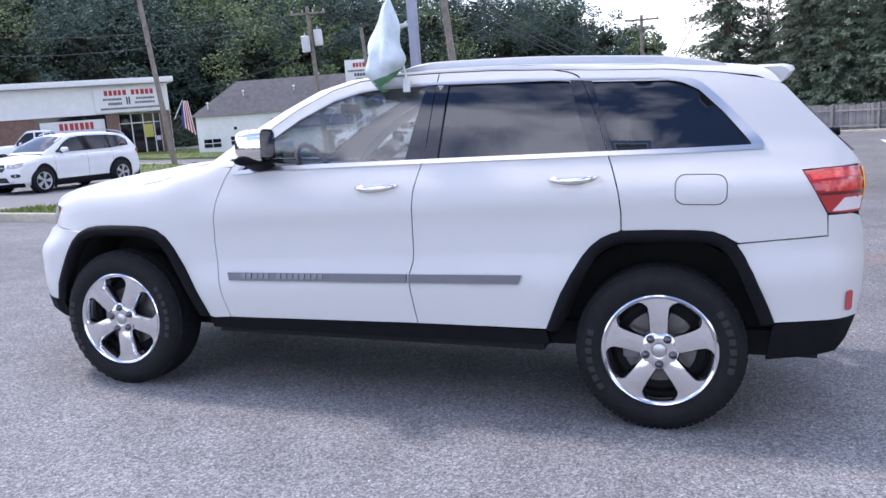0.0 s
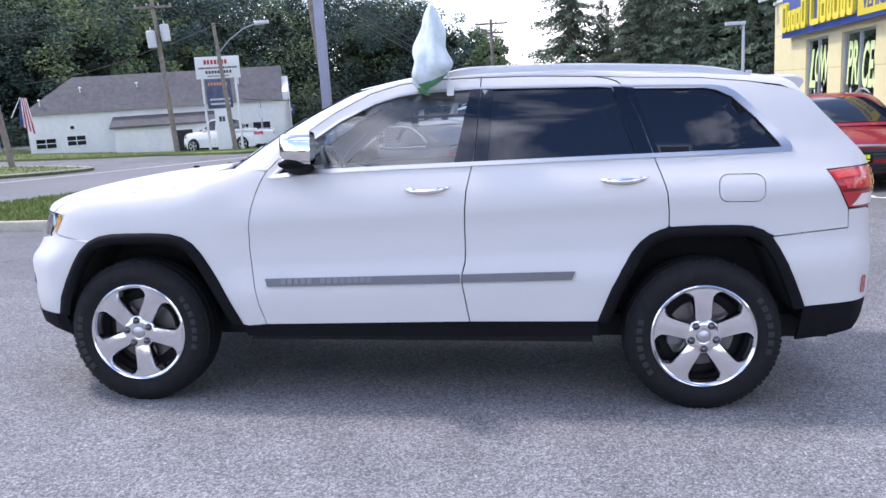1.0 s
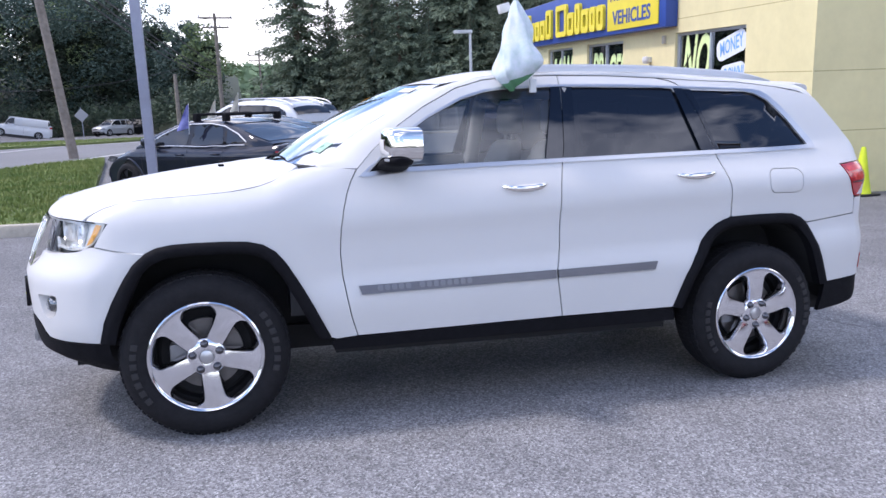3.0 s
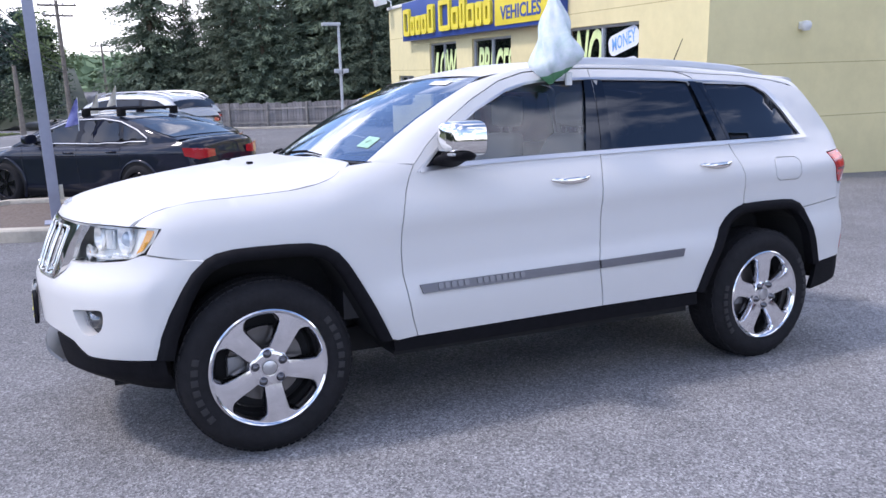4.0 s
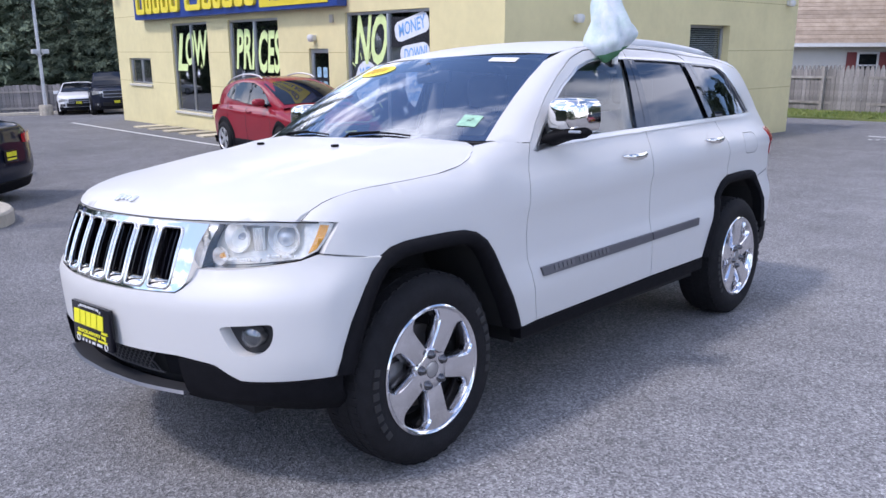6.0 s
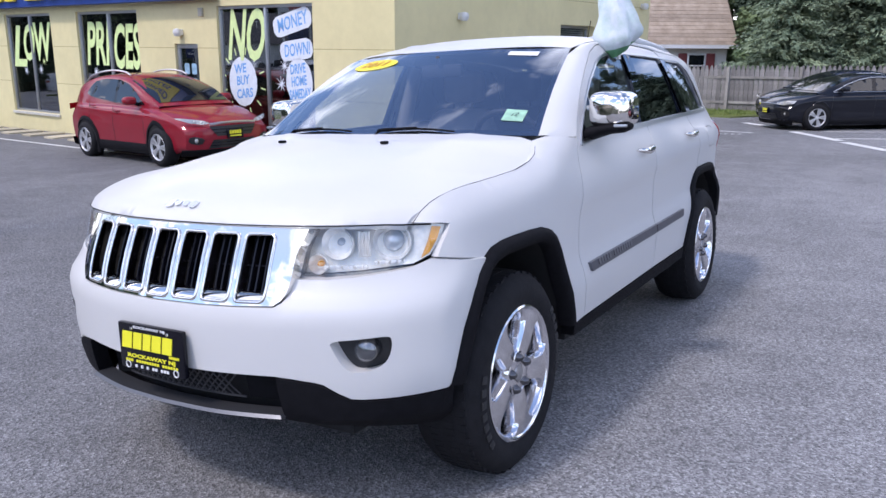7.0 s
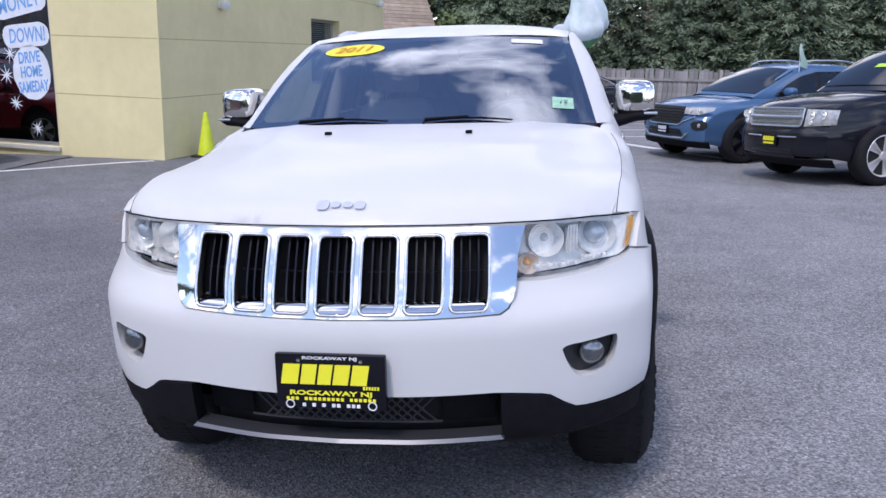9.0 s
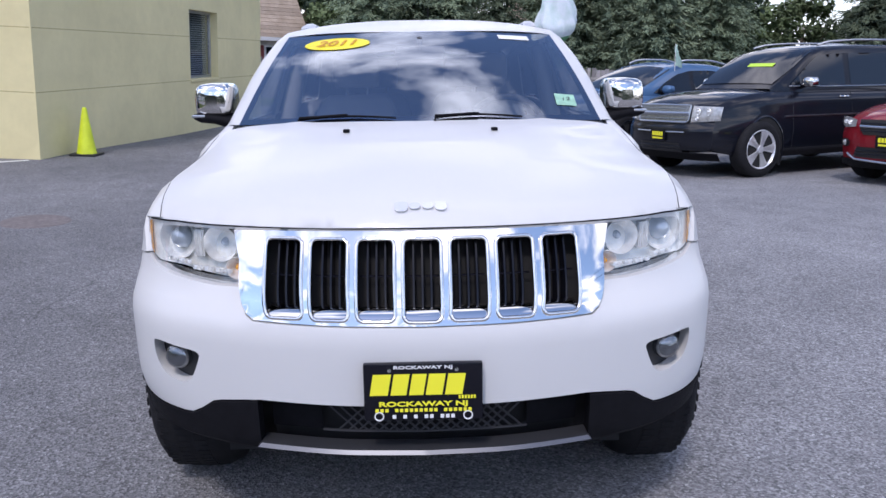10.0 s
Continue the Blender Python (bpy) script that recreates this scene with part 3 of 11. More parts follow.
def shop_window(name, key, mullions, label):
    a, b, lo, hi = FRONT_OPEN[key]
    e = thing(name, BLD, label, "window", kind="structure")
    bm = bmesh.new()
    d0, d1, w = 0.05, 0.13, 0.055
    box(bm, d0, a, lo, d1, a + w, hi, bevel=0.006)
    box(bm, d0, b - w, lo, d1, b, hi, bevel=0.006)
    box(bm, d0, a + w, lo, d1, b - w, lo + w, bevel=0.006)
    box(bm, d0, a + w, hi - w, d1, b - w, hi, bevel=0.006)
    for m_ in mullions:
        box(bm, d0, m_ - w / 2, lo + w, d1, m_ + w / 2, hi - w, bevel=0.006)
    part("window_frame", bm, ALU, e)
    bm = bmesh.new()
    box(bm, -0.05, a - 0.03, lo - 0.07, 0.045, b + 0.03, lo - 0.003, bevel=0.008)
    part("window_sill", bm, mat("sill_concrete", (0.55, 0.53, 0.46), 0.85, var=0.08, scale=9), e)
    cuts = [a + w] + [x for m_ in mullions for x in (m_ - w / 2, m_ + w / 2)] + [b - w]
    for p, q in zip(cuts[::2], cuts[1::2]):
        bm = bmesh.new()
        box(bm, 0.085, p, lo + w, 0.093, q, hi - w)
        o = part("pane", bm, SHOP_GLASS, e, smooth=0)
        o.visible_shadow = False
    return e


def splash(parent, y, z, r, material, seed):
    """A dabbed burst of window paint."""
    rng = random.Random(seed)
    bm = bmesh.new()
    pts = []
    for i in range(18):
        a = i * math.tau / 18
        q = r * (rng.uniform(0.75, 1.15) if i % 2 == 0 else rng.uniform(0.12, 0.3))
        pts.append((y + q * math.cos(a), z + q * math.sin(a)))
    prism(bm, pts, 0.0815, 0.084, lambda u, v, d: Vector((d, u, v)))
    part("paint_burst", bm, material, parent, smooth=0)


def blob(parent, y0, y1, z0, z1, tilt, seed, oval=False):
    rng = random.Random(seed)
    bm = bmesh.new()
    cy, cz = (y0 + y1) / 2, (z0 + z1) / 2
    if oval:
        pts = [(cy + (y1 - y0) / 2 * math.cos(a), cz + (z1 - z0) / 2 * math.sin(a)) for a in [i * math.tau / 40 for i in range(40)]]
    else:
        pts = rounded(y0, z0, y1, z1, (z1 - z0) * 0.42, 6)
    c, s = math.cos(tilt), math.sin(tilt)
    pts = [(cy + (p - cy) * c - (q - cz) * s + rng.uniform(-0.008, 0.008), cz + (p - cy) * s + (q - cz) * c + rng.uniform(-0.008, 0.008)) for p, q in pts]
    prism(bm, pts, 0.0818, 0.0842, lambda u, v, d: Vector((d, u, v)))
    part("painted_patch", bm, PAINT_WHITE, parent, smooth=0)


def front_words(e, text, y, z, size, material, tilt=0.0, bold=0.02, width=None, shear=0.15, out=-0.078):
    words(text, size, 0.0012, material, e, on_front(y, z, out) @ Matrix.Rotation(tilt, 4, "Z"), "painted_word", bold=bold, shear=shear, width=width)


w1 = shop_window("window_1", "low", [12.05], "tall shop window with lime window-paint lettering")
w2 = shop_window("window_2", "prices", [8.48], "tall shop window with lime window-paint lettering")
w3 = shop_window("window_3", "no", [3.2], "wide shop window with lime and blue painted offers")
w4 = shop_window("window_4", "small", [15.7], "small aluminium office window")
for y0_, y1_ in ((14.93, 15.66), (15.75, 16.47)):
    bm = bmesh.new()
    box(bm, 0.10, y0_, 0.66, 0.112, y1_, 1.32, bevel=0.003)
    part("roller_blind", bm, mat("blind_cloth", (0.46, 0.46, 0.44), 0.8, var=0.08, scale=6), w4)
front_words(w1, "L", 12.80, 1.50, 1.40, PAINT_LIME, shear=0.3, bold=0.035)
front_words(w1, "O", 12.27, 1.60, 1.20, PAINT_LIME, width=0.56, shear=0.3, bold=0.035)
front_words(w1, "W", 11.58, 1.62, 1.25, PAINT_LIME, width=0.86, bold=0.035)
front_words(w2, "PRI", 9.06, 1.58, 1.32, PAINT_LIME, width=1.06, shear=0.3, bold=0.035)
front_words(w2, "CES", 7.90, 1.52, 1.32, PAINT_LIME, width=1.08, shear=0.3, bold=0.035)
front_words(w3, "NO", 3.84, 1.76, 1.30, PAINT_LIME, 0.0, width=1.12, shear=0.32, bold=0.035)
for w_, y, z, r, c, s_ in ((w1, 12.5, 0.95, 0.13, PAINT_WHITE, 1), (w1, 11.75, 1.0, 0.13, PAINT_WHITE, 2), (w1, 11.55, 1.2, 0.1, PAINT_LIME, 3), (w2, 9.2, 1.0, 0.14, PAINT_WHITE, 4),
                           (w2, 8.1, 0.85, 0.15, PAINT_WHITE, 5), (w2, 7.75, 0.85, 0.12, PAINT_WHITE, 6), (w3, 2.85, 0.92, 0.17, PAINT_WHITE, 7), (w3, 2.72, 0.48, 0.15, PAINT_WHITE, 8),
                           (w3, 2.35, 0.10, 0.14, PAINT_WHITE, 9), (w3, 2.75, 1.25, 0.14, PAINT_WHITE, 10)):
    splash(w_, y, z, r, c, s_)
blob(w3, 2.0, 3.02, 1.84, 2.22, -0.22, 1)
blob(w3, 1.99, 2.85, 1.36, 1.72, -0.10, 2)
front_words(w3, "MONEY", 2.51, 2.03, 0.33, PAINT_BLUE, 0.22, 0.004, 0.82, out=-0.0795)
front_words(w3, "DOWN!", 2.40, 1.54, 0.31, PAINT_BLUE, 0.10, 0.004, 0.68, out=-0.0795)
blob(w3, 3.54, 4.36, 0.46, 1.40, 0, 3, True)
blob(w3, 2.02, 2.72, 0.55, 1.40, 0, 4, True)
for k, (t_, y, z, wd) in enumerate((("WE", 4.02, 1.17, 0.36), ("BUY", 3.96, 0.95, 0.40), ("CARS", 3.92, 0.70, 0.48), ("DRIVE", 2.40, 1.20, 0.42), ("HOME", 2.38, 0.98, 0.42), ("SAMEDAY", 2.36, 0.75, 0.58))):
    front_words(w3, t_, y, z, 0.24, PAINT_BLUE, 0.12, 0.006, wd, out=-0.0795)
for i in range(12):
    a = i * math.tau / 12 + 0.2
    bm = bmesh.new()
    box(bm, 0.0815, -0.012, 0.52, 0.084, 0.012, 0.66, m=Matrix.Translation((0, 3.95, 0.93)) @ Matrix.Rotation(a, 4, "X"))
    part("paint_stroke", bm, PAINT_LIME, w3)


def shop_door():
    a, b, lo, hi = FRONT_OPEN["door"]
    e = thing("door_1", BLD, "aluminium glazed entrance door with small posters", "door", kind="structure")
    bm = bmesh.new()
    for x in ((a, a + 0.07), (b - 0.07, b)):
        box(bm, 0.05, x[0], lo, 0.12, x[1], hi, bevel=0.005)
    box(bm, 0.05, a + 0.07, hi - 0.09, 0.12, b - 0.07, hi, bevel=0.005)
    box(bm, 0.05, a + 0.07, lo, 0.12, b - 0.07, lo + 0.25, bevel=0.005)
    part("door_frame", bm, ALU, e)
    bm = bmesh.new()
    box(bm, 0.08, a + 0.07, lo + 0.25, 0.09, b - 0.07, hi - 0.09)
    part("pane", bm, SHOP_GLASS, e, smooth=0).visible_shadow = False
    for y in (5.38, 5.62):
        for z in (0.85, 1.15):
            bm = bmesh.new()
            prism(bm, rounded(y, z - 0.12, y + 0.16, z + 0.10, 0.03), 0.074, 0.078, lambda u, v, d: Vector((d, u, v)))
            part("poster", bm, mat("poster_blue", (0.30, 0.48, 0.62), 0.6, var=0.3, scale=12), e, smooth=0)
    bm = bmesh.new()
    tube(bm, [(0.03, b - 0.12, 0.35), (0.0, b - 0.12, 0.40), (0.0, b - 0.12, 0.75), (0.03, b - 0.12, 0.80)], 0.012)
    part("door_handle", bm, ALU, e)


shop_door()


def side_window():
    a, b, lo, hi = SIDE_OPEN
    e = thing("window_5", BLD, "recessed side window with closed grey blinds", "window", kind="structure")
    bm = bmesh.new()
    w = 0.06
    for x0, x1 in ((a, a + w), (b - w, b)):
        box(bm, x0, 0.16, lo, x1, 0.22, hi, bevel=0.005)
    box(bm, a + w, 0.16, lo, b - w, 0.22, lo + w, bevel=0.005)
    box(bm, a + w, 0.16, hi - w, b - w, 0.22, hi, bevel=0.005)
    part("window_frame", bm, ALU, e)
    bm = bmesh.new()
    box(bm, a - 0.02, -0.03, lo - 0.05, b + 0.02, 0.155, lo - 0.002, bevel=0.006)
    part("window_sill", bm, STUCCO, e)
    bm = bmesh.new()
    box(bm, a + w, 0.18, lo + w, b - w, 0.186, hi - w)
    part("pane", bm, glass("side_glass", (0.80, 0.83, 0.85), 0.06), e, smooth=0).visible_shadow = False
    z = lo + 0.09
    bl = mat("blind_slat", (0.50, 0.50, 0.49), 0.6, var=0.05)
    while z < hi - 0.08:
        bm = bmesh.new()
        box(bm, a + 0.08, -0.018, -0.0015, b - 0.08, 0.018, 0.0015, m=Matrix.Translation((0, 0.235, z)) @ Matrix.Rotation(0.7, 4, "X"))
        part("slat", bm, bl, e)
        z += 0.045
    # added sheet whose near-black colour stands for the dim room behind the blinds
    bm = bmesh.new()
    box(bm, a - 0.2, 0.285, lo - 0.2, b + 0.2, 0.30, hi + 0.2)
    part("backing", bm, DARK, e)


side_window()


def wall_lamp(x, y, z, turn):
    e = thing("wall_lamp", BLD @ Matrix.Translation((x, y, z)) @ Matrix.Rotation(turn, 4, "Z"), "small white plastic wall light on yellow stucco", "lamp", group="wall lamps of the showroom")
    bm = bmesh.new()
    box(bm, -0.06, 0.0, -0.06, 0.06, 0.05, 0.06, bevel=0.015)
    part("base", bm, WHITE_PAINT, e)
    bm = bmesh.new()
    lathe(bm, [(0.001, -0.085), (0.06, -0.08), (0.085, -0.03), (0.088, 0.02), (0.07, 0.06), (0.001, 0.075)], 20, "z", (0, 0.10, 0))
    part("shade", bm, mat("opal_plastic", (0.66, 0.66, 0.64), 0.45), e)


wall_lamp(1.80, 0.0, 2.15, math.pi)
wall_lamp(0.0, 5.70, 1.87, math.pi / 2)
wall_lamp(9.75, 0.0, 2.66, math.pi)


def wall_box(y, z, w, h):
    e = thing("outlet_box", BLD, "small grey electrical box on the showroom wall", "electrical box", group="boxes on the showroom wall")
    bm = bmesh.new()
    box(bm, -0.05, y - w / 2, z - h / 2, -0.001, y + w / 2, z + h / 2, bevel=0.008)
    part("body", bm, mat("grey_box", (0.45, 0.42, 0.34), 0.6, var=0.1), e)
    bm = bmesh.new()
    box(bm, -0.056, y - w / 2 + 0.015, z - h / 2 + 0.015, -0.051, y + w / 2 - 0.015, z + h / 2 - 0.015, bevel=0.002)
    part("cover", bm, mat("grey_box", (0.45, 0.42, 0.34), 0.6, var=0.1), e)


for y, z, w_, h_ in ((5.0, 2.25, 0.12, 0.16), (6.85, 0.75, 0.10, 0.12), (5.05, 0.62, 0.09, 0.10)):
    wall_box(y, z, w_, h_)


def shop_sign():
    e = thing("shop_sign", BLD, "long blue fascia sign with raised yellow lettering", "sign")
    blue = mat("sign_blue", (0.022, 0.065, 0.30), 0.45, var=0.08, scale=2)
    yel = mat("sign_yellow", (0.80, 0.66, 0.05), 0.45, var=0.05, scale=3)
    bm = bmesh.new()
    box(bm, -0.26, 4.45, 2.48, -0.003, 15.1, 3.66, bevel=0.02)
    part("body", bm, blue, e)
    bm = bmesh.new()
    box(bm, -0.285, 4.75, 2.56, -0.262, 7.55, 3.64, bevel=0.01)
    panel = part("panel", bm, yel, e, "yellow illuminated panel")
    words("VEHICLES", 0.42, 0.004, blue, panel, on_front(6.15, 2.82, 0.289), "lettering", bold=0.008, width=2.1)
    words("PRE-OWNED", 0.42, 0.004, blue, panel, on_front(6.15, 3.34, 0.289), "lettering", bold=0.008, width=2.4)
    # trade name as plain raised blocks: (start, width, height, foot)
    y = 14.75
    for wd, h, foot in ((0.62, 0.82, 0), (0.42, 0.56, 0), (0.46, 0.56, 0), (0.48, 0.56, 0), (0.52, 0.80, 0), (-0.35, 0, 0), (0.92, 0.84, 0), (0.52, 0.58, 0), (0.40, 0.76, 0), (0.52, 0.58, 0), (0.40, 0.58, 0), (0.44, 0.58, 0)):
        if wd < 0:
            y += wd
            continue
        bm = bmesh.new()
        hole = [rounded(y - wd + 0.15, 2.76, y - 0.15, 2.62 + h - 0.14, 0.04, 3)] if wd > 0.38 else []
        skin(bm, rounded(y - wd, 2.62, y, 2.62 + h, 0.10, 4), lambda u, v: Vector((-0.34, u, v)), holes=hole, step=0.15, thick=0.078, inward=lambda u, v: Vector((1, 0, 0)))
        bmesh.ops.recalc_face_normals(bm, faces=bm.faces)
        part("raised_block", bm, yel, e, smooth=0)
        y -= wd + 0.10


shop_sign()


def flood_lamp():
    e = thing("flood_lamp", BLD @ Matrix.Translation((-0.1, 17.2, ROOF_Z + 0.1)), "white floodlight on the roof edge", "lamp")
    bm = bmesh.new()
    tube(bm, [(0.1, 0, 0), (0.1, 0, 0.18), (-0.1, 0, 0.28)], 0.025)
    part("bracket", bm, WHITE_PAINT, e)
    bm = bmesh.new()
    box(bm, -0.42, -0.2, 0.12, -0.05, 0.2, 0.42, m=Matrix.Rotation(-0.25, 4, "Y"), bevel=0.03)
    part("housing", bm, WHITE_PAINT, e)


flood_lamp()


def walkway():
    """The paved strip at the foot of the showroom front."""
    bm = bmesh.new()
    n = 40
    rows = []
    for i in range(n + 1):
        v = 1.6 + (17.3 - 1.6) * i / n
        row = []
        for u in (-1.55, -0.9, -0.02):
            p = BLD @ Vector((u, v, 0))
            row.append(bm.verts.new((p.x, p.y, height(p.x, p.y) + (0.008 if u < -1.5 else 0.018))))
        rows.append(row)
    for A, B in zip(rows, rows[1:]):
        for k in range(2):
            bm.faces.new((A[k + 1], A[k], B[k], B[k + 1]))
    solo("pavement", bm, mat("paving", (0.15, 0.15, 0.155), 0.9, var=0.15, scale=6, patch=0.15, patch_scale=1.0, bump=0.3), "grey walkway along the showroom front", "pavement", "structure")
    slab = mat("paving_slab", (0.50, 0.44, 0.32), 0.9, var=0.12, scale=6, rand=0.15)
    for i in range(8):
        bm = bmesh.new()
        v = 6.4 + i * 1.05
        p = BLD @ Vector((-0.62, v, 0))
        box(bm, -0.42, -0.22, -0.03, 0.42, 0.22, 0.012, bevel=0.008)
        solo("paving_slab", bm, slab, "buff rectangular paving slab at the showroom front", "paving slab", "", "paving slabs", m=Matrix.Translation((p.x, p.y, height(p.x, p.y) + 0.048)) @ Matrix.Rotation(-0.107, 4, "Z"))
    bm = bmesh.new()
    a, b = BLD @ Vector((-1.62, 1.55, 0)), BLD @ Vector((-1.62, 17.6, 0))
    strip(bm, a.xy, b.xy, 0.11)
    c = BLD @ Vector((-0.12, 0.1, 0))
    strip(bm, c.xy, a.xy, 0.11)
    solo("walkway_line", bm, LINE, "white painted line along the walkway", "line", "structure")


walkway()


def lot_lines():
    bm = bmesh.new()
    # a dashed edge and the bays that run from it towards the fence
    for p, q in (((21.72, 2.23), (20.28, 1.10)), ((19.10, 0.60), (17.05, -0.64)), ((16.70, -0.74), (15.20, -1.65)), ((14.65, -1.76), (13.55, -2.52)), ((12.9, -2.95), (11.8, -3.7))):
        strip(bm, p, q, 0.24)
    for p, q in (((20.90, 0.25), (23.3, -4.6)), ((19.45, -0.10), (21.6, -4.6)), ((17.55, -0.52), (19.6, -5.2)), ((16.0, -1.50), (17.7, -5.6))):
        strip(bm, p, q, 0.11)
    strip(bm, (18.47, 2.33), (18.25, 1.40), 0.13)
    for k in range(4):
        strip(bm, (17.55 + 0.06 * k, 2.10 - 0.15 * k), (17.58 + 0.06 * k, 2.02 - 0.15 * k), 0.10)
    solo("bay_line", bm, LINE, "worn white parking bay markings", "parking line", "structure")
    bm = bmesh.new()
    lathe(bm, [(0.001, 0.006), (0.26, 0.006), (0.30, 0.0045), (0.33, -0.01)], 28, "z")
    p = (4.68, 3.7)
    solo("utility_cover", bm, mat("rusty_iron", (0.19, 0.165, 0.16), 0.8, 0.3, var=0.3, scale=20, bump=0.4), "round rusty iron cover set in the asphalt", "manhole cover",
         m=Matrix.Translation((*p, height(*p) + 0.004)))


lot_lines()


def traffic_cone():
    p = BLD @ Vector((0.68, -0.32, 0))
    e = thing("traffic_cone", Matrix.Translation((p.x, p.y, height(p.x, p.y))), "lime yellow traffic cone with a black base beside the wall", "cone")
    bm = bmesh.new()
    box(bm, -0.19, -0.19, 0.0, 0.19, 0.19, 0.035, bevel=0.012)
    part("base", bm, BLACK_METAL, e)
    bm = bmesh.new()
    lathe(bm, [(0.145, 0.035), (0.135, 0.06), (0.035, 0.68), (0.026, 0.71), (0.016, 0.705), (0.02, 0.68)], 28, "z")
    part("cone_body", bm, mat("lime_plastic", (0.62, 0.72, 0.02), 0.5, var=0.1, scale=5, patch=0.08, patch_scale=4), e)


traffic_cone()

# ---- fences ----
def fence(name, pts, h, gap, label, board=0.14, side=-1, pickets=0):
    """Upright boards nailed to rails and posts, with uneven tops; each board and post is a part."""
    e = thing(name, Matrix(), label, "fence")
    rng = random.Random(len(name))
    line = dense(pts, board + gap, closed=False)
    pieces = {}
    for kind in range(5):
        bm = bmesh.new()
        box(bm, -board / 2, -0.011, 0, board / 2, 0.011, h * (0.97 + 0.015 * kind), bevel=0.004)
        for v in bm.verts:
            if v.co.z > h * 0.9:
                v.co.z += rng.uniform(-0.012, 0.012)
        pieces[kind] = link_mesh("board", bm, FENCE_WOOD, 0)
    bm = bmesh.new()          # boards with a pointed top
    prism(bm, [(-board / 2, 0), (board / 2, 0), (board / 2, h * 0.93), (board * 0.16, h * 1.05), (-board * 0.16, h * 1.05), (-board / 2, h * 0.93)], -0.011, 0.011, lambda u, v, d: Vector((u, d, v)))
    pointed = link_mesh("board", bm, FENCE_WOOD, 0)
    bm = bmesh.new()
    box(bm, -0.05, -0.05, 0, 0.05, 0.05, h * 1.04, bevel=0.008)
    post = link_mesh("post", bm, RAIL_WOOD, 0)
    every = max(1, round(2.4 / (board + gap)))
    rest = bmesh.new()
    for i, (a, b) in enumerate(zip(line, line[1:])):
        c = Vector(((a[0] + b[0]) / 2, (a[1] + b[1]) / 2))
        ang = math.atan2(b[1] - a[1], b[0] - a[0])
        m = Matrix.Translation((c.x, c.y, height(c.x, c.y) + 0.03 + rng.uniform(-0.01, 0.01))) @ Matrix.Rotation(ang, 4, "Z") @ Matrix.Rotation(rng.uniform(-0.012, 0.012), 4, "Y")
        if i < 290:
            o = new("board", pointed if i < pickets else pieces[rng.randrange(5)])
            o.parent = e
            o.matrix_basis = m
        else:
            box(rest, -board / 2, -0.011, 0, board / 2, 0.011, h * rng.uniform(0.97, 1.03), m=m)
        if i % every == 0:
            o = new("post", post)
            o.parent = e
            n = Matrix.Translation((c.x, c.y, height(c.x, c.y))) @ Matrix.Rotation(ang, 4, "Z") @ Matrix.Translation((0, 0.085 * side, 0))
            o.matrix_basis = n
            if i + every < len(line) - 1:
                p2 = line[i + every]
                z1, z2 = height(*a), height(*p2)
                for f in (0.22, 0.80):
                    d = Vector((p2[0] - a[0], p2[1] - a[1]))
                    bm = bmesh.new()
                    box(bm, 0, min(0.058 * side, 0.016 * side), -0.04, d.length, max(0.058 * side, 0.016 * side), 0.04, m=Matrix.Translation((a[0], a[1], z1 + h * f)) @ Matrix.Rotation(math.atan2(d.y, d.x), 4, "Z") @ Matrix.Rotation(-math.atan2(z2 - z1, d.length), 4, "Y"))
                    part("rail", bm, RAIL_WOOD, e, smooth=0)
    if len(rest.verts):
        tagged(part("boards", rest, FENCE_WOOD, e, smooth=0), kind="stuff")
    else:
        rest.free()
    return e


fence("fence", [(28.2, 8.5), (27.2, 5.5), (26.7, 2), (26.0, -3), (25.4, -8), (23.5, -15), (19, -24)], 1.48, 0.012, "weathered grey wooden board fence with posts and rails", 0.15, pickets=62)
fence("fence_far", [(19.5, 33.2), (12.8, 38.6), (6, 44), (1.5, 47.6)], 1.36, 0.012, "dark weathered wooden fence in front of spruces", 0.17, side=1)
kerb("kerb_fence", dense([(1.0, 46.8), (5.6, 43.2), (12.4, 37.7), (19, 32.4)], 1.0, closed=False)[::-1], 0.18, 0.14, "pale concrete kerb at the foot of the fence")
lawn("verge_fence", [(24.2, 8), (23.6, 3.0), (26.5, 1.0), (27.2, 5), (28.2, 8.5)], 0.05, "strip of grass along the wooden fence", 5000)
kerb("kerb_bays", dense([(23.6, -0.6), (22.9, -3.2), (22.3, -7.5), (20.6, -14)], 0.8, closed=False), 0.16, 0.13, "pale concrete kerb before the fence")


# ---- trees ----
def leaf_cloud(rng, centres, radii, per, size, flat=0.55):
    """Leaves as small bent quads gathered in clumps."""
    n = len(centres) * per
    c = np.repeat(np.asarray(centres), per, 0)
    r = np.repeat(np.asarray(radii), per)
    d = rng.normal(size=(n, 3))
    d /= np.linalg.norm(d, axis=1)[:, None]
    p = c + d * (r * rng.uniform(0.45, 1.05, n) ** 0.6)[:, None] * np.array([1, 1, flat + 0.25])
    t = rng.normal(size=(n, 3))
    t[:, 2] *= 0.5
    t /= np.linalg.norm(t, axis=1)[:, None]
    u = np.cross(d + 0.6 * rng.normal(size=(n, 3)), t)
    u /= np.linalg.norm(u, axis=1)[:, None]
    s = (size * rng.uniform(0.55, 1.3, n))[:, None]
    v = np.stack([p - t * s - u * s * 0.1, p + u * s * 0.55, p + t * s, p - u * s * 0.55], 1).reshape(-1, 3)
    f = np.arange(n * 4).reshape(-1, 4)
    return v, f


def mesh_from(name, v, f, material):
    me = bpy.data.meshes.new(name)
    me.from_pydata([tuple(q) for q in v], [], [tuple(int(i) for i in q) for q in f])
    me.materials.append(material)
    return me


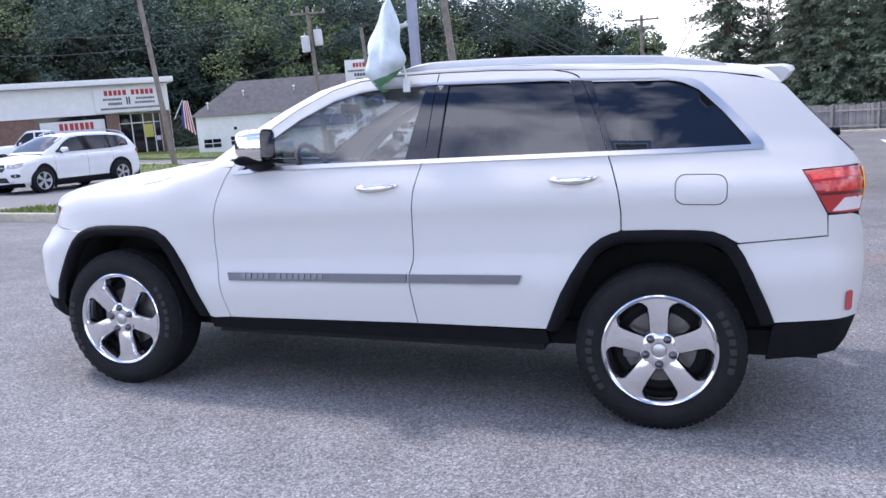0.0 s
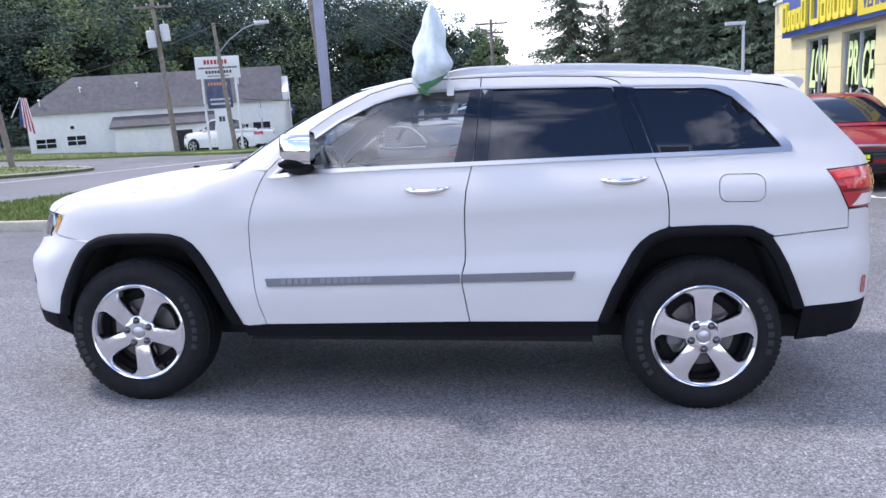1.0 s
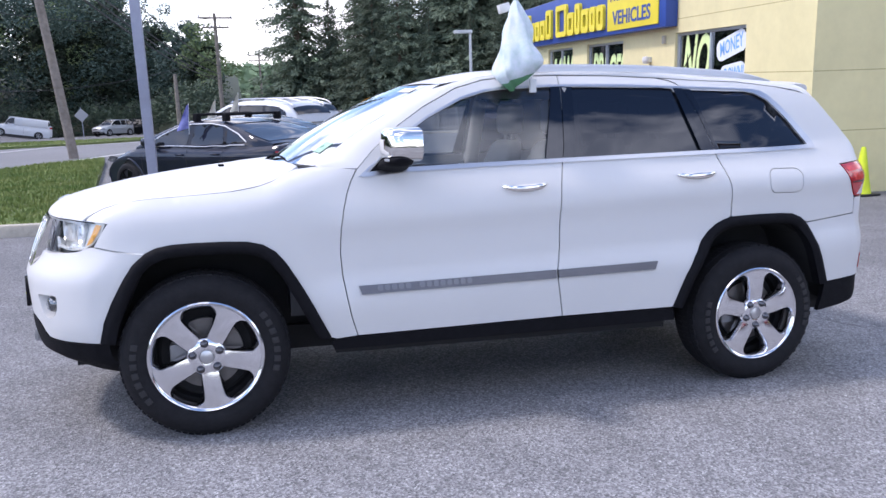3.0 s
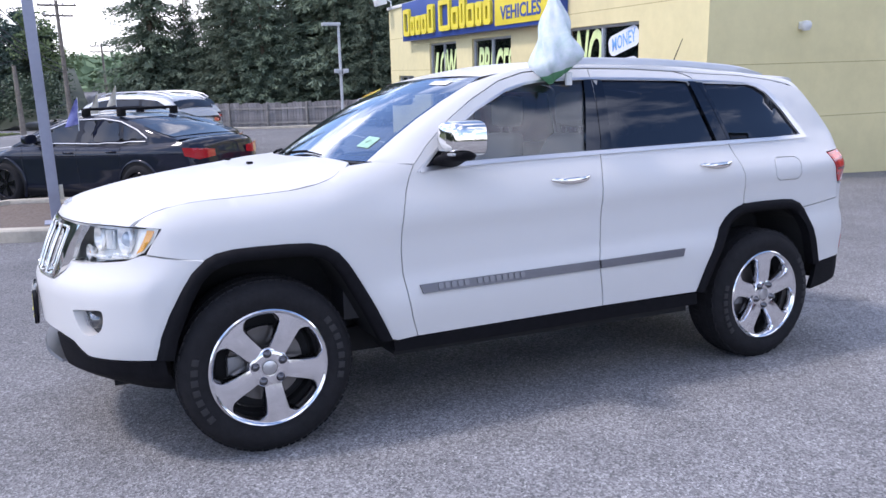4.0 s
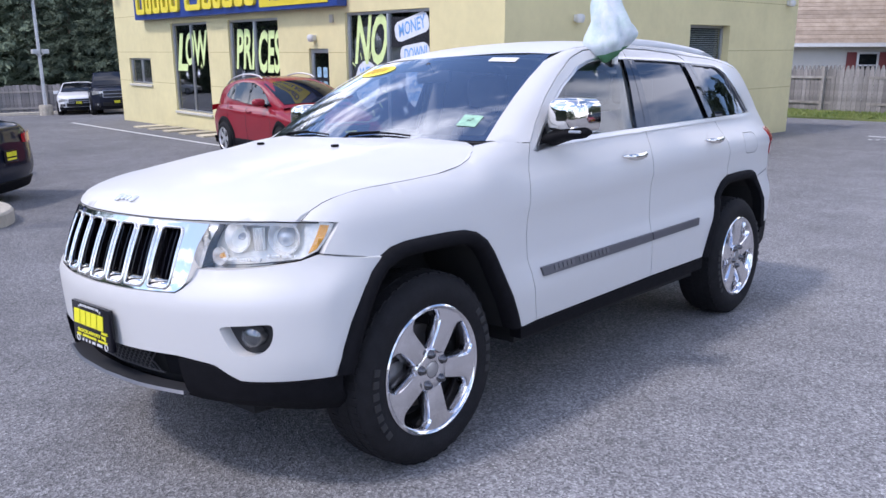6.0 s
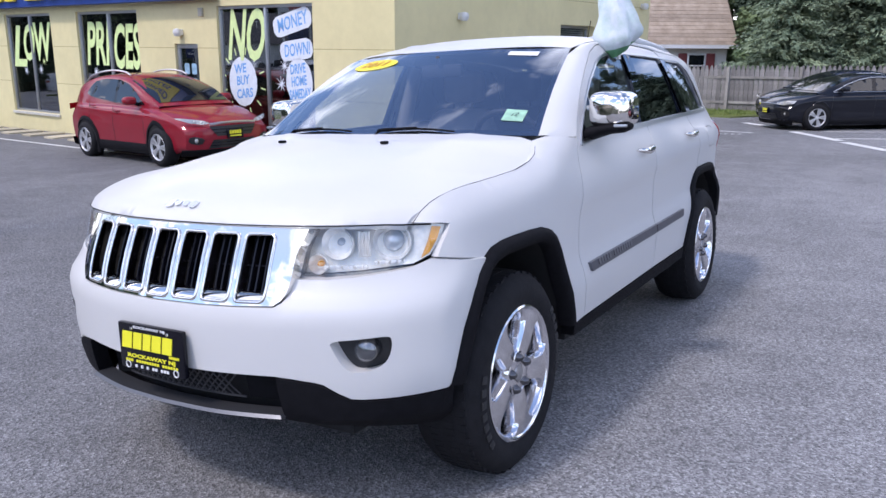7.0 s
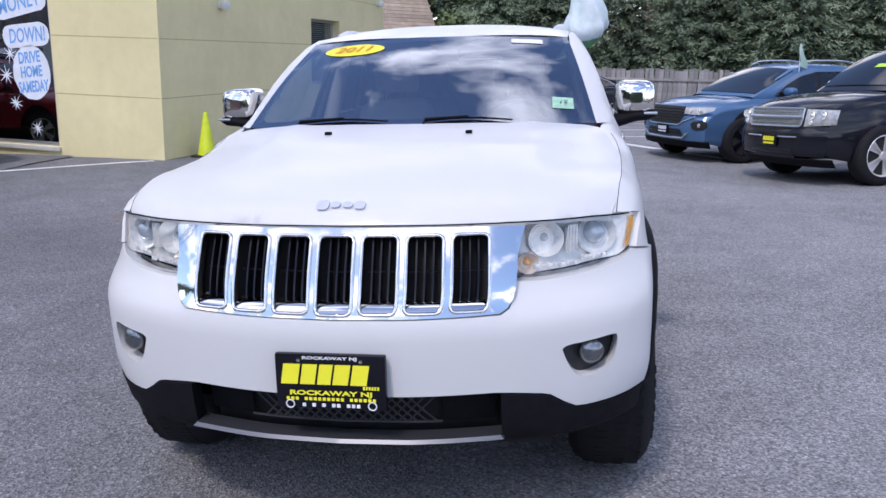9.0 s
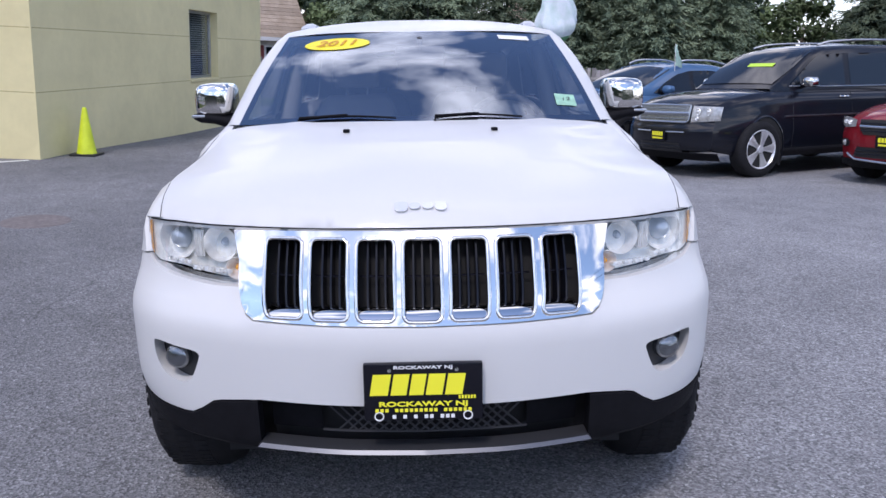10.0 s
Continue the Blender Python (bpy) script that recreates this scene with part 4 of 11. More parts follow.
def broadleaf(seed, h, spread, clumps, per, size, leaf, name="tree", label="broad leafy green tree", m=Matrix()):
    """A tapered trunk with limbs and a crown of leaf clumps."""
    rng = np.random.default_rng(seed)
    e = thing(name, m, label, "tree", group="trees")
    bm = bmesh.new()
    tube(bm, [(0, 0, -0.3), (0.1, 0.05, h * 0.2), (0.0, 0.12, h * 0.45), (0.1, 0, h * 0.8)], 0.028 * h, 0.006 * h, 8)
    cs, rs = [], []
    for i in range(clumps):
        a, q = rng.uniform(0, math.tau), rng.uniform(0, 1)
        z = h * (0.22 + 0.74 * q)
        k = math.sqrt(max(0.05, 1 - ((q - 0.42) / 0.62) ** 2))
        r = spread * k * rng.uniform(0.55, 1.0)
        cs.append((r * math.cos(a), r * math.sin(a), z))
        rs.append(spread * rng.uniform(0.20, 0.38))
        if i % 4 == 0:
            tube(bm, [(0, 0.05, z * 0.55), (cs[-1][0] * 0.5, cs[-1][1] * 0.5, z * 0.8), cs[-1]], 0.007 * h, 0.002 * h, 5)
    part("trunk", bm, BARK, e)
    v, f = leaf_cloud(rng, cs, rs, per, size)
    o = new("crown", mesh_from("crown", v, f, leaf))
    o.parent = e
    return e


def spruce(seed, h, spread, tiers, label="tall dark green spruce", m=Matrix(), dense_=1.0, leaf=None):
    """A straight trunk with drooping boughs of needle sprays, tier over tier."""
    rng = np.random.default_rng(seed)
    e = thing("spruce", m, label, "tree", group="spruces")
    bm = bmesh.new()
    tube(bm, [(0, 0, -0.3), (0, 0, h * 0.5), (0, 0, h * 0.985)], 0.016 * h, 0.002 * h, 8)
    P, D, L = [], [], []
    for i in range(tiers):
        q = i / (tiers - 1)
        z = h * (0.06 + 0.92 * q)
        r = spread * (1 - q) ** 0.8 * rng.uniform(0.8, 1.1) + 0.12
        n = max(5, int((13 - 6 * q) * dense_))
        a0 = rng.uniform(0, math.tau)
        for k in range(n):
            a = a0 + k * math.tau / n + rng.normal(0, 0.12)
            rr = r * rng.uniform(0.55, 1.18)
            z = h * (0.06 + 0.92 * q) + rng.uniform(-0.9, 0.9) * h / tiers
            if rng.random() < 0.05:
                continue
            m_ = max(3, int(rr / 0.115))
            if k % 3 == 0 and rr > 0.8:
                tube(bm, [(0, 0, z), (rr * 0.7 * math.cos(a), rr * 0.7 * math.sin(a), z - rr * 0.22)], 0.012 + 0.01 * (1 - q), 0.004, 4, caps=False)
            for j in range(m_):
                t = (j + rng.uniform(0.2, 0.9)) / m_
                drop = rr * (0.34 * t - 0.12 * t ** 3)
                p = np.array([rr * t * math.cos(a), rr * t * math.sin(a), z - drop])
                for s in (-1.3, -0.6, 0, 0.6, 1.3):
                    ang = a + s * rng.uniform(0.5, 1.0)
                    ln = rng.uniform(0.14, 0.36) * (0.7 + 0.5 * (1 - t)) * (0.6 + 0.8 * (1 - q))
                    P.append(p + rng.normal(0, 0.07, 3))
                    D.append([math.cos(ang), math.sin(ang), rng.uniform(-0.95, 0.15)])
                    L.append(ln)
    part("trunk", bm, BARK, e)
    P, D, L = np.array(P), np.array(D), np.array(L)
    D /= np.linalg.norm(D, axis=1)[:, None]
    side = np.cross(D, rng.normal(size=D.shape) * 0.5 + np.array([0, 0, 1]))
    side /= np.linalg.norm(side, axis=1)[:, None]
    w = (L * 0.15)[:, None]
    tip = P + D * L[:, None]
    mid = P + D * (L * 0.5)[:, None] - np.array([0, 0, 0.03])
    v = np.stack([P, mid + side * w, tip, mid - side * w], 1).reshape(-1, 3)
    o = new("crown", mesh_from("crown", v, np.arange(len(v)).reshape(-1, 4), leaf or NEEDLE))
    o.parent = e
    return e


def place(x, y, turn, k=1.0, kz=None):
    return Matrix.Translation((x, y, height(x, y) - 0.05)) @ Matrix.Rotation(turn, 4, "Z") @ Matrix.Diagonal((k, k, kz or k, 1))


def plant():
    rng = random.Random(5)
    # spruces behind the far fence
    first = [spruce(1, 12.5, 2.9, 34), spruce(2, 9.5, 2.7, 30, "dense dark green spruce"), spruce(3, 11.0, 3.1, 34, "broad dark green spruce")]
    spots = [(5.6, 52, 1.22), (7.6, 50.5, 0.82), (9.4, 48.8, 0.98), (10.6, 50, 0.9), (12.2, 47, 0.95), (14.0, 46, 1.06), (15.6, 44, 1.0), (17.4, 43, 1.08), (19.4, 41.5, 1.02), (21.5, 40, 1.05), (13.0, 49.5, 1.05), (16.6, 47.5, 1.1),
             (20.2, 44.5, 1.1), (8.3, 53.5, 0.85), (24, 38.5, 1.0), (11.2, 45.2, 0.62), (15.0, 42.4, 0.7), (18.3, 40.0, 0.72), (9.8, 46.4, 0.66),
             (12.9, 44.2, 0.72), (16.8, 41.2, 0.76), (20.6, 38.6, 0.8), (11.5, 51.5, 1.05), (15.2, 49.8, 1.1), (18.6, 47.2, 1.12), (22.8, 44.0, 1.1), (22.9, 37.6, 0.85), (17.9, 45.0, 1.15), (14.6, 47.6, 1.12)]
    used = set()
    for i, (x, y, k) in enumerate(spots):
        s = first[0] if k > 1.15 else first[i % 3]
        m = place(x, y, rng.uniform(0, 6), k * 1.08, k * 1.14)
        if s in used:
            copy_thing(s, m)
        else:
            used.add(s)
            s.matrix_basis = m
    # evergreens behind the board fence
    second = [spruce(11, 10.0, 2.6, 38, "dense green evergreen behind the fence", dense_=1.25, leaf=NEEDLE_FRESH), spruce(12, 9.0, 2.9, 34, "broad green evergreen behind the fence", dense_=1.2, leaf=NEEDLE_FRESH)]
    used = set()
    for i in range(15):
        t = i / 14
        x, y = 30.8 - 5.2 * t * t - 0.8 * t, 3.6 - 22.5 * t
        if i in (0, 10, 11):
            continue
        m = place(x + rng.uniform(-0.5, 0.5), y + rng.uniform(-0.4, 0.4), rng.uniform(0, 6), rng.uniform(0.85, 1.1))
        s = second[i % 2]
        if s in used:
            copy_thing(s, m)
        else:
            used.add(s)
            s.matrix_basis = m
    # broadleaf trees by the house and along the lot
    third = [broadleaf(21, 8.0, 3.0, 46, 130, 0.20, LEAF_A), broadleaf(22, 6.0, 2.2, 34, 130, 0.17, LEAF_B, label="light green leafy tree")]
    for s, spots in ((third[0], [(39.5, 2.9, 1.0), (38, 1.0, 1.15), (35, -8.5, 1.2), (33, -11.5, 1.0), (27, -24, 1.1), (30, -21, 1.2)]), (third[1], [(36.0, 3.5, 0.85), (33.5, -6.5, 1.2), (36, 0.5, 1.0), (33.5, -13.5, 1.05), (36.5, -15.5, 1.25), (31.5, -16.0, 0.9), (41.5, 6.4, 1.3), (45.0, 8.8, 1.5), (43.5, 3.6, 1.35)])):
        for i, (x, y, k) in enumerate(spots):
            m = place(x, y, rng.uniform(0, 6), k)
            if i == 0:
                s.matrix_basis = m
            else:
                copy_thing(s, m)


plant()


def wood_edge(az):
    """How far off the wood begins, by bearing in degrees: it steps back where the side road opens."""
    return 74 + 26 * ease(-21, -17.5, az) * (1 - ease(-6, -2, az))


def woods():
    """The wooded hillside across the road: a crowd of crowns over cores coloured dark for shade."""
    rng = np.random.default_rng(31)
    V, F, Vb, Fb, Cv, Cf = [], [], [], [], [], []
    o = ob = oc = 0
    for i in range(250):
        az = radians(rng.uniform(-64, -1.2))
        edge = wood_edge(math.degrees(az))
        d = edge + (rng.uniform(0, 56) if az < radians(-9) else rng.uniform(4, 38))
        left = min(1, max(0, (-math.degrees(az)) / 40))
        x, y = d * math.sin(az) + 1, d * math.cos(az) - 4
        base = -1.2 - 1.8 * (edge - 74) / 26 + (d - edge) * (0.05 + 0.24 * left)
        h = rng.uniform(8.5, 12.5) * (0.82 + 0.35 * left) * (1 + 0.85 * (edge - 74) / 26)
        if az > radians(-6):
            h *= 0.80
        sp = h * rng.uniform(0.27, 0.36)
        n = 19
        q = rng.uniform(0.12, 1, n)
        k = np.sqrt(np.clip(1 - ((q - 0.45) / 0.62) ** 2, 0.05, 1)) * sp * rng.uniform(0.55, 1.0, n)
        a = rng.uniform(0, math.tau, n)
        cs = np.stack([x + k * np.cos(a), y + k * np.sin(a), base + h * q], 1)
        v, f = leaf_cloud(rng, cs, rng.uniform(0.28, 0.45, n) * sp, 150 if d < edge + 22 else 84, 0.165 if d < edge + 22 else 0.24)
        if rng.random() < 0.3:
            Vb.append(v)
            Fb.append(f + ob)
            ob += len(v)
        else:
            V.append(v)
            F.append(f + o)
            o += len(v)
        # inner leaves: the shade inside the crown is put into their near-black green
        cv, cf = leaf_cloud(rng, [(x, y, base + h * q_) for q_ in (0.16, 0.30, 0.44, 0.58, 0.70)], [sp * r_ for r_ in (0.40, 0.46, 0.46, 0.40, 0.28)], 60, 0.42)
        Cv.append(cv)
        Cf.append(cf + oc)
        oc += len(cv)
    for name, v, f, mt, lb in (("woodland", V, F, LEAF_HAZED, "dark green broadleaf woodland on the hillside, bluish haze in its colour"), ("light_woodland", Vb, Fb, LEAF_B, "lighter green trees within the woodland")):
        tagged(new(name, mesh_from(name, np.concatenate(v), np.concatenate(f), mt)), lb, "trees", kind="stuff")
    tagged(new("woodland_shade", mesh_from("woodland_shade", np.concatenate(Cv), np.concatenate(Cf), mat("shade_foliage", (0.012, 0.022, 0.010), 0.95))), "dense inner leaves of the woodland, coloured dark for shade", "trees", kind="stuff")
    # the tree line goes on round the road's bend and behind the lot
    Vr, Fr, orr = [], [], 0
    for i in range(120):
        az = radians(-66 - 150 * (i + rng.uniform(0, 1)) / 120)
        back = ease(-105, -130, math.degrees(az))
        d = rng.uniform(66, 84) + 22 * back
        x, y, h = d * math.sin(az), d * math.cos(az), rng.uniform(8, 12) * (1 - 0.4 * back)
        sp, n = h * rng.uniform(0.30, 0.38), 16
        q = rng.uniform(0.08, 1, n)
        k = np.sqrt(np.clip(1 - ((q - 0.42) / 0.62) ** 2, 0.05, 1)) * sp * rng.uniform(0.5, 1.0, n)
        a = rng.uniform(0, math.tau, n)
        v, f = leaf_cloud(rng, np.stack([x + k * np.cos(a), y + k * np.sin(a), -0.5 + h * q], 1), rng.uniform(0.32, 0.5, n) * sp, 36, 0.5)
        Vr.append(v)
        Fr.append(f + orr)
        orr += len(v)
    tagged(new("tree_line", mesh_from("tree_line", np.concatenate(Vr), np.concatenate(Fr), LEAF_A)), "dark green line of trees round the lot", "trees", kind="stuff")
    # undergrowth bank at the wood's edge
    cs = []
    for i in range(520):
        az = radians(rng.uniform(-66, -0.5))
        edge = wood_edge(math.degrees(az))
        d = edge + rng.uniform(-4, 4)
        cs.append((d * math.sin(az) + 1, d * math.cos(az) - 4, rng.uniform(-1.0, 1.6) - 2.0 * (edge - 74) / 26))
    v, f = leaf_cloud(rng, cs, rng.uniform(0.8, 1.7, len(cs)), 90, 0.16)
    tagged(new("undergrowth", mesh_from("undergrowth", v, f, LEAF_A)), "dense green undergrowth at the edge of the wood", "bushes", kind="stuff")
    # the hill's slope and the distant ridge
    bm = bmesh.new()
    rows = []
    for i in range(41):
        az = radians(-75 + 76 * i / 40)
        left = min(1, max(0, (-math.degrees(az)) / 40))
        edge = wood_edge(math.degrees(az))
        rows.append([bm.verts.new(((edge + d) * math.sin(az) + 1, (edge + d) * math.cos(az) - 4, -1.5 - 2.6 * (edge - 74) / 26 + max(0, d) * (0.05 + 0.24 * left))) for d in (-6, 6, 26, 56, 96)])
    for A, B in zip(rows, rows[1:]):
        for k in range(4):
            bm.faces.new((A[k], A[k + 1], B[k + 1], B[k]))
    # shade under the trees is painted in as the floor's near-black green
    solo("hillside", bm, mat("shade_floor", (0.020, 0.030, 0.014), 0.95, var=0.3, scale=0.6), "forest floor on the hillside, coloured dark for shade", "ground", "structure", smooth=3.2)
    bm = bmesh.new()
    rows = []
    for i in range(60):
        az = radians(-8 + 26 * i / 59)
        d = 620
        h = 17 + 6 * math.sin(i * 0.21) + 3 * math.sin(i * 0.55 + 1) + 2 * noise.noise(Vector((i * 0.7, 0, 0)))
        rows.append([bm.verts.new((dd * math.sin(az), dd * math.cos(az), z)) for dd, z in ((d - 260, -6), (d - 120, h * 0.5), (d, h), (d + 60, h * 0.6))])
    for A, B in zip(rows, rows[1:]):
        for k in range(3):
            bm.faces.new((A[k], A[k + 1], B[k + 1], B[k]))
    solo("backdrop_ridge", bm, HAZE_GREEN, "wooded ridge in the distance, haze put into its pale green", "hill", "structure", smooth=3.2)
    cs = []
    for i in range(420):
        az, d = radians(rng.uniform(-4, 9)), rng.uniform(190, 520)
        cs.append((d * math.sin(az), d * math.cos(az), -3 + (d - 190) * 0.03 + rng.uniform(0, 5)))
    v, f = leaf_cloud(rng, cs, rng.uniform(2.5, 6.0, len(cs)), 26, 1.5)
    tagged(new("far_trees", mesh_from("far_trees", v, f, HAZE_GREEN)), "far trees down the road, haze put into their pale green", "trees", kind="stuff")


woods()


# ---- poles, lamps and cables ----
def utility_pole(x, y, h, lean, label, arms=(), boxes=(), turn=0.0, r=0.16):
    e = thing("utility_pole", Matrix.Translation((x, y, height(x, y))) @ Matrix.Rotation(lean[1], 4, "Y") @ Matrix.Rotation(lean[0], 4, "X") @ Matrix.Rotation(turn, 4, "Z"), label, "pole", group="utility poles")
    bm = bmesh.new()
    tube(bm, [(0, 0, -0.5), (0, 0, h * 0.5), (0, 0, h)], r, r * 0.62, 12)
    part("shaft", bm, POLE_WOOD, e)
    for z, w in arms:
        bm = bmesh.new()
        box(bm, -w / 2, -0.16, z - 0.06, w / 2, -0.05, z + 0.06, bevel=0.01)
        arm = part("crossarm", bm, POLE_WOOD, e)
        for k in range(4):
            bm = bmesh.new()
            lathe(bm, [(0.02, 0), (0.05, 0.03), (0.03, 0.07), (0.05, 0.10), (0.01, 0.15)], 10, "z", (-w / 2 + 0.1 + k * (w - 0.2) / 3, -0.105, z + 0.06))
            part("insulator", bm, mat("porcelain", (0.42, 0.42, 0.44), 0.3), arm)
    for bx, bz in boxes:
        bm = bmesh.new()
        lathe(bm, [(0.001, -0.45), (0.24, -0.44), (0.25, 0.40), (0.20, 0.46), (0.001, 0.48)], 18, "z", (bx, -0.2, bz))
        tr = part("transformer", bm, mat("transformer_grey", (0.52, 0.54, 0.56), 0.5, 0.2, var=0.08), e, "grey steel transformer can")
        bm = bmesh.new()
        lathe(bm, [(0.02, 0), (0.05, 0.04), (0.03, 0.1), (0.045, 0.14), (0.01, 0.2)], 10, "z", (bx, -0.2, bz + 0.47))
        part("bushing", bm, mat("porcelain", (0.42, 0.42, 0.44), 0.3), tr)
    return e


utility_pole(-4.4, 22.6, 11.5, (-0.02, -0.090), "leaning weathered wooden utility pole on the verge", r=0.15)
utility_pole(-17.9, 24.6, 11.0, (0.02, -0.082), "leaning brown wooden utility pole across the road", r=0.125)
utility_pole(-17.3, 38.4, 8.4, (0, -0.045), "wooden utility pole with grey transformers", [(8.0, 2.0)], [(-0.35, 6.3), (0.4, 6.6)], 0.5)
utility_pole(0.28, 50.3, 7.8, (0, 0.0), "wooden utility pole with crossarms", [(7.5, 2.2), (6.9, 1.7)], turn=0.2)
utility_pole(4.9, 91.2, 7.2, (0, 0.0), "distant wooden utility pole with crossarms", [(6.9, 2.4), (6.3, 2.4)], turn=0.1)
utility_pole(-2.3, 46.3, 3.8, (0, 0.0), "short bare wooden utility pole")
utility_pole(45, -14.5, 10.5, (0, 0.04), "utility pole behind the evergreens", [(9.6, 2.2)], [(0.3, 8.4)])


def cable(a, b, sag, r=0.018):
    bm = bmesh.new()
    a, b = Vector(a), Vector(b)
    tube(bm, [a.lerp(b, k / 14) - Vector((0, 0, sag * 4 * (k / 14) * (1 - k / 14))) for k in range(15)], r, seg=5, caps=False)
    solo("cable", bm, WIRE, "black overhead cable between the poles", "cable", group="overhead cables")


for dx, dz, sag in ((0.0, 0.0, 0.97), (0.18, 0.12, 0.90), (0.05, 0.42, 0.85), (0.3, 1.0, 0.7)):
    cable((-5.65 + dx, 6.0, 7.0 + dz), (0.28, 50.3, 1.9 + dz * 0.9), sag, 0.024)
cable((-5.6, 22.6, 10.0), (-17.5, 38.4, 6.6), 0.5)
cable((-19.2, 24.6, 9.8), (-17.5, 38.4, 7.0), 0.5)
cable((-52, 44, 9.5), (-17.5, 38.4, 7.1), 0.8)
cable((-52, 46, 8.0), (-17.5, 38.4, 6.7), 0.8)
cable((-17.5, 38.4, 7.1), (0.28, 50.3, 5.8), 1.0)
cable((-17.4, 38.4, 5.0), (-4.6, 22.6, 6.3), 0.4)
cable((-27.5, 41.2, 3.6), (-17.5, 38.4, 5.0), 0.3)
cable((-15.2, 44.3, 1.9), (0.28, 50.3, 3.4), 0.9)
cable((0.28, 50.3, 5.9), (4.9, 91.2, 4.6), 0.9)
cable((0.28, 50.3, 5.2), (4.9, 91.2, 4.2), 0.9)
cable((4.9, 91.2, 4.6), (40, 95, 5), 1.0)


def cable_over(z, dy):
    """The lines that pass over the camera's side of the lot and show in the glass."""
    cable((-14, -9 + dy, z), (30, -16 + dy, z + 0.6), 0.6, 0.02)


cable_over(6.5, 0)
cable_over(7.3, -0.6)


def lot_pole():
    """Square-sectioned steel light pole in the mulch island."""
    x, y = -0.80, 7.05
    e = thing("light_pole", Matrix.Translation((x, y, height(x, y) + 0.08)), "tall blue-grey steel light pole in the mulch island", "light pole")
    bm = bmesh.new()
    box(bm, -0.065, -0.065, -0.1, 0.065, 0.065, 7.5, bevel=0.012)
    part("shaft", bm, GALV, e)
    bm = bmesh.new()
    box(bm, -0.15, -0.15, -0.06, 0.15, 0.15, 0.04, bevel=0.01)
    part("base_plate", bm, GALV, e)
    bm = bmesh.new()
    box(bm, 0.067, -0.05, 0.32, 0.115, 0.05, 0.50, bevel=0.008)
    part("outlet_box", bm, mat("grey_box", (0.45, 0.42, 0.34), 0.6, var=0.1), e)
    bm = bmesh.new()
    box(bm, -0.62, -0.16, 7.32, -0.08, 0.16, 7.48, bevel=0.03)
    part("lamp_head", bm, GALV, e)


lot_pole()


def lot_lamp():
    x, y = 12.55, 34.7
    e = thing("lot_lamp", Matrix.Translation((x, y, height(x, y))), "pale grey lot lamp on a concrete foot beside the fence", "lamp")
    pale = mat("pale_steel", (0.50, 0.52, 0.54), 0.5, 0.2, var=0.06)
    bm = bmesh.new()
    lathe(bm, [(0.28, -0.2), (0.28, 0.42), (0.26, 0.46), (0.001, 0.47)], 20, "z")
    part("foot", bm, KERB, e)
    bm = bmesh.new()
    tube(bm, [(0, 0, 0.45), (0, 0, 5.1)], 0.075, 0.065, 10)
    part("shaft", bm, pale, e)
    bm = bmesh.new()
    box(bm, -0.82, -0.16, 4.98, 0.08, 0.16, 5.14, bevel=0.03)
    part("lamp_head", bm, pale, e)
    for s in (-1, 1):
        bm = bmesh.new()
        tube(bm, [(0, 0, 2.55), (0.22 * s, -0.1, 2.75)], 0.025, seg=6)
        box(bm, 0.22 * s - 0.13, -0.25, 2.70, 0.22 * s + 0.13, 0.0, 2.90, bevel=0.03)
        part("floodlight", bm, pale, e)


lot_lamp()


def street_lamp():
    x, y = -12.7, 35.2
    e = thing("street_lamp", Matrix.Translation((x, y, height(x, y))) @ Matrix.Rotation(-0.07, 4, "Y"), "wooden pole with a long curved street lamp arm", "street lamp")
    bm = bmesh.new()
    tube(bm, [(0, 0, -0.4), (0, 0, 6.5)], 0.13, 0.09, 10)
    part("shaft", bm, POLE_WOOD, e)
    bm = bmesh.new()
    tube(bm, [(0, 0, 5.0), (0.7, -0.1, 5.55), (1.6, -0.3, 5.98), (2.4, -0.5, 6.12)], 0.035, 0.03, 8)
    part("arm", bm, GALV, e)
    bm = bmesh.new()
    box(bm, 2.3, -0.66, 6.02, 3.0, -0.38, 6.20, bevel=0.06)
    part("lamp_head", bm, mat("pale_steel", (0.50, 0.52, 0.54), 0.5, 0.2, var=0.06), e)


street_lamp()


def facing(x, y, lift=0.0, extra=0.0):
    """A pose at a spot that turns its -y side to the parked car."""
    return Matrix.Translation((x, y, height(x, y) + lift)) @ Matrix.Rotation(math.atan2(y + 4, x - 1.5) - math.pi / 2 + extra, 4, "Z")


def bars_on(e, rows, d, seed):
    """Writing too far off to read, as plain bars: (x0, x1, z, height, count, material)."""
    rng = random.Random(seed)
    for x0, x1, z, h, n, mt in rows:
        bm = bmesh.new()
        w = (x1 - x0) / n
        for i in range(n):
            box(bm, x0 + w * i + w * 0.12, d - 0.012, z - h / 2, x0 + w * (i + 1) - w * 0.12 * rng.uniform(0.8, 2), d, z + h / 2)
        part("writing", bm, mt, e, smooth=0)


RED_INK = mat("sign_red", (0.40, 0.03, 0.03), 0.6)
DARK_INK = mat("sign_dark", (0.04, 0.04, 0.05), 0.6)
SIGN_WHITE = mat("sign_white", (0.68, 0.69, 0.70), 0.5, var=0.04)


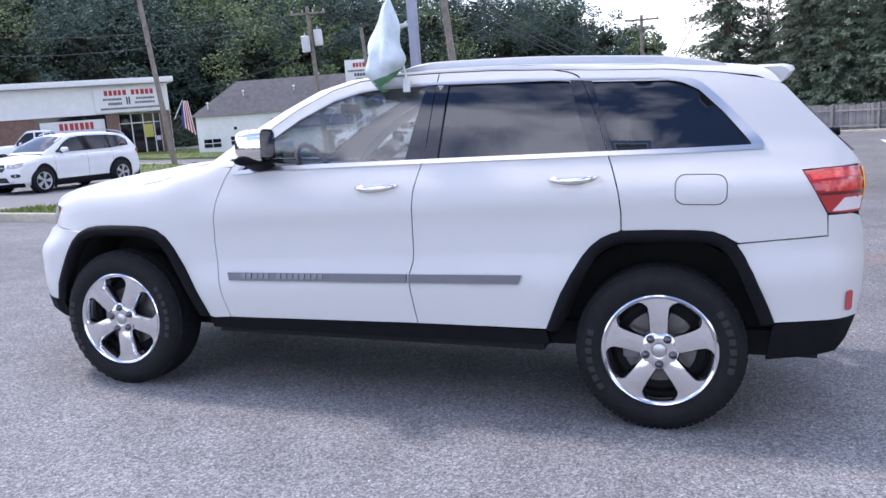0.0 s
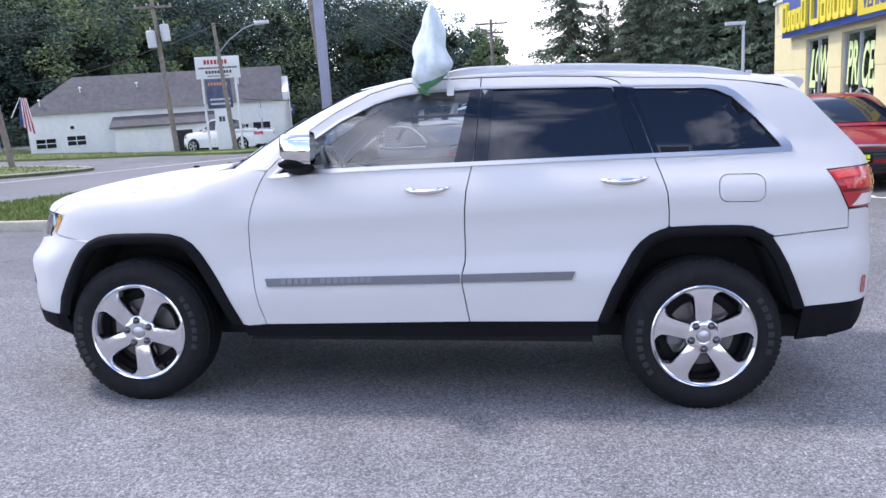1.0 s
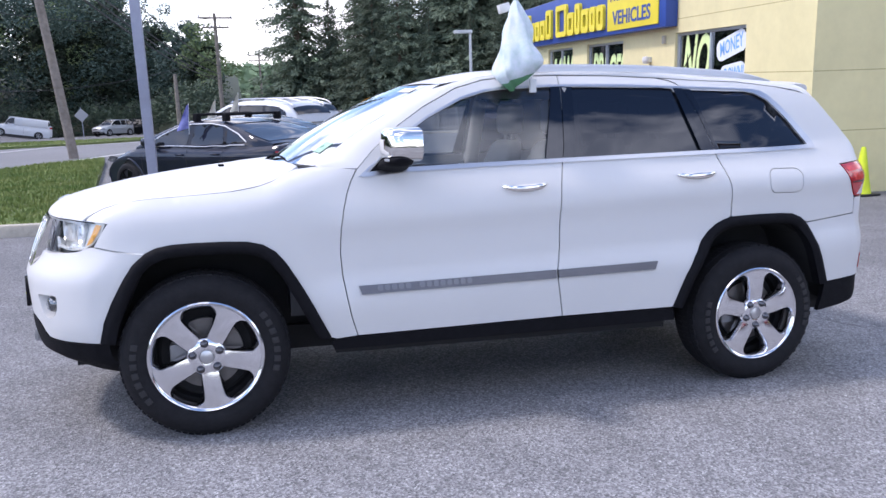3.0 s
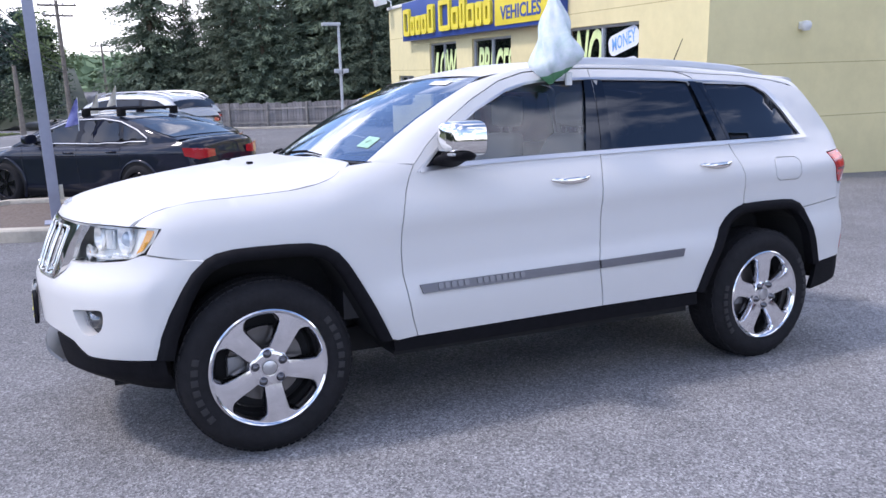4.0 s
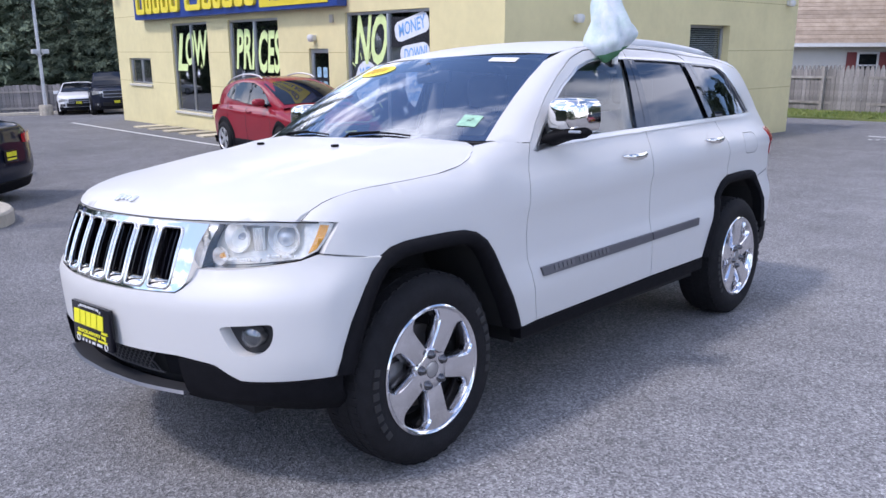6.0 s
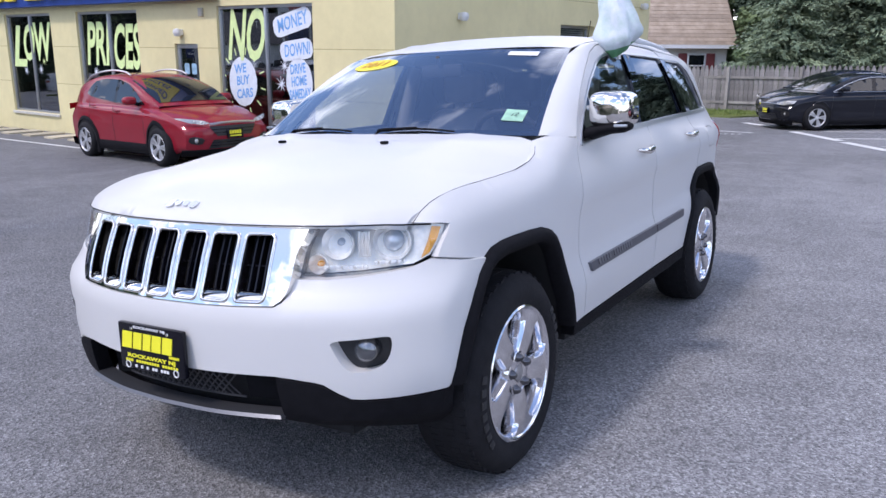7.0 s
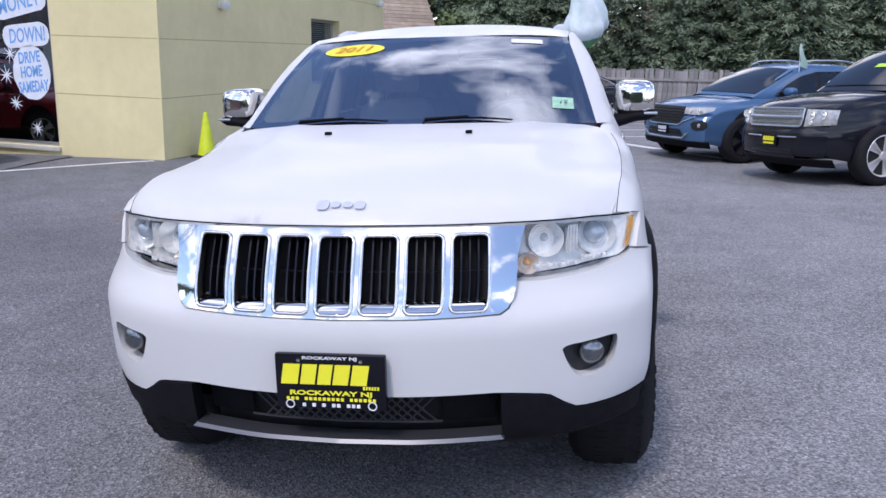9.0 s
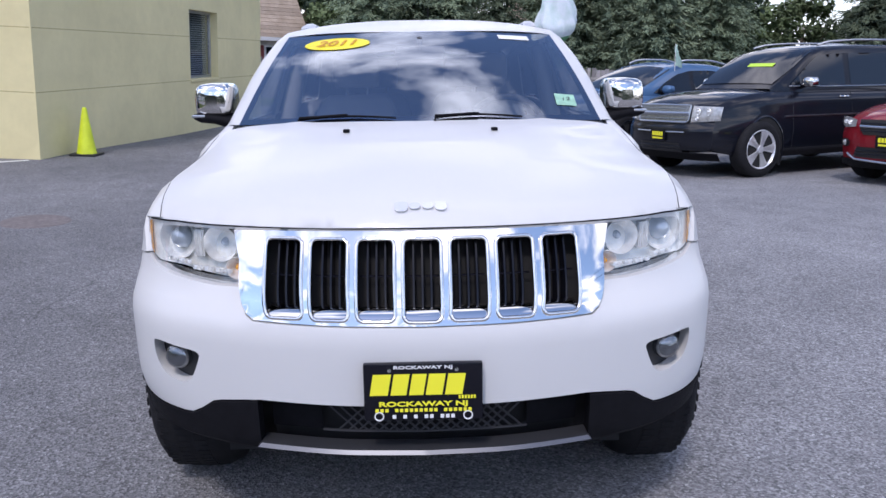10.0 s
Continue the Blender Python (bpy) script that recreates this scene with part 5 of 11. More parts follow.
def roadside_sign():
    e = thing("roadside_sign", facing(-14.75, 39.3, -1.25), "white roadside sign over a dark picture panel on posts", "sign")
    z0 = 0.0
    bm = bmesh.new()
    box(bm, -1.2, -0.12, 5.35, 1.2, 0.12, 6.55, bevel=0.02)
    part("board", bm, SIGN_WHITE, e)
    bars_on(e, [(-0.75, 0.55, 6.25, 0.24, 7, RED_INK), (-1.05, 1.05, 5.93, 0.10, 22, DARK_INK), (-0.7, 0.75, 5.70, 0.16, 9, DARK_INK), (-0.6, 0.6, 5.48, 0.07, 16, DARK_INK)], -0.121, 1)
    bm = bmesh.new()
    box(bm, -0.75, -0.10, 3.70, 0.62, 0.10, 5.30, bevel=0.02)
    part("picture_panel", bm, mat("panel_dark", (0.03, 0.035, 0.06), 0.4, color2=(0.08, 0.11, 0.22), scale=2.2), e)
    bars_on(e, [(-0.65, 0.45, 5.05, 0.16, 7, mat("sign_orange", (0.55, 0.25, 0.12), 0.6)), (-0.6, 0.5, 4.2, 0.10, 12, SIGN_WHITE), (-0.6, 0.5, 3.95, 0.10, 12, SIGN_WHITE)], -0.101, 2)
    bm = bmesh.new()
    for x in (-0.9, 0.9):
        tube(bm, [(x, 0.05, -0.3), (x, 0.05, 5.35)], 0.07, seg=8)
    part("posts", bm, SIGN_WHITE, e)
    bm = bmesh.new()
    box(bm, -0.45, -0.08, 0.0, 0.30, 0.05, 3.66, bevel=0.01)
    part("pillar", bm, SIGN_WHITE, e)
    bars_on(e, [(-0.25, 0.12, 3.1, 0.28, 2, DARK_INK)], -0.081, 3)


roadside_sign()


def small_sign(x, y, z, w, h, material, label, post=2.5, shape="box"):
    e = thing("small_sign", facing(x, y), label, "sign", group="small road signs")
    bm = bmesh.new()
    tube(bm, [(0, 0, -0.2), (0, 0, post)], 0.035, seg=6)
    part("post", bm, GALV, e)
    bm = bmesh.new()
    if shape == "diamond":
        prism(bm, [(0, z - w * 0.7), (w * 0.7, z), (0, z + w * 0.7), (-w * 0.7, z)], -0.06, -0.04, lambda u, v, d: Vector((u, d, v)))
    else:
        box(bm, -w / 2, -0.07, z - h / 2, w / 2, -0.04, z + h / 2, bevel=0.006)
    part("board", bm, material, e)
    if shape == "box" and w > 1:
        bars_on(e, [(-w * 0.36, w * 0.36, z - h * 0.05, h * 0.22, 8, SIGN_WHITE), (-w * 0.1, w * 0.1, z + h * 0.28, h * 0.2, 2, SIGN_WHITE)], -0.0705, 5)


small_sign(-15.2, 53.3, 2.75, 1.15, 0.72, mat("panel_navy", (0.03, 0.045, 0.12), 0.5), "dark blue sign board on a grey post", 3.3)
small_sign(-11.0, 67.4, 1.95, 0.8, 0.8, mat("back_grey", (0.34, 0.35, 0.37), 0.5, 0.3), "back of a diamond road sign on a post", 2.6, "diamond")
small_sign(-13.8, 43.2, 2.2, 0.4, 0.6, SIGN_WHITE, "small white road sign on a post", 2.9)


# ---- buildings across the road ----
def simple_window(e, x, z, w, h, y, cols=2, rows=2):
    bm = bmesh.new()
    box(bm, x - w / 2 - 0.06, y - 0.05, z - h / 2 - 0.06, x + w / 2 + 0.06, y - 0.005, z + h / 2 + 0.06, bevel=0.005)
    wi = part("window", bm, WHITE_PAINT, e)
    for i in range(cols):
        for j in range(rows):
            bm = bmesh.new()
            box(bm, x - w / 2 + w / cols * i + 0.03, y - 0.056, z - h / 2 + h / rows * j + 0.03, x - w / 2 + w / cols * (i + 1) - 0.03, y - 0.052, z - h / 2 + h / rows * (j + 1) - 0.03)
            part("pane", bm, GLOSS_PANE, wi, smooth=0)


GLOSS_PANE = mat("dark_pane", (0.008, 0.010, 0.014), 0.03, spec=0.55)
SHINGLE = mat("grey_shingles", (0.085, 0.082, 0.09), 0.9, color2=(0.13, 0.125, 0.13), scale=2.5, patch=0.12, patch_scale=0.3, bump=0.4, bump_scale=12)


def white_building():
    """The long white workshop with a hipped grey roof and a lean-to."""
    e = thing("white_building", facing(-20.2, 43.2, 0.12, -0.16) @ Matrix.Diagonal((0.735, 0.735, 0.80, 1)), "white workshop building with a grey hipped shingle roof", "building")
    W, D, H, R = 10.7, 9.0, 3.5, 6.15
    bm = bmesh.new()
    box(bm, -W, 0, -0.8, W, D, H)
    part("wall", bm, WHITE_PAINT, e, smooth=0)
    bm = bmesh.new()
    a = [(-W - 0.4, -0.35, H - 0.1), (W - 0.5, -0.35, H - 0.1), (W - 0.5, D, H - 0.1), (-W - 0.4, D, H - 0.1)]
    t = [(-W + 3.2, D * 0.35, R), (W - 0.5, D * 0.35, R), (W - 0.5, D * 0.7, R), (-W + 3.2, D * 0.7, R)]
    A, B = [bm.verts.new(v) for v in a], [bm.verts.new(v) for v in t]
    for k in range(4):
        bm.faces.new((A[k], A[(k + 1) % 4], B[(k + 1) % 4], B[k]))
    bm.faces.new(B)
    roof = part("roof", bm, SHINGLE, e, smooth=0)
    for x, y, h in ((-6.6, 1.6, 0.5), (-2.0, 1.8, 0.4), (0.2, 2.6, 1.0), (3.0, 2.8, 0.8), (6.5, 1.5, 0.8), (4.4, 0.9, 0.9), (-9.6, 0.4, 0.7)):
        bm = bmesh.new()
        z = H + (R - H) * (y + 0.35) / (D * 0.35 + 0.35)
        tube(bm, [(x, y, z - 0.2), (x, y, z + h * 0.5)], 0.05, seg=8)
        lathe(bm, [(0.12, z + h * 0.5), (0.14, z + h * 0.5 + 0.06), (0.02, z + h * 0.5 + 0.14)], 10, "z", (x, y, 0))
        part("roof_vent", bm, SIGN_WHITE, roof)
    bm = bmesh.new()                      # end gable wall standing proud of the roof
    prism(bm, [(0, -0.8), (D, -0.8), (D, H + 0.6), (D * 0.62, R * 0.86), (D * 0.35, R * 0.86), (0, H + 0.5)], W - 0.5, W, lambda u, v, d: Vector((d, u, v)))
    part("gable_wall", bm, WHITE_PAINT, e, smooth=0)
    lean = part("lean_to", box(bmesh.new(), -3.6, -1.6, -0.8, 4.2, -0.01, 2.05), WHITE_PAINT, e, smooth=0)
    bm = bmesh.new()
    prism(bm, [(-1.9, 2.0), (-0.02, 2.75), (-0.02, 2.88), (-1.9, 2.14)], -3.9, 4.6, lambda u, v, d: Vector((d, u, v)))
    part("lean_to_roof", bm, SHINGLE, lean, smooth=0)
    # no real opening: a near-black panel on the wall paints the garage's shade
    bm = bmesh.new()
    box(bm, 1.0, -1.66, -0.7, 2.6, -1.605, 1.6)
    part("garage_opening", bm, DARK, lean, "dark panel for the shaded inside of an open garage", smooth=0)
    bm = bmesh.new()
    box(bm, 3.15, -1.64, -0.7, 4.0, -1.605, 1.5, bevel=0.01)
    part("door", bm, mat("grey_door", (0.34, 0.35, 0.37), 0.6), lean)
    for x, z, w, h in ((-7.0, 1.3, 1.5, 0.75), (-9.4, 1.2, 1.6, 0.75), (5.3, 1.2, 1.1, 1.2), (8.2, 1.2, 1.5, 1.2), (6.8, 1.4, 0.6, 0.6)):
        simple_window(e, x, z, w, h, 0.0)
    simple_window(e, -7.2, 2.3, 0.35, 0.3, 0.0, 1, 1)


white_building()


def bushes():
    rng = np.random.default_rng(77)
    m = facing(-22.5, 54.6, 0, -0.10)
    cs = [tuple(m @ Vector((rng.uniform(-9, -2.2), rng.uniform(-0.6, 0.4), rng.uniform(0.1, 0.75)))) for _ in range(60)]
    v, f = leaf_cloud(rng, cs, rng.uniform(0.3, 0.6, 60), 70, 0.10)
    tagged(new("hedge", mesh_from("hedge", v, f, LEAF_A)), "low green bushes before the white building", "bushes", kind="stuff")
    m = facing(-22.5, 53.6, 0, -0.10)
    for i, (x, h) in enumerate(((-1.4, 1.5), (-0.5, 1.2), (0.3, 1.0), (5.0, 0.9), (4.3, 1.2))):
        bm = bmesh.new()
        box(bm, -0.18, -0.15, 0, 0.18, 0.15, h, bevel=0.05)
        box(bm, -0.26, -0.18, h * 0.55, 0.26, 0.18, h * 0.75, bevel=0.05)
        p = m @ Vector((x, 0, 0))
        solo("workshop_item", bm, (SIGN_WHITE, DARK_INK, SIGN_WHITE, DARK_INK, GALV)[i], "parts and bins standing outside the workshop", "equipment", group="items outside the workshop", m=Matrix.Translation((p.x, p.y, height(p.x, p.y))))


bushes()


def corner_shop():
    """The flat-roofed shop with a white fascia, a long window and a glazed entrance."""
    e = thing("corner_shop", facing(-33.2, 41.6, 0.12, 0.10), "flat-roofed shop with white fascia and brick end", "building")
    # its right-hand front corner is at x = 2.6
    L, R, D = -15.0, 2.6, 11.0
    brick = mat("brown_brick", (0.14, 0.085, 0.07), 0.9, color2=(0.22, 0.14, 0.11), scale=6, bump=0.3, bump_scale=20)
    bm = bmesh.new()
    box(bm, L, 0.0, 2.75, R, D, 4.62)
    part("fascia", bm, WHITE_PAINT, e, smooth=0)
    bm = bmesh.new()
    box(bm, L - 0.2, -0.7, 4.64, R + 0.4, D, 5.0, bevel=0.03)
    part("roof", bm, SIGN_WHITE, e)
    bm = bmesh.new()
    box(bm, L, 0.1, -0.9, -6.2, D, 2.74)
    part("brick_wall", bm, brick, e, smooth=0)
    bm = bmesh.new()
    box(bm, -6.19, 0.14, -0.9, -5.9, D, 2.74)
    box(bm, -1.55, 0.14, -0.9, -0.75, 0.6, 2.74)
    box(bm, 2.0, 0.14, -0.9, R, D, 2.74)
    box(bm, -5.9, 0.14, -0.9, -1.55, 0.5, -0.05)
    part("pier", bm, brick, e, smooth=0)
    bm = bmesh.new()
    box(bm, R - 0.02, 0.15, -0.9, R + 0.03, D, 4.62)
    part("side_wall", bm, WHITE_PAINT, e, smooth=0)
    bm = bmesh.new()
    box(bm, -5.9, 0.35, -0.04, -1.55, 0.40, 2.73)
    part("shop_window", bm, GLOSS_PANE, e, smooth=0)
    bm = bmesh.new()
    box(bm, -0.75, 0.9, -0.35, 2.0, 0.95, 2.73)
    part("entrance_glass", bm, GLOSS_PANE, e, smooth=0)
    bm = bmesh.new()
    for x in (-0.75, 0.05, 0.82, 1.50, 1.94):
        box(bm, x, 0.82, -0.35, x + 0.08, 0.89, 2.73, bevel=0.005)
    for z in (2.0, 2.66, -0.35):
        box(bm, -0.75, 0.82, z, 2.0, 0.885, z + 0.07)
    part("entrance_frame", bm, SIGN_WHITE, e)
    bm = bmesh.new()
    box(bm, -1.0, -0.5, -0.9, 2.4, 0.8, -0.36, bevel=0.02)
    box(bm, -0.9, -0.95, -0.9, 2.6, -0.51, -0.55, bevel=0.02)
    part("step", bm, KERB, e)
    for x, z, w, h, mt in ((-5.5, 0.75, 0.8, 1.1, SIGN_WHITE), (-2.6, 0.85, 0.5, 0.5, SIGN_WHITE), (-1.95, 0.5, 0.6, 0.35, mat("wood_plaque", (0.30, 0.20, 0.12), 0.6)), (1.15, 1.45, 0.6, 0.9, mat("poster_yellow", (0.55, 0.50, 0.12), 0.6)), (1.75, 0.9, 0.3, 0.3, SIGN_WHITE)):
        bm = bmesh.new()
        box(bm, x - w / 2, (0.33 if x < -1 else 0.80), z - h / 2, x + w / 2, (0.345 if x < -1 else 0.818), z + h / 2)
        part("poster", bm, mt, e, smooth=0)
    bm = bmesh.new()
    box(bm, -5.6, 0.28, 1.55, -1.65, 0.33, 2.45, bevel=0.01)
    part("banner", bm, SIGN_WHITE, e)
    bars_on(e, [(-4.5, -2.3, 2.05, 0.5, 7, RED_INK)], 0.279, 8)
    bm = bmesh.new()
    box(bm, -2.1, -0.14, 2.80, 2.35, -0.005, 4.45, bevel=0.015)
    part("sign_board", bm, SIGN_WHITE, e)
    bars_on(e, [(-1.5, -0.05, 4.10, 0.34, 5, RED_INK), (0.2, 1.7, 4.10, 0.34, 5, RED_INK), (-1.6, -0.4, 3.68, 0.14, 9, DARK_INK), (0.5, 1.7, 3.68, 0.14, 8, DARK_INK), (-1.3, -0.4, 3.38, 0.17, 7, DARK_INK), (0.4, 1.7, 3.40, 0.14, 9, DARK_INK), (-1.8, 2.0, 3.06, 0.13, 26, DARK_INK), (-0.15, 0.15, 3.55, 0.5, 2, DARK_INK)], -0.1405, 9)


corner_shop()


def house():
    """The cottage behind the board fence: tan shingles, pale wall, red shutters."""
    e = thing("house", facing(33.6, 10.8, 0.2, 0.12) @ Matrix.Translation((3.1, 0, 0)), "small pale house with tan shingle roof and red shutters", "house")
    tan = mat("tan_shingles", (0.26, 0.20, 0.15), 0.9, color2=(0.38, 0.30, 0.23), scale=2.0, bump=0.3, bump_scale=15)
    bm = bmesh.new()
    box(bm, -9.0, 0, -1, 2.6, 7, 2.35)
    part("wall", bm, mat("pale_siding", (0.66, 0.65, 0.61), 0.8, var=0.04, scale=2), e, smooth=0)
    # courses of shingles stepping up the roof
    roof = part("roof", prism(bmesh.new(), [(-0.45, 2.25), (3.4, 6.4), (7.4, 2.3), (7.4, 2.1), (-0.45, 2.1)], -9.3, 2.9, lambda u, v, d: Vector((d, u, v))), tan, e, smooth=0)
    for i in range(24):
        bm = bmesh.new()
        u, v = -0.45 + 3.8 * i / 24, 2.25 + 4.15 * i / 24
        box(bm, -9.32, -0.11, 0.012, 2.92, 0.11, 0.045, m=Matrix.Translation((0, u + 0.08, v + 0.085)) @ Matrix.Rotation(math.atan2(4.15, 3.85), 4, "X"))
        part("shingle_course", bm, mat("tan_course", (0.28, 0.22, 0.165), 0.9, color2=(0.40, 0.32, 0.25), scale=3.0, rand=0.18), roof, smooth=0)
    bm = bmesh.new()
    box(bm, -9.32, -0.52, 2.12, 2.92, -0.46, 2.28)
    part("gutter", bm, SIGN_WHITE, e)
    simple_window(e, 1.2, 1.35, 0.75, 1.0, -0.0, 1, 2)
    for x in (0.55, 1.85):
        bm = bmesh.new()
        box(bm, x - 0.2, -0.06, 0.82, x + 0.2, -0.02, 1.90, bevel=0.01)
        part("shutter", bm, mat("red_shutter", (0.22, 0.05, 0.05), 0.6), e)
    bm = bmesh.new()                     # small porch gable
    prism(bm, [(-6.3, 2.0), (-4.6, 3.1), (-2.9, 2.0)], -1.2, 0.2, lambda u, v, d: Vector((u, d, v)))
    part("porch_gable", bm, mat("pale_siding", (0.66, 0.65, 0.61), 0.8), e, smooth=0)
    bm = bmesh.new()
    for s in (-1, 1):
        box(bm, -0.06, -1.35, -0.05, 2.05, 0.3, 0.05, m=Matrix.Translation((-4.6, 0, 3.2)) @ Matrix.Rotation(math.pi * (s < 0), 4, "Z") @ Matrix.Rotation(0.575, 4, "Y"))
    part("porch_roof", bm, mat("brown_edge", (0.10, 0.06, 0.05), 0.8), e, smooth=0)


house()


def far_house():
    e = thing("far_house", facing(44, -9.0, 0.5), "tan roofed house seen between the evergreens", "house")
    bm = bmesh.new()
    box(bm, -4, 0, -1, 5, 6, 3.2)
    part("wall", bm, mat("tan_siding", (0.50, 0.42, 0.33), 0.8, var=0.05), e, smooth=0)
    bm = bmesh.new()
    prism(bm, [(-0.4, 3.1), (3, 5.4), (6.4, 3.1)], -4.4, 5.4, lambda u, v, d: Vector((d, u, v)))
    part("roof", bm, mat("tan_shingles", (0.26, 0.20, 0.15)), e, smooth=0)
    for x in (1.5, 3.4):
        simple_window(e, x, 1.9, 0.8, 1.1, 0.0, 1, 2)


far_house()


def striped_flag():
    x, y = -17.6, 24.4
    e = thing("striped_flag", facing(x, y), "striped flag hanging from a short staff on the pole", "flag")
    bm = bmesh.new()
    tube(bm, [(0.1, -0.1, 2.0), (0.50, -0.3, 2.75)], 0.02, 0.015, 6)
    part("staff", bm, SIGN_WHITE, e)
    for i in range(9):
        bm = bmesh.new()
        rows = []
        for k in range(10):
            v = k / 9
            z = 2.72 - v * 1.0
            rows.append([bm.verts.new((0.46 - 0.10 * v + 0.062 * (i + s) * (0.45 + 0.5 * v), -0.3 + 0.06 * math.sin(v * 6 + i), z + 0.05 * (i + s) * (1 - v) - 0.05 * (i + s))) for s in (0, 1)])
        for A, B in zip(rows, rows[1:]):
            bm.faces.new((A[0], B[0], B[1], A[1]))
        part("stripe", bm, (mat("flag_blue", (0.05, 0.07, 0.20), 0.8) if i < 2 else RED_INK if i % 2 else SIGN_WHITE), e)


striped_flag()

# ---- the white SUV: x runs from its nose (-) to its tail (+), its left side faces -y, the front axle is at x = 0 ----
PAINT = mat("white_car_paint", (0.615, 0.613, 0.603), 0.42, coat=0.16, var=0.012, scale=1.2, spec=0.30)
TRIM = mat("black_trim", (0.008, 0.008, 0.010), 0.7, spec=0.10, var=0.2, scale=30, bump=0.12, bump_scale=400)
GLOSS_BLACK = mat("gloss_black", (0.006, 0.006, 0.010), 0.18, spec=0.25, coat=0.08)
CHROME = mat("chrome", (0.80, 0.78, 0.745), 0.05, 1.0)
SATIN = mat("satin_chrome", (0.55, 0.56, 0.58), 0.28, 1.0)
ALLOY = mat("machined_alloy", (0.78, 0.78, 0.80), 0.12, 1.0, var=0.05, scale=18)
RUBBER = mat("tyre_rubber", (0.011, 0.011, 0.013), 0.8, spec=0.25, var=0.25, scale=25, bump=0.15, bump_scale=120)
CAVITY = mat("underbody_black", (0.010, 0.010, 0.011), 0.9, var=0.3, scale=8)
MOULD = mat("grey_moulding", (0.14, 0.14, 0.155), 0.38, 0.5, var=0.05)
CLEAR = glass("car_glass", (0.68, 0.72, 0.74), 0.075, (0.84, 0.91, 1.0))
SCREEN = glass("windscreen_glass", (0.66, 0.70, 0.73), 0.29, (0.80, 0.88, 1.0))
PRIVACY = glass("privacy_glass", (0.030, 0.032, 0.050), 0.062, (0.78, 0.86, 1.0))
PILLAR = glass("pillar_gloss", (0.004, 0.004, 0.008), 0.055, (0.74, 0.83, 1.0))
LENS = glass("lamp_lens", (0.93, 0.94, 0.95), 0.06)
SEAT = mat("seat_leather", (0.34, 0.32, 0.29), 0.55, var=0.08, scale=9, bump=0.1)
DASH = mat("dash_plastic", (0.045, 0.045, 0.050), 0.6, var=0.1, scale=20)
AMBER = mat("amber_lens", (0.80, 0.36, 0.03), 0.25, coat=0.5)
RED_LENS = mat("red_lens", (0.45, 0.015, 0.02), 0.15, coat=0.8)
LAMP_BRIGHT = mat("red_reflector", (0.62, 0.045, 0.035), 0.22, coat=0.5, var=0.35, scale=45)
LAMP_DARK = mat("dark_red_lens", (0.10, 0.004, 0.006), 0.2, coat=0.6)
REFLECTOR = mat("lamp_bowl", (0.90, 0.89, 0.86), 0.2, 0.45, var=0.12, scale=60)
FOG_GREY = mat("fog_recess_grey", (0.022, 0.023, 0.026), 0.5, var=0.2, scale=30)
BADGE = mat("bright_badge", (0.72, 0.73, 0.75), 0.25, 0.35, coat=0.5)
LIP = mat("lip_grey", (0.13, 0.135, 0.15), 0.42, 0.8)


class Curve:
    """A smooth monotone curve through points."""

    def __init__(self, pts):
        x, y = np.array([p[0] for p in pts], float), np.array([p[1] for p in pts], float)
        h = np.diff(x)
        d = np.diff(y) / h
        m = np.zeros(len(x))
        for i in range(1, len(x) - 1):
            if d[i - 1] * d[i] > 0:
                w1, w2 = 2 * h[i] + h[i - 1], h[i] + 2 * h[i - 1]
                m[i] = (w1 + w2) / (w1 / d[i - 1] + w2 / d[i])
        m[0], m[-1] = d[0], d[-1]
        self.x, self.y, self.m = x, y, m

    def __call__(self, t):
        x, y, m = self.x, self.y, self.m
        if t <= x[0]:
            return float(y[0] + m[0] * (t - x[0]))
        if t >= x[-1]:
            return float(y[-1] + m[-1] * (t - x[-1]))
        i = int(np.searchsorted(x, t)) - 1
        h = x[i + 1] - x[i]
        u = (t - x[i]) / h
        return float(y[i] * (1 + 2 * u) * (1 - u) ** 2 + m[i] * h * u * (1 - u) ** 2 + y[i + 1] * u * u * (3 - 2 * u) + m[i + 1] * h * u * u * (u - 1))


SIDE = Curve([(0.15, 0.86), (0.30, 0.888), (0.42, 0.912), (0.55, 0.930), (0.63, 0.937), (0.69, 0.930), (0.77, 0.908), (0.90, 0.911), (0.965, 0.918), (1.00, 0.9275), (1.03, 0.9265), (1.06, 0.923), (1.10, 0.914),
              (1.16, 0.890), (1.20, 0.870), (1.24, 0.852), (1.30, 0.832), (1.40, 0.800), (1.50, 0.765), (1.58, 0.730), (1.64, 0.695), (1.70, 0.655)])
FENDER = Curve([(0.15, 0.86), (0.30, 0.888), (0.42, 0.910), (0.60, 0.925), (0.80, 0.924), (1.0, 0.925), (1.3, 0.925)])


HOOD_LINE = [(-0.49, 0.789, 1.010), (-0.452, 0.794, 1.041), (-0.405, 0.800, 1.064), (-0.36, 0.804, 1.077), (-0.272, 0.816, 1.094), (-0.126, 0.827, 1.105), (0.0, 0.835, 1.113),
             (0.14, 0.842, 1.124), (0.27, 0.842, 1.147), (0.335, 0.836, 1.170), (0.38, 0.818, 1.198), (0.44, 0.790, 1.217), (0.545, 0.770, 1.230), (0.75, 0.76, 1.232)]
HOOD_LINE_Y = Curve([(x, y) for x, y, z in HOOD_LINE])
HOOD_LINE_Z = Curve([(x, z) for x, y, z in HOOD_LINE])


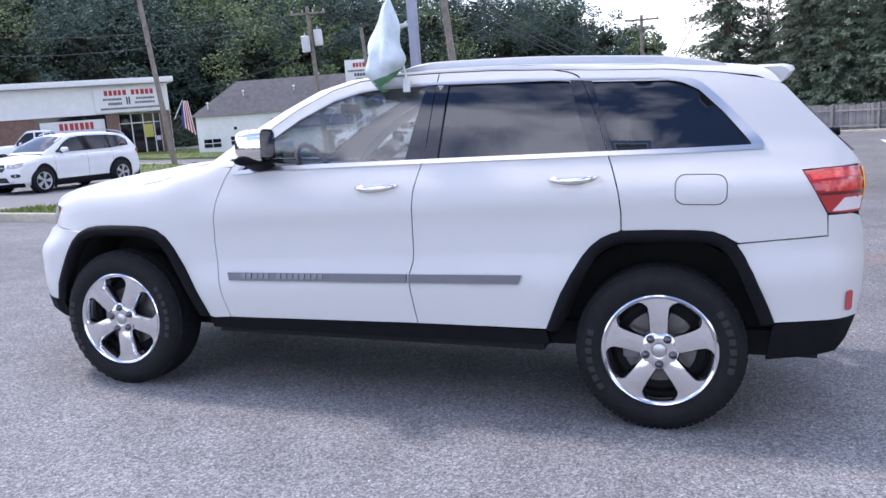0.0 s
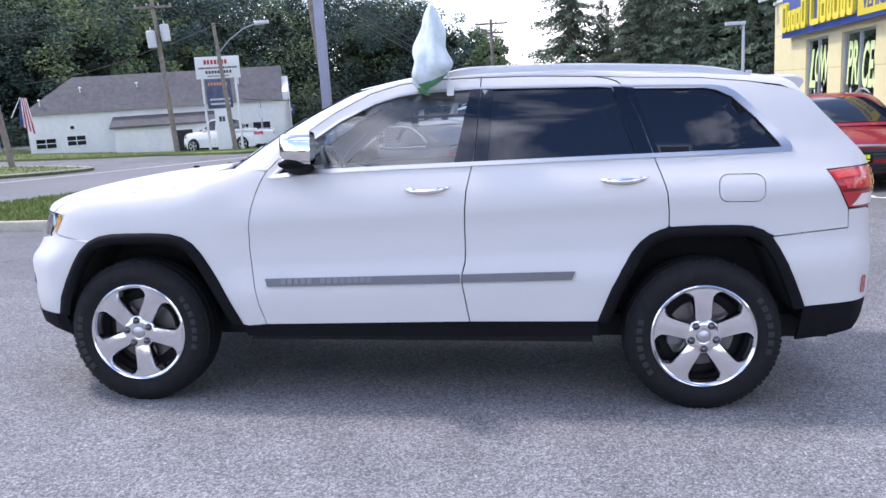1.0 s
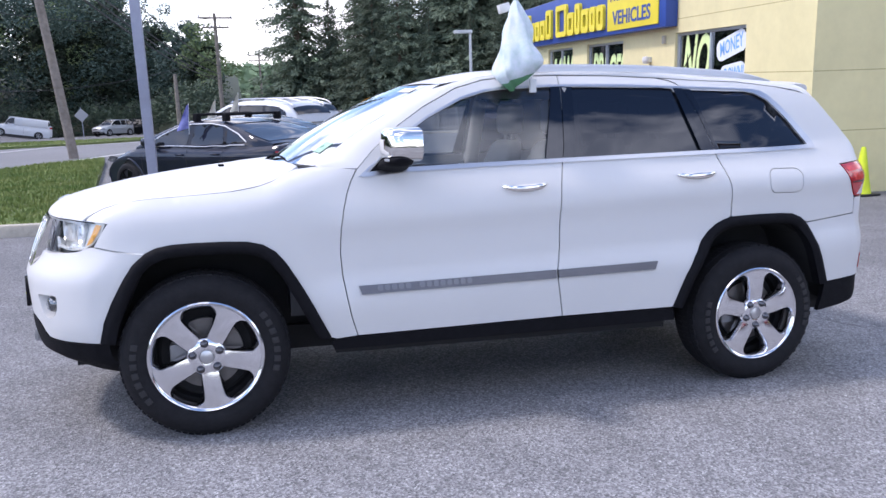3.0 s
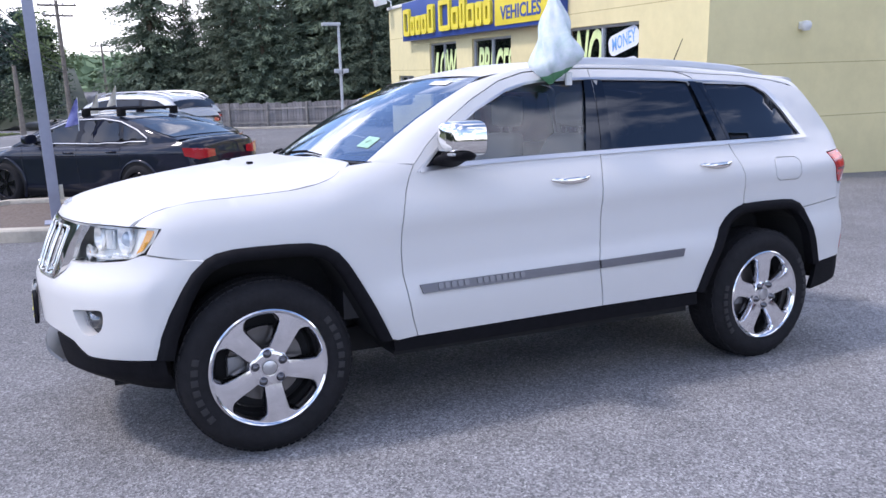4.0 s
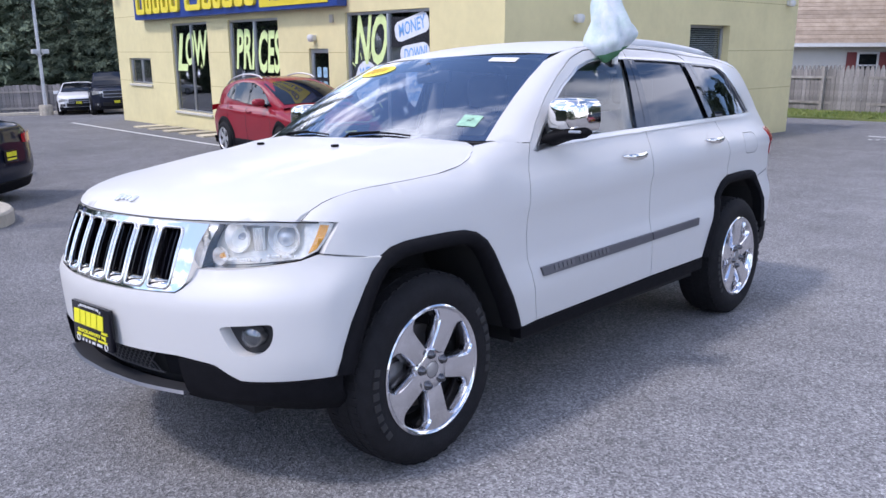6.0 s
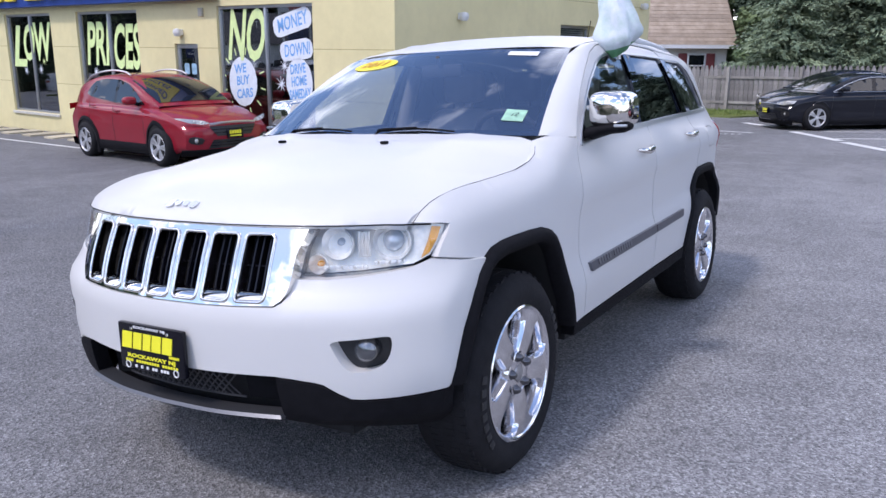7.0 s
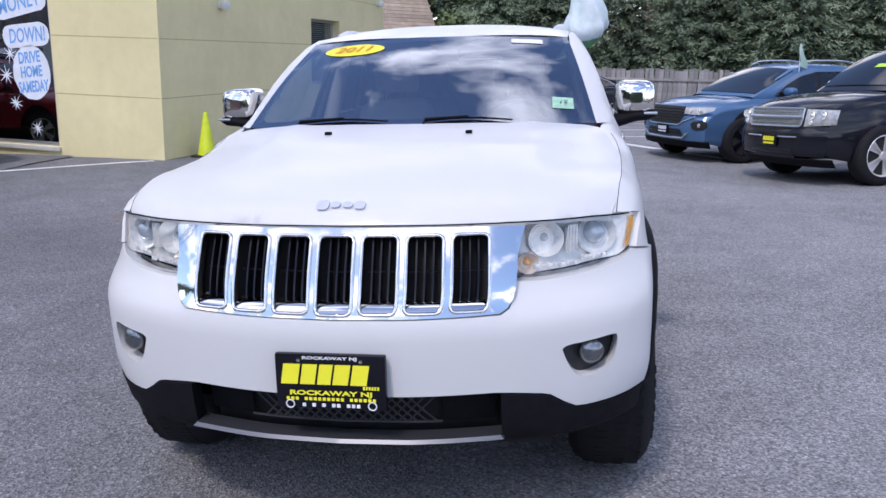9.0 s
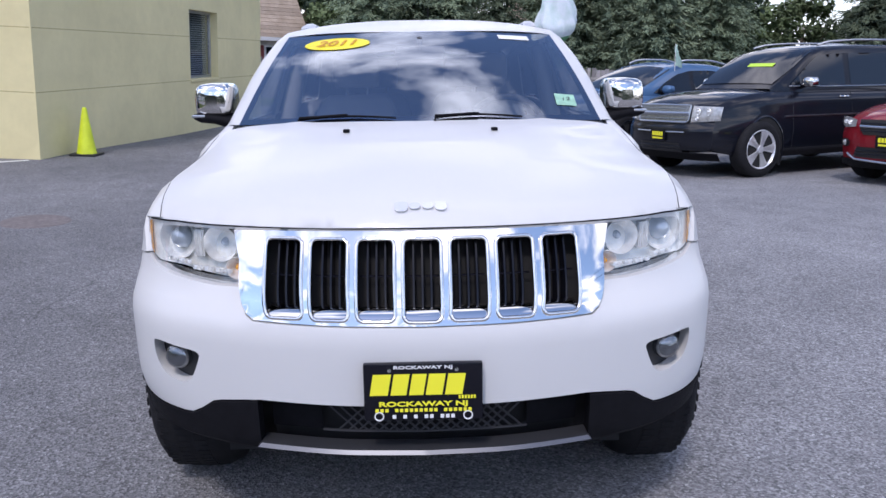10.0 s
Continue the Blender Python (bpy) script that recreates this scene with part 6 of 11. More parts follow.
def half_width(x, z):
    """How far the side panels stand from the middle."""
    k = ease(0.42, 0.60, z) * (1 - ease(1.08, 1.22, z))
    w = SIDE(z - (x - 1.7) * 0.048 * k)
    if x < 0.72:
        top, y_top = HOOD_LINE_Z(x), HOOD_LINE_Y(x)
        y_top += 0.040 * (max(0.0, 0.3 - x) / 0.72) ** 2
        f = FENDER(z) - (FENDER(top) - y_top) * math.exp(-max(0.0, top - z) / 0.052) - max(0.0, z - top) * 1.5
        w = f + (w - f) * ease(0.34, 0.72, x)
    if x < 0.3:
        w -= (0.012 + 0.028 * ease(0.80, 0.95, z)) * ((0.3 - x) / 0.72) ** 2
    if x < 0.0 and z > 0.4:
        y = float(np.interp(x - NOSE(min(z, 1.04)) + 0.004, _bs, _ys))
        y += 0.022 * ease(0.62, 0.84, y) * (1 - 0.9 * ease(0.87, 0.92, y)) * ease(0.40, 0.55, z) * (1 - ease(0.78, 0.89, z))
        w = min(w, y + 0.002 + max(0.0, x + 0.25) * 0.4)
    if x > 3.0:
        w -= 0.05 * ((x - 3.0) / 0.5) ** 2
    if x > 2.6:
        w -= 0.022 * ease(2.6, 3.4, x) * ease(1.22, 1.35, z)
    if x > 3.6:
        w -= 0.14 * ((x - 3.6) / 0.18) ** 2.4
    return w


BOW = [(0, 0), (0.2, 0.012), (0.43, 0.058), (0.55, 0.10), (0.65, 0.148), (0.72, 0.195), (0.78, 0.25), (0.83, 0.313), (0.87, 0.378), (0.895, 0.43), (0.911, 0.485), (0.922, 0.57)]
NOSE = Curve([(0.15, -0.70), (0.22, -0.76), (0.32, -0.81), (0.42, -0.845), (0.50, -0.862), (0.60, -0.872), (0.68, -0.878), (0.74, -0.880), (0.78, -0.858), (0.82, -0.822), (0.88, -0.800), (0.95, -0.780), (1.02, -0.758), (1.06, -0.74)])
_bow = Curve(BOW)
_ys = np.linspace(0, 0.922, 300)
_bs = np.array([_bow(v) for v in _ys])
_arc = np.concatenate([[0], np.cumsum(np.hypot(np.diff(_ys), np.diff(_bs)))])


def s_of(y):
    """The way round the nose from the middle to half width y."""
    return math.copysign(float(np.interp(abs(y), _ys, _arc)), y)


def nose(s, z, back=0.0):
    y, b = float(np.interp(abs(s), _arc, _ys)), float(np.interp(abs(s), _arc, _bs))
    if abs(s) > _arc[-1]:
        b += abs(s) - _arc[-1]
    y += 0.022 * ease(0.62, 0.84, y) * (1 - 0.9 * ease(0.87, 0.92, y)) * ease(0.40, 0.55, z) * (1 - ease(0.78, 0.89, z))
    return Vector((NOSE(z) + b + back, math.copysign(y - 0.3 * back * min(1, y / 0.5), s), z))


HOOD_FRONT = Curve([(0, -0.762), (0.2, -0.750), (0.43, -0.704), (0.55, -0.661), (0.65, -0.613), (0.72, -0.564), (0.79, -0.495), (0.84, -0.42)])
HOOD_RISE = Curve([(-0.02, 0.99), (0, 1.010), (0.010, 1.030), (0.028, 1.049), (0.075, 1.073), (0.175, 1.103), (0.385, 1.152), (0.735, 1.208), (1.055, 1.242), (1.25, 1.262)])


def hood_z(x, y):
    xi = x - HOOD_FRONT(abs(y))
    fall = (0.011 * min(1, max(0, xi) / 0.05) + 0.038 * ease(0.15, 0.50, xi)) * (1 - 0.75 * ease(0.72, 0.95, xi))
    return HOOD_RISE(xi) - fall * (abs(y) / 0.79) ** 2.8 - 0.015 * (abs(y) / 0.79) ** 8 * (1 - ease(0.0, 0.075, xi)) + 0.006 * math.exp(-((abs(y) - 0.50) / 0.05) ** 2) * ease(0.1, 0.5, xi)


ROOF_EDGE_Y = Curve([(1.0, 0.63), (1.19, 0.645), (1.6, 0.662), (2.2, 0.668), (2.7, 0.655), (3.1, 0.625), (3.46, 0.58)])
ROOF_EDGE_Z = Curve([(1.0, 1.60), (1.19, 1.626), (1.4, 1.664), (1.7, 1.688), (2.2, 1.694), (2.7, 1.680), (3.1, 1.660), (3.46, 1.636)])
ROOF_MID_Z = Curve([(1.0, 1.62), (1.08, 1.640), (1.25, 1.682), (1.5, 1.725), (1.9, 1.746), (2.3, 1.748), (2.8, 1.732), (3.2, 1.700), (3.5, 1.662)])


def roof_z(x, y):
    k = min(1.2, abs(y) / ROOF_EDGE_Y(x))
    return ROOF_MID_Z(x) - (ROOF_MID_Z(x) - ROOF_EDGE_Z(x)) * k ** 2.6


def screen_at(p, q):
    """The windscreen: p from -1 to 1 across, q from 0 at the cowl to 1 at the roof."""
    a = Vector((0.37 + 0.157 * p * p, 0.767 * p, 1.243 - 0.011 * p * p))
    b = Vector((1.075 + 0.115 * p * p, 0.645 * p, 1.640 - 0.014 * p * p))
    v = a.lerp(b, q)
    v.z += 0.022 * math.sin(math.pi * q) * (1 - 0.3 * p * p)
    v.x -= 0.016 * math.sin(math.pi * q)
    return v


ARCH_F = [(-0.429, 0.469), (-0.408, 0.56), (-0.372, 0.651), (-0.335, 0.735), (-0.290, 0.812), (-0.245, 0.858), (-0.19, 0.884), (-0.12, 0.896), (-0.03, 0.900), (0.10, 0.901), (0.20, 0.897),
          (0.27, 0.880), (0.325, 0.845), (0.37, 0.79), (0.41, 0.725), (0.45, 0.655), (0.49, 0.58), (0.535, 0.49), (0.567, 0.425)]
ARCH_R = [(2.402, 0.448), (2.435, 0.535), (2.470, 0.624), (2.515, 0.712), (2.563, 0.794), (2.605, 0.846), (2.65, 0.882), (2.70, 0.905), (2.76, 0.918), (2.90, 0.924), (3.05, 0.925), (3.13, 0.920),
          (3.185, 0.900), (3.23, 0.862), (3.265, 0.81), (3.30, 0.74), (3.335, 0.662), (3.368, 0.588), (3.393, 0.525)]


def inset(line, cx, cz, d):
    q = []
    for x, z in line:
        v = Vector((x - cx, z - cz)).normalized()
        q.append((x - v.x * d, z - v.y * d))
    return q


def build_suv():
    car = thing("suv", STAND, "white four-door SUV with chrome trim on alloy wheels", "car")

    def pt(sg):
        return lambda x, z: Vector((x, sg * half_width(x, z), z))

    def inw(sg):
        return lambda x, z: Vector((0, -sg, 0))

    def raised(sg, out):
        return lambda x, z: Vector((x, sg * (half_width(x, z) + out), z))

    front_door_line = [(0.702, 0.424), (0.672, 0.52), (0.652, 0.618), (0.636, 0.72), (0.628, 0.825), (0.633, 0.942), (0.648, 1.03), (0.667, 1.10), (0.690, 1.16), (0.722, 1.215)]
    door_top = [(0.80, 1.297), (0.93, 1.412), (1.07, 1.506), (1.25, 1.600), (1.40, 1.643), (1.58, 1.664), (1.815, 1.671)]
    b_line = [(1.789, 1.296), (1.760, 1.18), (1.744, 1.103), (1.738, 1.02), (1.736, 0.934), (1.738, 0.80), (1.735, 0.745), (1.721, 0.692), (1.720, 0.65), (1.728, 0.60), (1.756, 0.445)]
    rear_line = [(2.528, 1.612), (2.60, 1.45), (2.664, 1.269), (2.698, 1.173), (2.722, 1.09), (2.733, 1.0), (2.735, 0.925)]
    glass_f = [(0.775, 1.198), (0.955, 1.365), (1.09, 1.455), (1.27, 1.545), (1.40, 1.583), (1.50, 1.598), (1.78, 1.612), (1.772, 1.45), (1.752, 1.232)]
    glass_r = [(1.826, 1.236), (1.852, 1.612), (2.40, 1.612), (2.475, 1.606), (2.575, 1.41), (2.632, 1.266)]
    glass_q = [(2.690, 1.276), (2.632, 1.43), (2.572, 1.600), (2.93, 1.594), (2.99, 1.582), (3.06, 1.548), (3.17, 1.442), (3.27, 1.325), (3.285, 1.302), (3.27, 1.290)]

    for sg in (-1, 1):
        P, N = pt(sg), inw(sg)
        # fender
        bm = bmesh.new()
        poly = [(-0.390, 0.998), (-0.43, 1.004), (-0.488, 1.0095)] + [(x, z) for x, y, z in HOOD_LINE[1:-1]] + [(0.715, 1.214)] + [(x - 0.005, z) for x, z in front_door_line[::-1][1:]] + [(0.60, 0.415)] + ARCH_F[::-1][:-5] + [(-0.27, 0.866), (-0.452, 0.897), (-0.432, 0.935)]
        skin(bm, poly, P, step=0.035, thick=0.025, inward=N)
        part("fender", bm, PAINT, car)
        bm = bmesh.new()          # the fender's turned-in edge under the hood
        rows = [[bm.verts.new((x, sg * (y + dy), z + dz)) for dy, dz in ((0.002, -0.002), (-0.012, -0.006), (-0.045, -0.016))] for x, y, z in HOOD_LINE[3:-3]]
        for A, B in zip(rows, rows[1:]):
            for k in range(2):
                bm.faces.new((A[k], B[k], B[k + 1], A[k + 1]))
        part("fender_flange", bm, PAINT, car, smooth=3.2)
        # front door
        fd_out = front_door_line + door_top + b_line
        bm = bmesh.new()
        skin(bm, fd_out, P, holes=[glass_f], step=0.035, thick=0.022, inward=N)
        door = part("front_door", bm, PAINT, car)
        bm = bmesh.new()
        skin(bm, dense(glass_f, 0.06), raised(sg, -0.012), step=0.08)
        part("window", bm, CLEAR, door, smooth=3.2).visible_shadow = False
        bm = bmesh.new()
        skin(bm, [(1.684, 1.237), (1.765, 1.612), (1.8145, 1.615), (1.7890, 1.30), (1.7740, 1.239)], raised(sg, 0.004), step=0.08, thick=0.015, inward=N)
        part("pillar_cover", bm, PILLAR, door)
        # rear door
        rd_arch = [(x - 0.003, z + 0.002) for x, z in ARCH_R[:9][::-1]]
        rd_out = [(1.762, 0.445), (1.734, 0.60), (1.726, 0.65), (1.727, 0.692), (1.741, 0.745), (1.744, 0.80), (1.742, 0.934), (1.744, 1.02), (1.750, 1.103), (1.766, 1.18), (1.795, 1.296), (1.821, 1.671),
                  (2.10, 1.672), (2.385, 1.663), (2.46, 1.650), (2.50, 1.634)] + rear_line + [(2.72, 0.914)] + rd_arch[1:]
        bm = bmesh.new()
        skin(bm, rd_out, P, holes=[glass_r], step=0.035, thick=0.022, inward=N)
        rdoor = part("rear_door", bm, PAINT, car)
        bm = bmesh.new()
        skin(bm, dense(glass_r, 0.06), raised(sg, -0.012), step=0.08)
        part("window", bm, PRIVACY, rdoor, "dark tinted rear window", smooth=3.2).visible_shadow = False
        bm = bmesh.new()
        skin(bm, [(1.7775, 1.241), (1.7930, 1.30), (1.8185, 1.615), (1.880, 1.612), (1.852, 1.242)], raised(sg, 0.004), step=0.08, thick=0.015, inward=N)
        part("pillar_cover", bm, PILLAR, rdoor)
        bm = bmesh.new()
        skin(bm, [(2.590, 1.264), (2.512, 1.49), (2.478, 1.610), (2.5335, 1.608), (2.6040, 1.45), (2.6680, 1.267)], raised(sg, 0.004), step=0.08, thick=0.015, inward=N)
        part("pillar_cover", bm, PILLAR, rdoor)
        # quarter panel with its fixed glass
        q_out = [(2.741, 0.925), (2.739, 1.0), (2.728, 1.09), (2.704, 1.173), (2.670, 1.269), (2.606, 1.45), (2.534, 1.612), (2.506, 1.639), (2.464, 1.655), (2.425, 1.6625), (2.52, 1.6575), (2.60, 1.6535), (2.9, 1.646), (3.15, 1.622), (3.35, 1.588), (3.42, 1.560),
                 (3.50, 1.470), (3.62, 1.345), (3.72, 1.245), (3.745, 1.212), (3.69, 1.207), (3.487, 1.190), (3.594, 1.000), (3.600, 0.908), (3.40, 0.890), (3.24, 0.874)] + [(x, z + 0.002) for x, z in ARCH_R[:-6][::-1] if x > 2.745]
        fuel = rounded(2.967, 1.040, 3.186, 1.175, 0.045, 5)
        bm = bmesh.new()
        skin(bm, q_out, P, holes=[glass_q] + ([fuel] if sg < 0 else []), step=0.035, thick=0.02, inward=N)
        qp = part("quarter_panel", bm, PAINT, car)
        if sg < 0:
            bm = bmesh.new()
            skin(bm, rounded(2.971, 1.044, 3.182, 1.171, 0.042, 5), P, step=0.035, thick=0.012, inward=N)
            part("fuel_door", bm, PAINT, qp)
        bm = bmesh.new()
        skin(bm, [(2.6715, 1.270), (2.6065, 1.45), (2.5365, 1.606), (2.580, 1.604), (2.638, 1.432), (2.694, 1.272)], raised(sg, 0.004), step=0.08, thick=0.015, inward=N)
        part("pillar_cover", bm, PILLAR, qp)
        bm = bmesh.new()
        skin(bm, dense(glass_q, 0.06), raised(sg, -0.010), step=0.08)
        part("window", bm, PRIVACY, qp, "dark tinted fixed rear side glass", smooth=3.2).visible_shadow = False
        # rear bumper side
        bm = bmesh.new()
        skin(bm, [(3.245, 0.868), (3.40, 0.884), (3.603, 0.902), (3.60, 0.994), (3.70, 1.000), (3.745, 0.985), (3.775, 0.90), (3.780, 0.80), (3.772, 0.65), (3.748, 0.548), (3.55, 0.535)] + ARCH_R[::-1][:6], P, step=0.03, thick=0.02, inward=N)
        bump = part("rear_bumper", bm, PAINT, car)
        bm = bmesh.new()
        skin(bm, [(3.393, 0.518), (3.55, 0.528), (3.745, 0.541), (3.70, 0.45), (3.655, 0.396), (3.55, 0.372), (3.37, 0.352)], raised(sg, -0.004), step=0.04, thick=0.03, inward=N)
        part("lower_trim", bm, TRIM, bump)
        bm = bmesh.new()
        prism(bm, rounded(3.688, 0.575, 3.722, 0.665, 0.012, 3), -0.01, 0.006, lambda u, v, d: Vector((u, sg * (half_width(u, v) + d), v)))
        part("reflector", bm, RED_LENS, bump)
        # tail lamp
        bm = bmesh.new()
        skin(bm, [(3.493, 1.184), (3.60, 1.196), (3.69, 1.202), (3.742, 1.203), (3.758, 1.12), (3.740, 1.010), (3.700, 1.006), (3.598, 1.006), (3.545, 1.095)], raised(sg, 0.006), step=0.03, thick=0.02, inward=N)
        tl = part("tail_light", bm, RED_LENS, car, "red tail light with a clear lower band")
        bm = bmesh.new()
        skin(bm, [(3.66, 1.070), (3.745, 1.075), (3.736, 1.018), (3.612, 1.012)], raised(sg, 0.0085), step=0.04, thick=0.004, inward=N)
        part("reversing_lens", bm, mat("clear_lens", (0.75, 0.68, 0.68), 0.2, coat=0.5), tl)
        for poly, mt in (([(3.512, 1.174), (3.60, 1.184), (3.735, 1.192), (3.742, 1.165), (3.60, 1.155), (3.530, 1.146)], LAMP_BRIGHT), ([(3.556, 1.140), (3.735, 1.150), (3.742, 1.105), (3.58, 1.098)], LAMP_BRIGHT),
                         ([(3.553, 1.092), (3.748, 1.100), (3.747, 1.088), (3.560, 1.080)], LAMP_DARK), ([(3.746, 1.200), (3.760, 1.19), (3.766, 1.12), (3.752, 1.05), (3.746, 1.06), (3.752, 1.12)], AMBER)):
            bm = bmesh.new()
            skin(bm, poly, raised(sg, 0.0078), step=0.04, thick=0.003, inward=N)
            part("lens_band", bm, mt, tl)
        # chrome round the side glass: waist line and rear sweep
        bm = bmesh.new()
        waist = [(0.745, 1.178), (0.965, 1.199), (1.3, 1.213), (1.775, 1.229), (2.2, 1.243), (2.675, 1.258), (3.0, 1.267), (3.25, 1.277), (3.333, 1.281)]
        skin(bm, waist + [(x, z + 0.021) for x, z in waist[::-1]], raised(sg, 0.008), step=0.05, thick=0.016, inward=N)
        part("waist_strip", bm, SATIN, car, "chrome waist strip")
        bm = bmesh.new()
        top = [(0.728, 1.183), (0.80, 1.243), (0.955, 1.380), (1.09, 1.470), (1.27, 1.560), (1.40, 1.598), (1.50, 1.612), (1.78, 1.626), (2.2, 1.629), (2.47, 1.622), (2.90, 1.612)]
        low = inset(top, 2.0, 1.0, 0.012) + [(2.985, 1.585), (3.058, 1.550), (3.105, 1.507), (3.165, 1.447), (3.262, 1.335), (3.287, 1.300)]
        top += [(2.97, 1.610), (3.03, 1.600), (3.075, 1.577), (3.12, 1.538), (3.195, 1.463), (3.303, 1.350), (3.331, 1.315), (3.337, 1.296)]
        skin(bm, top + low[::-1], raised(sg, 0.006), step=0.05, thick=0.012, inward=N)
        part("window_moulding", bm, SATIN, car, "bright moulding over the side windows")
        # front quarter triangle behind the mirror
        bm = bmesh.new()
        skin(bm, [(0.745, 1.196), (0.80, 1.238), (0.87, 1.296), (0.876, 1.206)], raised(sg, -0.002), step=0.06, thick=0.01, inward=N)
        part("mirror_base", bm, TRIM, car)
        # A-pillar and roof side
        low = [(0.545, 1.224), (0.722, 1.219), (0.80, 1.302), (0.93, 1.417), (1.07, 1.511), (1.25, 1.605), (1.40, 1.648), (1.58, 1.669), (1.815, 1.676), (2.1, 1.677), (2.385, 1.668), (2.46, 1.665), (2.52, 1.661), (2.6, 1.657), (2.9, 1.650), (3.15, 1.626), (3.30, 1.606), (3.41, 1.566)]
        hi = [screen_at(sg * 1.0, q) for q in (0.0, 0.10, 0.24, 0.44, 0.66, 0.90)] + [Vector((x, sg * ROOF_EDGE_Y(x), ROOF_EDGE_Z(x))) for x in (1.30, 1.55, 1.80, 2.1, 2.385, 2.46, 2.52, 2.6, 2.9, 3.15, 3.27, 3.335)]
        bm = bmesh.new()
        rows = []
        for (x, z), b in zip(low, hi):
            a = P(x, z)
            row = []
            for k in range(7):
                u = k / 6
                v = a.lerp(b, u)
                v += Vector((0, sg * 0.6, 0.8)) * (0.10 * (b - a).length * math.sin(math.pi * u))
                row.append(bm.verts.new(v))
            rows.append(row)
        for A, B in zip(rows, rows[1:]):
            for k in range(6):
                bm.faces.new((A[k], A[k + 1], B[k + 1], B[k]))
        part("roof_side", bm, PAINT, car, smooth=3.2)
        # sill and arch flares
        bm = bmesh.new()
        skin(bm, [(0.575, 0.412), (0.70, 0.418), (1.2, 0.428), (1.756, 0.438), (2.1, 0.441), (2.398, 0.441), (2.415, 0.375), (1.5, 0.368), (0.59, 0.36)], raised(sg, 0.006), step=0.05, thick=0.06, inward=N)
        part("sill_trim", bm, TRIM, car)
        for line, cx in ((ARCH_F, 0.05), (ARCH_R, 2.92)):
            bm = bmesh.new()
            inner = [inset([q], cx, 0.40, 0.044 + 0.008 * ease(-0.45, -0.25, q[0]))[0] for q in line]
            mid = [inset([q], cx, 0.40, 0.020 + 0.002 * ease(-0.45, -0.25, q[0]))[0] for q in line]
            rows = []
            for o, m_, i_ in zip(line, mid, inner):
                k_ = 0.25 + 0.75 * ease(-0.46, -0.30, o[0])
                kf = 0.12 + 0.38 * ease(-0.22, -0.34, o[0])
                oo = (o[0] + (o[0] - i_[0]) * kf, o[1] + (o[1] - i_[1]) * 0.12)
                rows.append([bm.verts.new(v) for v in (Vector((oo[0], sg * (half_width(*oo) - 0.004), oo[1])), Vector((o[0], sg * (half_width(*o) + 0.003 + 0.013 * k_), o[1])), Vector((m_[0], sg * (half_width(*m_) + 0.004 + 0.022 * k_), m_[1])),
                             Vector((i_[0], sg * (half_width(*i_) + 0.002 + 0.010 * k_), i_[1])), Vector((i_[0], sg * (half_width(*i_) - 0.05), i_[1])))])
            for A, B in zip(rows, rows[1:]):
                for k in range(4):
                    bm.faces.new((A[k], B[k], B[k + 1], A[k + 1]))
            part("arch_flare", bm, TRIM, car, smooth=1.2)
            bm = bmesh.new()
            rows = [[bm.verts.new((x, sg * y, z)) for y in (half_width(x, z) - 0.045, 0.56)] for x, z in inner]
            for A, B in zip(rows, rows[1:]):
                bm.faces.new((A[0], B[0], B[1], A[1]))
            part("arch_liner", bm, CAVITY, car, smooth=1.2)
        for cx, r in ((0.03, 0.50), (2.93, 0.50)):
            bm = bmesh.new()
            rows = []
            for k in range(17):
                a = radians(2 + 176 * k / 16)
                x, z = cx + r * math.cos(a), 0.40 + r * math.sin(a) * 0.98
                rows.append([bm.verts.new((x, sg * y, z)) for y in (0.86, 0.55)] + [bm.verts.new((cx, sg * 0.55, 0.40))])
            for A, B in zip(rows, rows[1:]):
                bm.faces.new((A[0], B[0], B[1], A[1]))
                bm.faces.new((A[1], B[1], B[2]))
            part("wheel_housing", bm, CAVITY, car)
        # door mouldings with the model name as plain raised blocks
        for a, b in (((0.719, 0.648), (1.712, 0.671)), ((1.724, 0.672), (2.285, 0.686))):
            bm = bmesh.new()
            skin(bm, [(a[0], a[1] - 0.021), (a[0] - 0.012 * (a[0] < 1), a[1] + 0.018), (b[0], b[1] + 0.020), (b[0] - 0.016 * (b[0] > 2), b[1] - 0.021)], raised(sg, 0.014), step=0.05, thick=0.016, inward=N)
            mo = part("side_moulding", bm, MOULD, car)
            if a[0] < 1:
                for wds, x0 in ((5, 0.795), (8, 1.0)):
                    for i in range(wds):
                        bm = bmesh.new()
                        xx = x0 + i * 0.034
                        prism(bm, rounded(xx, 0.640 + (xx - 0.72) * 0.023, xx + 0.025, 0.668 + (xx - 0.72) * 0.023, 0.008, 3), 0.0145, 0.0185, lambda u, v, d: Vector((u, sg * (half_width(u, v) + d), v)))
                        part("emblem_block", bm, mat("moulding_mark", (0.19, 0.19, 0.205), 0.35, 0.6), mo)
        # door handles
        for x, z, d in ((1.555, 1.119, door), (2.522, 1.157, rdoor)):
            bm = bmesh.new()
            rows = []
            n = 14
            for i in range(n + 1):
                u = -1 + 2 * i / n
                out = 0.008 + 0.036 * (1 - abs(u) ** 4)
                h = 0.013 * (0.8 + 0.5 * (1 - u * u)) * (0.45 if abs(u) == 1 else 1)
                c = Vector((x + 0.118 * u, 0, z + 0.006 * u - 0.010 * (1 - u * u)))
                yb = half_width(c.x, c.z)
                rows.append([bm.verts.new((c.x, sg * (yb + out + 0.007 * math.cos(a)), c.z + h * math.sin(a))) for a in [k * math.tau / 8 for k in range(8)]])
            for A, B in zip(rows, rows[1:]):
                for k in range(8):
                    bm.faces.new((A[k], A[(k + 1) % 8], B[(k + 1) % 8], B[k]))
            bm.faces.new(rows[0])
